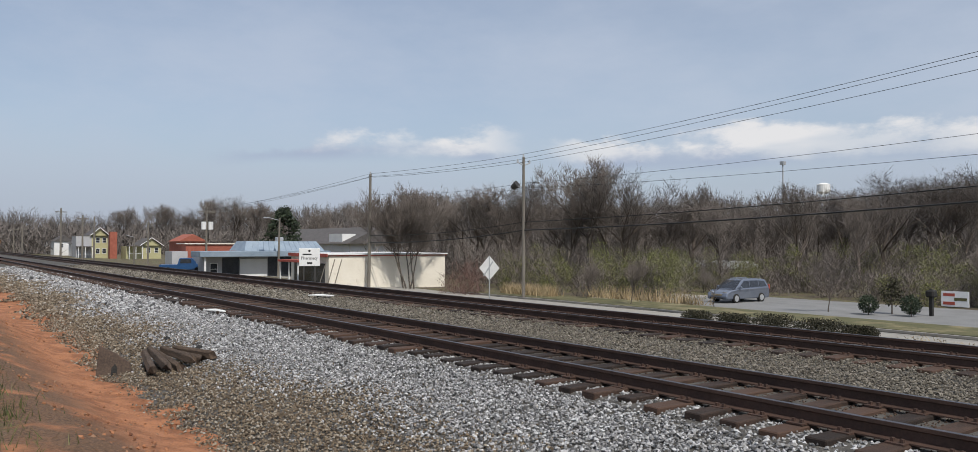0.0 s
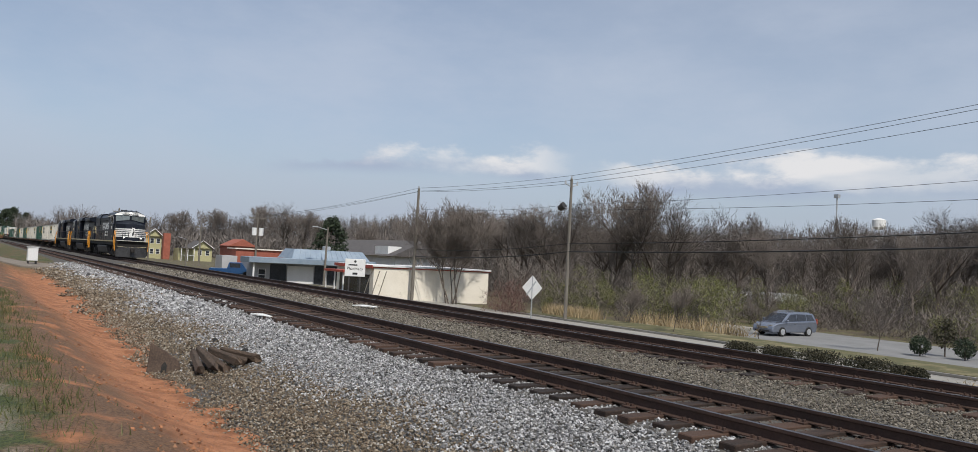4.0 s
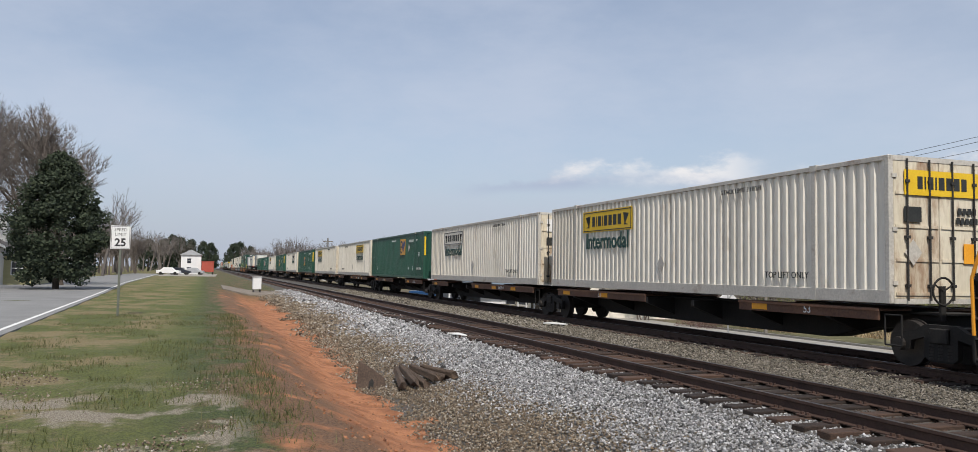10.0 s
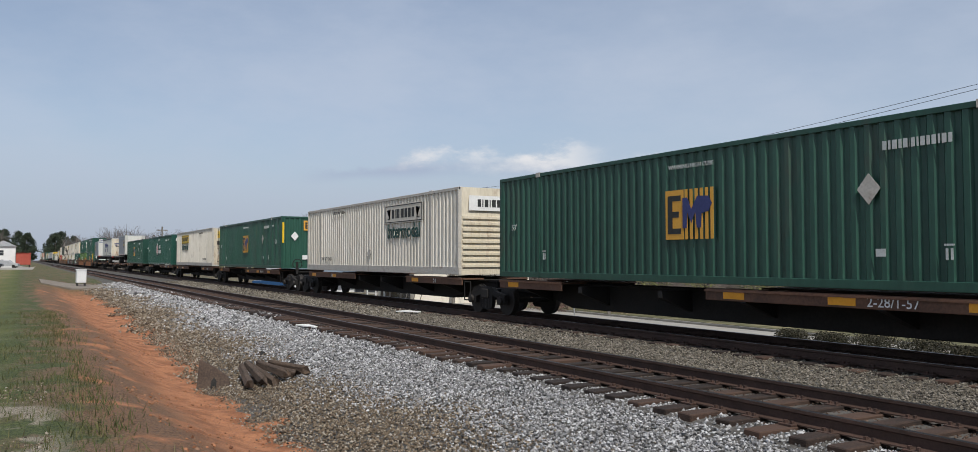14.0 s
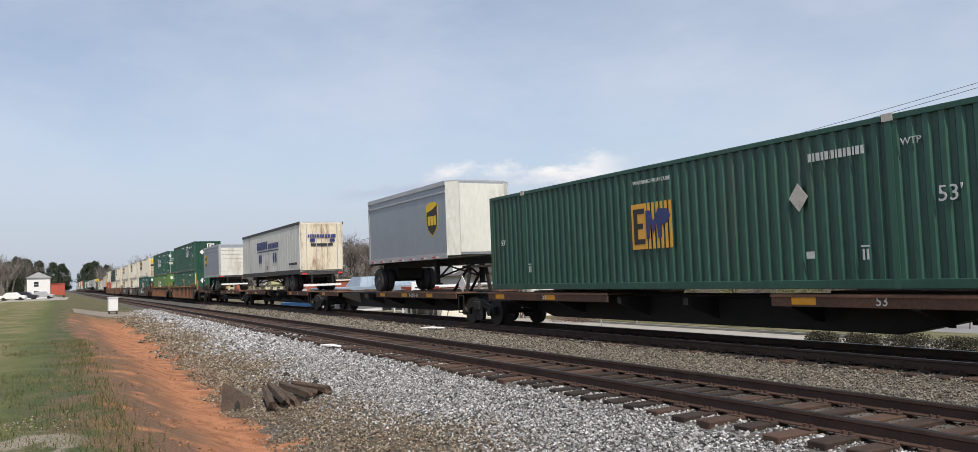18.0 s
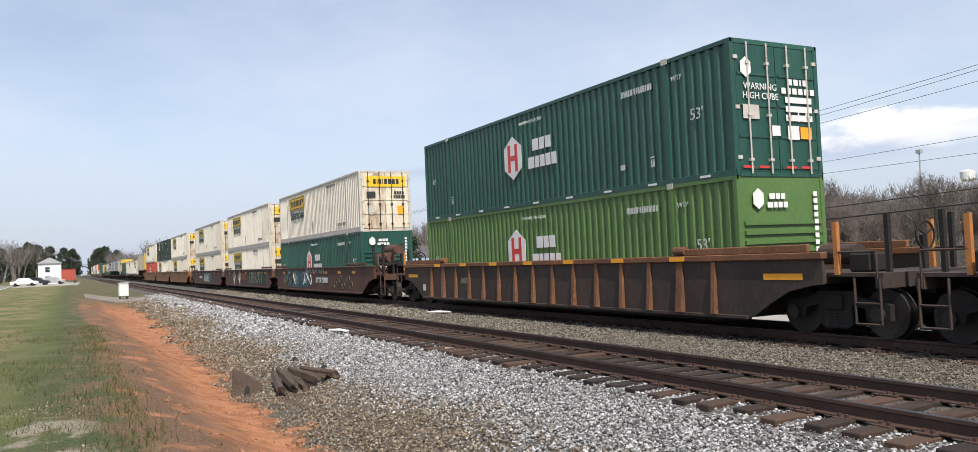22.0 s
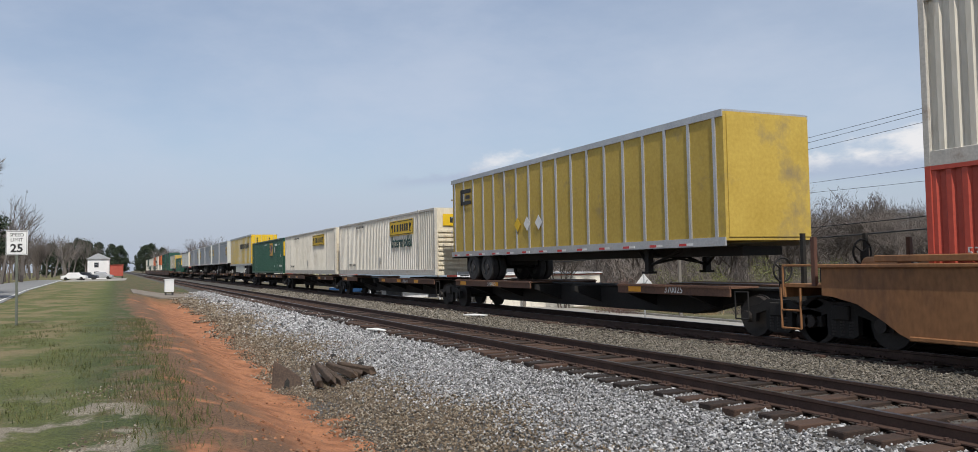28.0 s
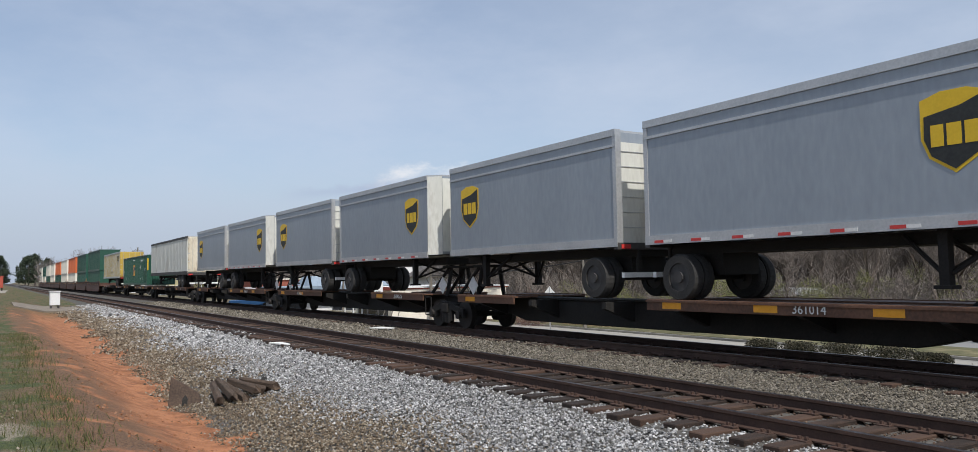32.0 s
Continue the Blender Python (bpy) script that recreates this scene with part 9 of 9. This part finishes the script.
    part("nose_emblem", Build().add([(10.59, -0.45, 2.15), (10.59, 0.12, 2.15), (10.50, 0.12, 3.14), (10.50, -0.1, 3.14), (10.54, -0.1, 2.15), (10.48, -0.1, 3.1)], [(0, 1, 2, 3)]), M_WHITEP, t, "white nose panel with a dark shape", at=pose(0.005, 0.1, 0))
    part("emblem_shape", Build().add([(10.60, -0.12, 2.3), (10.60, 0.0, 2.32), (10.575, 0.08, 2.55), (10.555, 0.1, 2.75), (10.54, 0.02, 3.0), (10.54, -0.04, 2.98), (10.56, 0.0, 2.74), (10.58, -0.1, 2.6)], [(0, 1, 2, 7), (2, 3, 6, 7), (3, 4, 5, 6)]), M_BLACKP, t, at=pose(0.012, 0.1, 0))
    part("door_line", Build().box(10.455, 10.47, -0.36, -0.345, 1.75, 3.45), M_FRAME, t)
    part("anticlimber", Build().box(10.1, 10.95, -1.35, 1.35, 1.735, 1.80), M_SILL, t, bevel=0.02)
    for y in (-0.8, 0.8):
        part("ditch_light_can", Build().rod((10.5, y, 2.08), (10.80, y, 2.08), 0.1, n=14), M_FRAME, t)
        part("ditch_light", Build().rod((10.78, y, 2.08), (10.82, y, 2.08), 0.07, n=14), M_LAMP, t, "lit round ditch light")
    side_railing(t, -9.6, 5.7)
    for y in (-1.0, -0.4, 0.4, 1.0):
        part("roof_vent", Build().rod((7.6, y * 0.7, 4.84), (7.6, y * 0.7, 4.98), 0.1, 0.07, n=10), M_FRAME, t)
    part("roof_air_box", Build().box(5.7, 6.3, -0.5, 0.5, 4.84, 5.0), M_BLACK, t, bevel=0.03)
    for s in (-1, 1):
        for i in range(4):
            part("hood_sticker", panel(0.16, 0.09), M_SILL, t, at=on_side(-8.6 + i * 1.4, 3.45, 0.95, s))
        part("rear_vent", Build().box(-8.7, -7.4, s * 0.945 - 0.012, s * 0.945 + 0.012, 3.3, 4.0), M_FRAME, t)
        part("conduit", Build().tube([(-9.6, s * 0.98, 4.15), (-6.4, s * 0.98, 4.15), (-5.8, s * 0.97, 3.95), (1.0, s * 0.97, 3.95)], 0.025), M_FRAME, t)
        part("cab_mirror", Build().box(8.2, 8.26, s * 1.62 - 0.06, s * 1.62 + 0.06, 3.75, 4.1), M_FRAME, t)
        part("bell_box", Build().box(4.2, 4.9, s * 1.2 - 0.12, s * 1.2 + 0.12, 1.75, 2.4), M_BLACK, t, bevel=0.03)
    for s in (-1, 1):
        side_emblem(t, -1.35, 3.37, 0.945, s, 0.75, M_WHITEP)
    return t


def hood_engine(number, label, up=0.0):
    """A trailing engine that runs long hood first: cab towards -x."""
    t = thing("locomotive", label, "locomotive", "engines of the train")
    half = 11.4
    loco_base(t, half, (-4.1, 4.1))
    part("long_hood", Build().extrude_x([(-0.92, 1.72), (-0.92, 4.05), (-0.7, 4.3), (0.7, 4.3), (0.92, 4.05), (0.92, 1.72)], -1.2, 10.2), M_BLACK, t, bevel=0.02)
    part("radiator_wing", Build().extrude_x([(y, z + up) for y, z in ((-0.92, 3.86), (-1.5, 4.08), (-1.5, 4.38), (-1.25, 4.47), (1.25, 4.47), (1.5, 4.38), (1.5, 4.08), (0.92, 3.86))], 4.9, 10.3), M_BLACK, t, "flared radiator housing", bevel=0.02)
    part("radiator_grille", Build().box(5.2, 10.0, -1.15, 1.15, 4.47 + up, 4.50 + up), M_FRAME, t)
    part("roof_bracket", Build().tube([(9.3, -0.3, 4.47 + up), (9.3, -0.3, 4.68 + up), (9.3, 0.3, 4.68 + up), (9.3, 0.3, 4.47 + up)], 0.02), M_ALU, t)
    part("exhaust_stack", Build().box(4.0, 4.7, -0.35, 0.35, 4.25, 4.72), M_FRAME, t, bevel=0.02)
    part("air_horn", Build().rod((2.6, 0, 4.55), (3.2, 0, 4.55), 0.06, n=8).rod((2.7, 0.14, 4.6), (2.4, 0.14, 4.6), 0.08, n=8).rod((3.1, -0.14, 4.6), (3.4, -0.14, 4.6), 0.08, n=8).box(2.85, 2.95, -0.05, 0.05, 4.28, 4.55), M_FRAME, t)
    part("blower_box", Build().box(-5.6, -1.2, -1.36, 1.36, 1.72, 4.2), M_BLACK, t, bevel=0.02)
    part("inverter_roof", Build().extrude_x([(-1.36, 4.2), (-1.3, 4.55), (-1.0, 4.66), (1.0, 4.66), (1.3, 4.55), (1.36, 4.2)], -5.4, 0.6), M_BLACK, t, bevel=0.02)
    part("cab", Build().extrude_x([(-1.53, 1.72), (-1.53, 4.2), (-1.2, 4.55), (-0.6, 4.7), (0.6, 4.7), (1.2, 4.55), (1.53, 4.2), (1.53, 1.72)], -8.4, -5.6), M_BLACK, t, bevel=0.02)
    part("cab_front", Build().add([(-8.4, -1.53, 3.5), (-8.4, 1.53, 3.5), (-8.4, 1.2, 4.55), (-8.4, -1.2, 4.55), (-9.0, -1.4, 3.5), (-9.0, 1.4, 3.5), (-8.7, 1.2, 4.45), (-8.7, -1.2, 4.45)], [(4, 5, 6, 7), (7, 6, 2, 3), (0, 4, 7, 3), (5, 1, 2, 6)]), M_BLACK, t)
    part("nose", Build().add([(-8.4, -1.48, 1.72), (-8.4, 1.48, 1.72), (-8.4, 1.48, 3.55), (-8.4, -1.48, 3.55), (-10.88, -1.2, 1.72), (-10.88, 1.2, 1.72), (-10.7, 1.15, 3.46), (-10.7, -1.15, 3.46)], [(4, 5, 6, 7), (7, 6, 2, 3), (0, 4, 7, 3), (5, 1, 2, 6), (0, 1, 5, 4)]), M_BLACK, t, bevel=0.04)
    nose_stripes(t, -10.80, -1.1, 1.1, 2.05, 4, M_STRIPE, -1)
    for s in (-1, 1):
        for i in range(4):
            part("nose_stripe", Build().add([(-10.84, s * 1.222, 2.05 + i * 0.26), (-10.0, s * 1.335, 2.05 + i * 0.26), (-10.0, s * 1.335, 2.2 + i * 0.26), (-10.82, s * 1.222, 2.2 + i * 0.26)], [(0, 1, 2, 3)]), M_STRIPE, t)
    part("anticlimber", Build().box(-11.2, -10.4, -1.35, 1.35, 1.6, 1.8), M_FRAME, t, bevel=0.02)
    for s in (-1, 1):
        for x0, x1 in ((-8.25, -7.45), (-7.2, -6.6)):
            p = part("cab_window", Build().box(x0, x1, s * 1.535 - 0.01, s * 1.535 + 0.01, 3.5, 4.1), M_GLASS, t)
            part("window_frame", Build().box(x0 - 0.04, x0, s * 1.54 - 0.015, s * 1.54 + 0.015, 3.46, 4.14).box(x1, x1 + 0.04, s * 1.54 - 0.015, s * 1.54 + 0.015, 3.46, 4.14), M_ALU, p)
        letters("engine_number", number, 0.42, M_STRIPE, t, on_side(-7.6, 3.05, 1.54, s), "cream road number", bold=0.01)
        part("louvre_panel", Build().box(-5.3, -3.2, s * 1.37 - 0.01, s * 1.37 + 0.01, 3.6, 4.15), M_FRAME, t)
        for i in range(5):
            x = -5.2 + i * 0.5
            part("roof_rail", Build().rod((x, s * 1.38, 4.15), (x, s * 1.32, 4.6), 0.018, n=6), M_ALU, t)
        part("roof_rail", Build().rod((-5.2, s * 1.33, 4.58), (-3.2, s * 1.33, 4.58), 0.018, n=6), M_ALU, t)
        part("number_underline", bars([[0.28, 0.12, 0.12, 0.3]], 0.07, 0.08), M_STRIPE, t, at=on_side(-7.6, 2.68, 1.545, s))
        for zz in (2.25, 2.85):
            part("vent_panel", Build().box(5.2, 5.75, s * 0.94 - 0.012, s * 0.94 + 0.012, zz, zz + 0.5), M_FRAME, t)
            part("vent_panel", Build().box(5.95, 6.5, s * 0.94 - 0.012, s * 0.94 + 0.012, zz, zz + 0.5), M_FRAME, t)
        part("dial", Build().rod((7.6, s * 0.93, 2.9), (7.6, s * 0.955, 2.9), 0.26, n=18), M_TANK, t)
        part("warning_mark", Build().extrude_z([(-0.24, 0.16), (0.24, 0.16), (0, -0.16)], 0, 0.006), M_AMBER, t, at=on_side(-2.4, 3.25, 1.37, s))
        part("side_ladder", Build().box(-2.6, -2.2, s * 1.38 - 0.012, s * 1.38 + 0.012, 1.8, 3.0), M_FRAME, t)
        for i in range(8):
            x = -0.9 + i * 1.36
            part("hood_door", Build().box(x, x + 1.26, s * 0.925 - 0.012, s * 0.925 + 0.012, 1.95, 3.7 if x > 4.5 else 3.2), M_BLACK, t, bevel=0.005)
            part("door_latch", Build().box(x + 0.08, x + 0.24, s * 0.945 - 0.008, s * 0.945 + 0.008, 3.0, 3.08), M_STRIPE, t)
        for i in range(5):
            part("end_stripe", Build().box(9.45, 10.2, s * 0.93 - 0.008, s * 0.93 + 0.008, 2.55 + i * 0.175, 2.66 + i * 0.175), M_STRIPE, t)
    for i in range(5):
        part("end_stripe", Build().box(10.2, 10.208, -0.85, 0.85, 2.55 + i * 0.175, 2.66 + i * 0.175), M_STRIPE, t)
    letters("end_number", number, 0.33, M_STRIPE, t, pose(10.215, -0.4, 3.66, 90, 0, 90), bold=0.01)
    part("end_emblem", Build().extrude_x([(-0.3, 2.62), (0.24, 2.55), (0.3, 2.9), (0.12, 3.38), (-0.2, 3.3), (-0.08, 3.0)], 10.2, 10.216), M_BLACK, t)
    part("end_door", Build().box(10.2, 10.22, -0.85, -0.3, 1.75, 2.45), M_BLACK, t)
    for z in (4.06 + up, 4.27 + up):
        part("headlight", Build().rod((10.28, 0, z), (10.33, 0, z), 0.08, n=14), M_SILVER, t, "unlit round headlight")
    side_railing(t, -5.4, 9.6)
    for s in (-1, 1):
        side_emblem(t, 2.45, 3.34, 0.945, s, 0.72)
    return t


carry(cowl_engine(), -195.85)
carry(hood_engine("9853", "black diesel locomotive coupled long hood first, cream end stripes"), -217.75)
carry(hood_engine("4093", "black diesel locomotive with flared radiator, yellow step rails", 0.16), -241.75)


# ---- the consist behind the engines ----
DECK = 1.195


def spray(parent, x0, x1, z0, z1, m, seed, y=-1.455):
    r = random.Random(seed)
    n = 22
    pts = []
    for i in range(n):
        a = 2 * math.pi * i / n
        k = 0.82 + 0.18 * r.random()
        cx, cz = math.cos(a), math.sin(a)
        g = max(abs(cx), abs(cz))
        pts.append(((x0 + x1) / 2 + (x1 - x0) / 2 * k * cx / g, (z0 + z1) / 2 + (z1 - z0) / 2 * k * cz / g))
    part("spray_paint", Build().extrude_y(pts, y, y + 0.006), m, parent, "sprayed paint patch")


# containers on skeleton cars: kind, front at the start, doors ahead
ON_SPINE = (("W", -254.8, True), ("P", -272.3, True), ("J", -290.3, False), ("W", -307.5, False), ("W", -326.0, True), ("G", -345.0, False), ("P", -363.8, False), ("G", -384.7, False),
            ("W", -403.4, True), ("H", -422.7, False), ("K", -444.0, False), ("W", -712.1, False), ("B", -729.4, False), ("J", -746.5, False), ("G", -860.0, False))
for kind, q, ahead in ON_SPINE:
    place_box(kind, q, DECK + (0.05 if q < -700 else 0.0), ahead)

NUMBERS = ("53", "361014", "370025", "360273", "53", "2-28/1-57")
UNITS = ((-253.9, -271.6, 1, 0), (-271.6, -289.4, 0, 0), (-289.4, -306.4, 0, 1), (-307.4, -324.8, 1, 0), (-324.8, -343.6, 0, 0), (-343.6, -362.4, 0, 0), (-362.4, -380.9, 0, 1), (-383.9, -402.1, 1, 0), (-402.1, -421.0, 0, 0), (-421.0, -439.6, 0, 1),
         (-443.2, -461.7, 1, 0), (-461.7, -480.8, 0, 0), (-480.8, -500.0, 0, 0), (-500.0, -518.6, 0, 1), (-692.8, -711.1, 1, 0), (-711.1, -728.9, 0, 0), (-728.9, -746.0, 0, 0), (-746.0, -762.5, 0, 1), (-763.5, -780.4, 1, 0),
         (-781.6, -800.6, 0, 0), (-800.6, -819.4, 0, 0), (-819.4, -838.7, 0, 1), (-840.4, -858.8, 1, 0), (-858.8, -877.5, 0, 0), (-877.5, -897.0, 0, 1))
PUPS = ((-463.1, 1), (-509.5, -1), (-782.3, 1), (-791.7, -1), (-801.0, 1), (-810.4, -1), (-820.0, 1), (-829.4, -1))
for i, (a, b, lead, last) in enumerate(UNITS):
    mid, length = (a + b) / 2, a - b
    hitches = []
    for q, d in PUPS:
        if b < q - 4 < a:
            hitches.append((q - mid - 0.6) if d > 0 else (q - 8.45 - mid + 0.6))
    plates = ((length / 2 - 9.2, length / 2 - 1.2), (-length / 2 + 1.2, -length / 2 + 4.4)) if i % 2 else ((length / 2 - 5.6, length / 2 - 1.2), (-length / 2 + 1.2, -length / 2 + 7.6))
    car = spine_unit(length, "brown skeleton flat car with amber reflectors and dark underframe", hitches, plates, NUMBERS[i % len(NUMBERS)], bool(last), bool(lead))
    carry(car, mid)

first = True
for q, d in PUPS:
    o = PUP if first else copy_thing(PUP, pose(0, 0, 0))
    first = False
    carry(o, q - 8.45 / 2, 0, 0 if d > 0 else 180)
carry(LONGWHITE, -483.2 - 16.15 / 2, 0, 180)
carry(YELLOWMARK, -694.0 - 16.15 / 2, 0, 0)
carry(YELLOWLINE, -763.45 - 16.3 / 2, 0, 180)
carry(PALE, -841.0 - 16.6 / 2, 0, 180)
far_yellow = carry(copy_thing(YELLOWMARK, pose(0, 0, 0)), -879.5 - 16.15 / 2, 0, 180)

# stacks: front at the start, upper kind, doors ahead, lower kind, doors ahead
STACKS = ((-523.5, "E", 0, "G", 0), (-546.8, "H", 1, "L", 0), (-570.9, "W", 1, "H", 0), (-590.4, "W", 1, "W", 1), (-610.3, "W", 1, "W", 1), (-633.8, "W", 1, "W", 1), (-653.1, "O", 0, "W", 1), (-673.0, "W", 1, "R", 0),
          (-900.5, "G", 0, "G", 0), (-920.0, "E", 0, "H", 0), (-940.0, "N", 0, "W", 1), (-960.0, "W", 1, "W", 1), (-980.0, "N", 0, "G", 0), (-1000.0, "W", 1, "W", 1), (-1020.0, "W", 1, "G", 0), (-1040.0, "G", 0, "W", 1), (-1060.0, "W", 1, "P", 1))
for i, (q, up, ua, lo, la) in enumerate(STACKS):
    place_box(up, q, 3.18, bool(ua))
    place_box(lo, q, 0.31, bool(la))
    mid = q - CL / 2
    if i < 2:
        car = well_unit("dark ribbed well car with rusty orange ribs and end posts", True, M_WELLDARK, True, True)
    elif i < 8:
        tone = M_WELLTAN if i in (5, 6, 7) else M_WELL
        tags = {2: (("DTTX 723851", 1.75, 0.86, 0.36, M_PALEP, 1.1),), 4: (("GAME", 0.2, 0.84, 1.05, M_TAG, 1.12), ("DTTX 723851", -3.6, 0.92, 0.32, M_PALEP, 1.0)), 5: (("53", -7.2, 0.75, 0.5, M_BLACKP, 1.0), ("B", 1.6, 0.98, 0.42, M_BLACKP, 1.0)), 6: (("53", -7.0, 0.75, 0.5, M_BLACKP, 1.0),)}.get(i, ())
        car = well_unit("smooth-sided brown well car, sprayed with graffiti" if i < 5 else "smooth-sided brown well car with amber reflectors", False, tone, i in (4, 7), i in (2, 5), "", tags, M_WELLPOST if i == 5 else M_WELL)
        if i == 2:
            spray(car, -6.4, -0.4, 0.42, 1.45, M_TAGBLUE, 4)
            r = random.Random(14)
            for k in range(16):
                x, z = -6.6 + k * 0.38, 0.62 + 0.1 * (k % 3)
                pts = [(x + 0.32 * math.cos(j * 0.8 + k) + 0.06 * j, -1.462, z + 0.26 + 0.3 * math.sin(j * (0.9 + 0.05 * (k % 4)) + k * 1.7)) for j in range(8)]
                part("spray_stroke", Build().tube(pts, r.choice((0.018, 0.028, 0.04)), 4), r.choice((M_TAG, M_TAGPALE, M_TAGBLUE, M_BLACKP)), car)
            for k in range(6):
                x = -1.4 + k * 0.62
                part("spray_stroke", Build().tube([(x, -1.462, 1.22), (x + 0.14, -1.462, 1.48), (x + 0.28, -1.462, 1.26), (x + 0.4, -1.462, 1.46), (x + 0.5, -1.462, 1.24)], 0.015, 4), M_TAG, car)
            for k in range(7):
                x, z = 4.3 + 0.42 * k, 0.66 + 0.14 * (k % 3)
                part("spray_stroke", Build().tube([(x + 0.22 * math.cos(j * 0.9 + k), -1.462, z + 0.2 * math.sin(j * 1.1 + k)) for j in range(8)], 0.012, 4), M_TAGPALE, car)
            for zz in (1.9, 2.25):
                part("brake_reservoir", Build().rod((9.75, -0.9 + (zz - 1.9), zz), (10.95, -0.9 + (zz - 1.9), zz), 0.22, n=16), M_WELL, car)
            for x, y in ((9.8, -1.3), (10.4, -0.2), (11.0, -1.3)):
                part("gear_post", Build().box(x - 0.05, x + 0.05, y - 0.05, y + 0.05, 1.1, 2.5), M_FRAME, car)
            part("gear_shelf", Build().box(9.7, 11.2, -1.3, 1.3, 1.58, 1.66), M_FRAME, car)
            part("brake_pipe", Build().tube([(9.8, -1.2, 1.3), (10.2, -1.25, 1.5), (10.6, -1.15, 1.2), (11.2, -1.2, 1.4)], 0.035), M_FRAME, car)
        if i == 3:
            spray(car, 0.9, 7.6, 0.40, 1.48, M_TAGGREEN, 5)
            letters("spray_lettering", "DBRXT", 1.2, M_TAGPALE, car, pose(4.0, -1.462, 0.9, 90, 0, 0), "sprayed letters", squeeze=1.25)
            for x in (-4.6, -2.3):
                for dx, z, r in ((-0.28, 1.06, 0.27), (0.28, 1.06, 0.27), (0.0, 1.24, 0.24)):
                    part("spray_blob", Build().extrude_y([(x + dx + r * math.cos(j * math.pi / 8), z + r * math.sin(j * math.pi / 8)) for j in range(16)], -1.457, -1.452), M_TAGOLIVE, car)
                    part("spray_stroke", Build().tube([(x + dx + r * math.cos(j * math.pi / 8), -1.459, z + r * math.sin(j * math.pi / 8)) for j in range(17)], 0.012, 4), M_TAG, car)
                part("spray_stroke", Build().tube([(x - 0.26, -1.459, 0.86), (x + 0.06, -1.459, 0.42), (x + 0.14, -1.459, 0.42), (x + 0.3, -1.459, 0.86), (x + 0.02, -1.459, 0.62), (x - 0.1, -1.459, 0.84), (x + 0.2, -1.459, 0.6)], 0.012, 4), M_TAG, car)
            letters("spray_lettering", "TTX", 0.62, M_REDTRIM, car, pose(-0.55, -1.458, 0.98, 90, 0, 0), "faded dark red letters", squeeze=1.25, bold=0.015)
        if i == 4:
            spray(car, -1.7, 3.4, 0.4, 1.42, M_TAGBLUE, 8)
    else:
        car = well_unit("brown well car far down the train", False, M_WELL, i % 2 == 0, False)
    carry(car, mid)


def motions():
    for ob, q, y, z, turn in MOVERS:
        walk(ob, [(t, pose(q + SPEED * t, y, z, 0, 0, turn)) for t in (0, 8, 16, 24, 32)])


motions()
